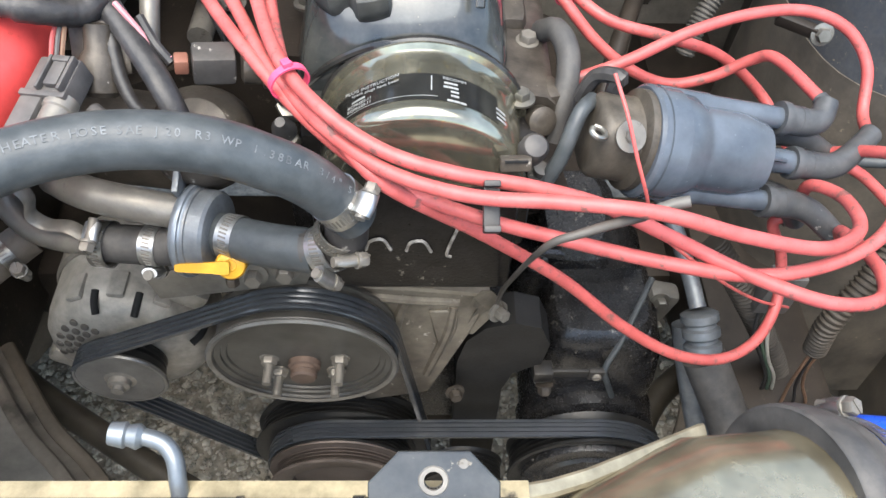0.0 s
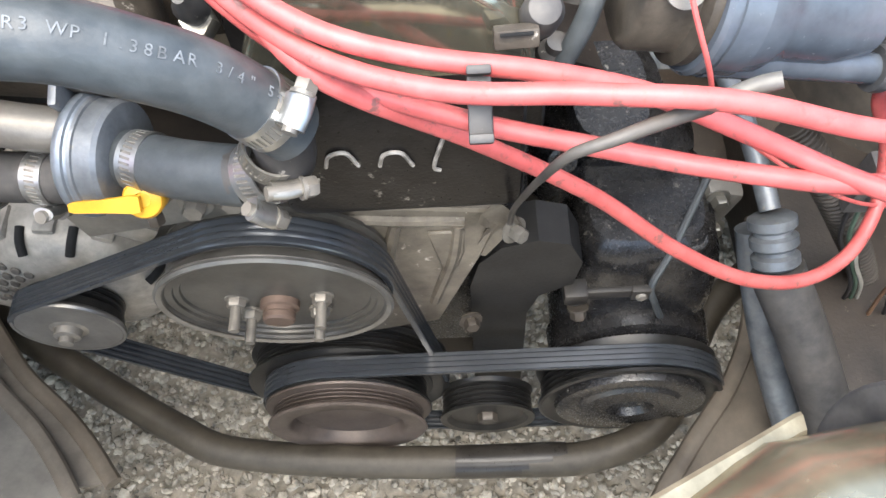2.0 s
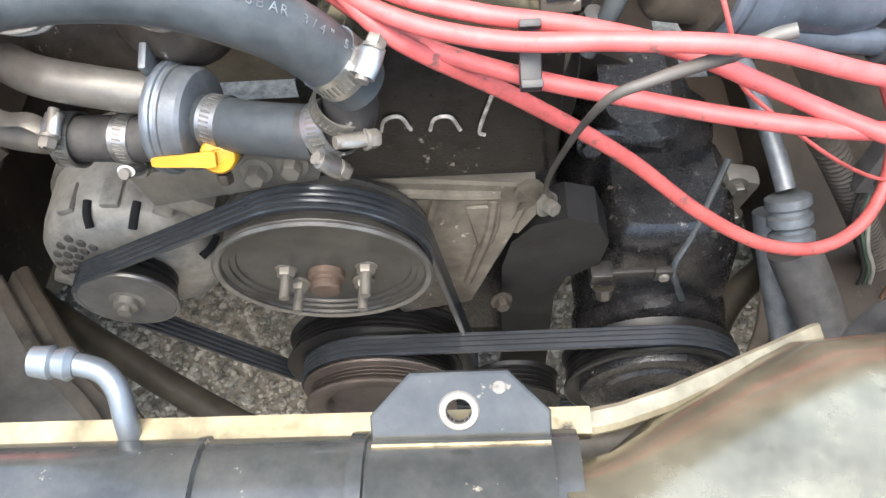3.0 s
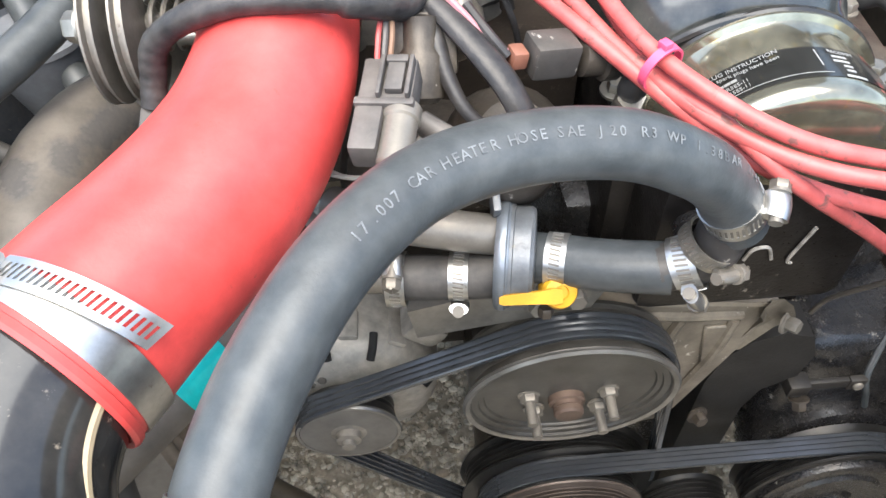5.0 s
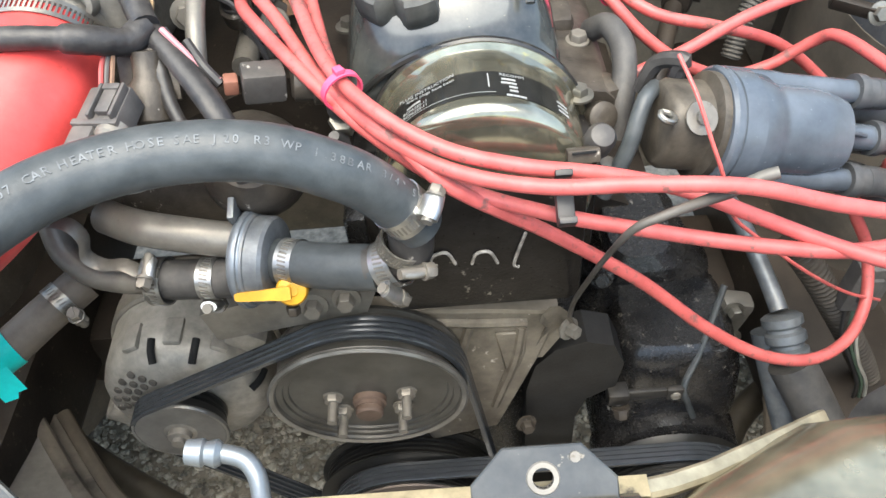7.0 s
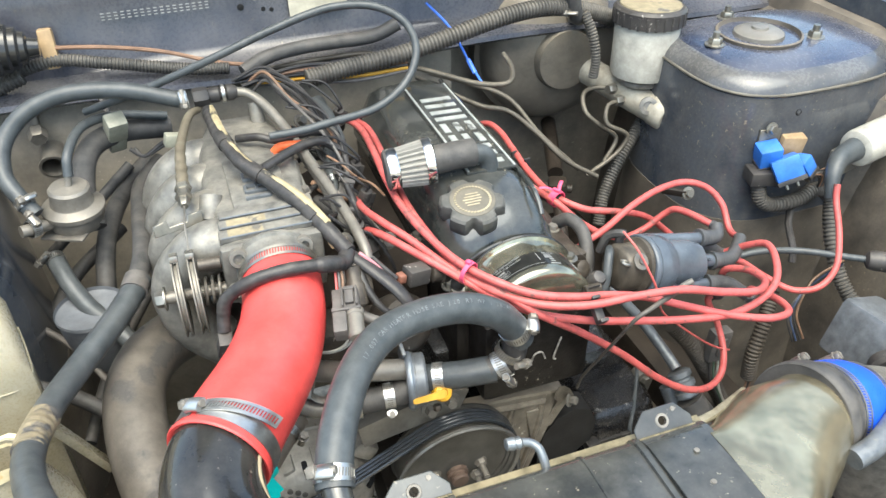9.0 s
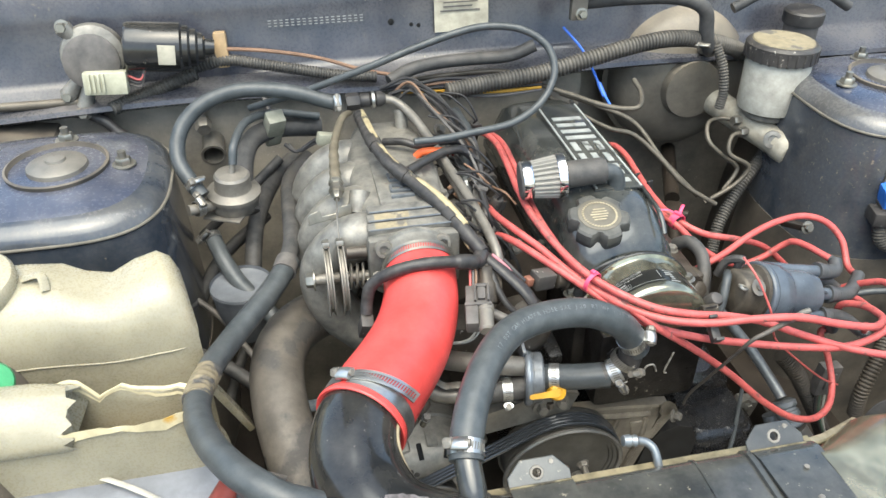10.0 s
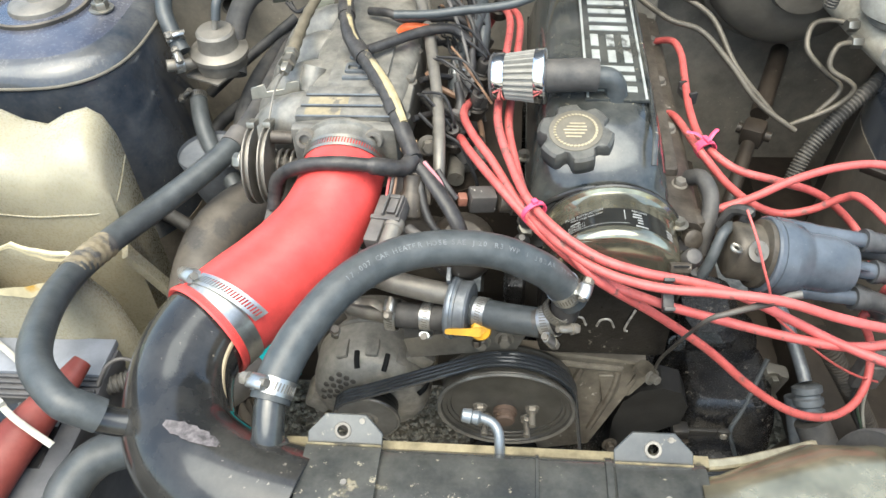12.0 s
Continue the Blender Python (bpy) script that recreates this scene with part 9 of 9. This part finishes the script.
solo("head_lug", box((0.062, 0.388, 0.684), (0.024, 0.024, 0.026), (0, 0, 15), 0.007), CAST_DARK, "dusty cast lug at the corner of the cylinder head", "cast lug")
for x, y in ((-0.094, 0.372), (-0.098, 0.47), (0.046, 0.372), (0.046, 0.52)):
    bolt((x, y, 0.7), (0, 0, 1), 0.0055, 0.006, 0.009, "small dusty valve-cover bolt", "valve cover bolts", ZINC)
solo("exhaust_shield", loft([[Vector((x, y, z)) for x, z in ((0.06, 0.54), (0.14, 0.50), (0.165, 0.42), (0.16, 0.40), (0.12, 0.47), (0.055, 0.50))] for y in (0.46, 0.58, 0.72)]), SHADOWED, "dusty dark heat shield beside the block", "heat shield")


def sensor_plug(c, axis, to, label="black two-wire sensor plug among the wiring"):
    """A round-shouldered plug on a boss, with two thin wires bowing to the loom."""
    t = thing("sensor_plug", label, "connector", c, "sensor plugs")
    a = vec(axis).normalized()
    c = vec(c)
    part("boss", rev([(0.011, -0.012), (0.011, 0.0), (0.0085, 0.002)], c, a, 16), CAST_DARK, t)
    part("shell", rev([(0.0085, 0.0), (0.0088, 0.004), (0.0078, 0.005), (0.0078, 0.016), (0.0065, 0.019), (0.003, 0.0195)], c, a, 14), PLASTIC, t)
    part("latch", box(c + a * 0.009 + Vector((0.007, -0.004, 0)), (0.006, 0.005, 0.012), (0, 20, 15), 0.001), PLASTIC, t)
    top = c + a * 0.018
    for k in (-1, 1):
        d = Vector((0.002 * k, 0.0018 * k, 0))
        mid = (top + vec(to)) / 2 + Vector((0.006 * k, 0, 0.016))
        part("lead_wire", tube([top + d, top + d + a * 0.008, mid + d, vec(to) + d], 0.0015, 7), WIRE_DARK, t)
    return t


sensor_plug((-0.148, 0.508, 0.735), (0.2, -0.25, 1), (-0.192, 0.53, 0.778))
sensor_plug((-0.146, 0.566, 0.738), (0.3, -0.2, 1), (-0.195, 0.585, 0.785))
sensor_plug((-0.15, 0.632, 0.742), (0.1, -0.35, 1), (-0.2, 0.65, 0.80))
sensor_plug((-0.168, 0.46, 0.728), (0.0, -0.4, 1), (-0.2, 0.47, 0.775))
sensor_plug((-0.13, 0.70, 0.745), (0.1, -0.4, 1), (-0.17, 0.715, 0.80))
rng = random.Random(21)
for k in range(7):
    x, y = rng.uniform(-0.2, -0.165), rng.uniform(0.44, 0.70)
    p = [(x, y, 0.765 + rng.uniform(-0.01, 0.012))]
    for q in range(4):
        l = p[-1]
        p.append((l[0] + rng.uniform(0.002, 0.014), l[1] - rng.uniform(0.008, 0.03), l[2] - rng.uniform(-0.006, 0.016)))
    solo("thin_wire", tube(p, rng.choice((0.0013, 0.0016, 0.002)), 6), rng.choice((WIRE_DARK, WIRE_DARK, TAPE, WIRE_BROWN, PLASTIC_GREY)), "thin dusty wire bowed through the gap beside the plenum", "wire", "gap wires")
for c, ax, r in (((-0.19, 0.43, 0.742), (0.2, -1, 0.3), 0.007), ((-0.185, 0.66, 0.772), (0.4, -0.6, 0.5), 0.006), ((-0.14, 0.44, 0.725), (-0.1, -1, 0.4), 0.0065)):
    bolt(c, ax, r, 0.008, r * 1.5, label="dusty hex bolt on the intake manifold")
for y, z, deg in ((0.585, 0.748, 20), (0.53, 0.742, -15), (0.475, 0.736, 10)):
    gp = thing("gap_plug", "black two-way plug with a grey lock among the wiring", "connector", (-0.165, y, z), "gap plugs")
    mm = pose(-0.163, y, z, 28, 14, deg)
    part("shell", box((0, 0, 0), (0.017, 0.026, 0.013), bevel=0.002, m=mm), PLASTIC, gp)
    part("collar", box((0, 0, 0), (0.019, 0.006, 0.015), bevel=0.001, m=mm @ pose(0, 0.009, 0)), PLASTIC_GREY, gp)
    part("boot", tube([mm @ Vector((0, 0.013, 0)), mm @ Vector((0, 0.024, 0.003)), mm @ Vector((-0.006, 0.040, 0.012))], lambda u: 0.0062 - 0.003 * u, 10, 10), TAPE, gp)
solo("gap_hose", tube([(-0.150, 0.72, 0.765), (-0.152, 0.68, 0.768), (-0.147, 0.63, 0.756), (-0.150, 0.60, 0.735)], 0.0095, 14), RUBBER, "black rubber hose dropping behind the ignition leads", "hose", "gap hoses")
solo("vacuum_line", tube([(-0.16, 0.70, 0.775), (-0.15, 0.66, 0.772), (-0.158, 0.61, 0.763), (-0.17, 0.57, 0.752), (-0.172, 0.53, 0.735)], 0.0085, 12), RUBBER, "short black rubber hose between plenum and valve cover", "hose", "gap hoses")
clamp((-0.171, 0.552, 0.744), (0, 1, 0.45), 0.009, 0.008, (0.6, -0.4, 0.7), group="gap hose clamps")
solo("vacuum_line", tube([(-0.2, 0.52, 0.74), (-0.185, 0.50, 0.735), (-0.165, 0.475, 0.72), (-0.155, 0.455, 0.70)], 0.010, 12), RUBBER_OLD, "dusty black rubber elbow hose on the manifold", "hose", "gap hoses")
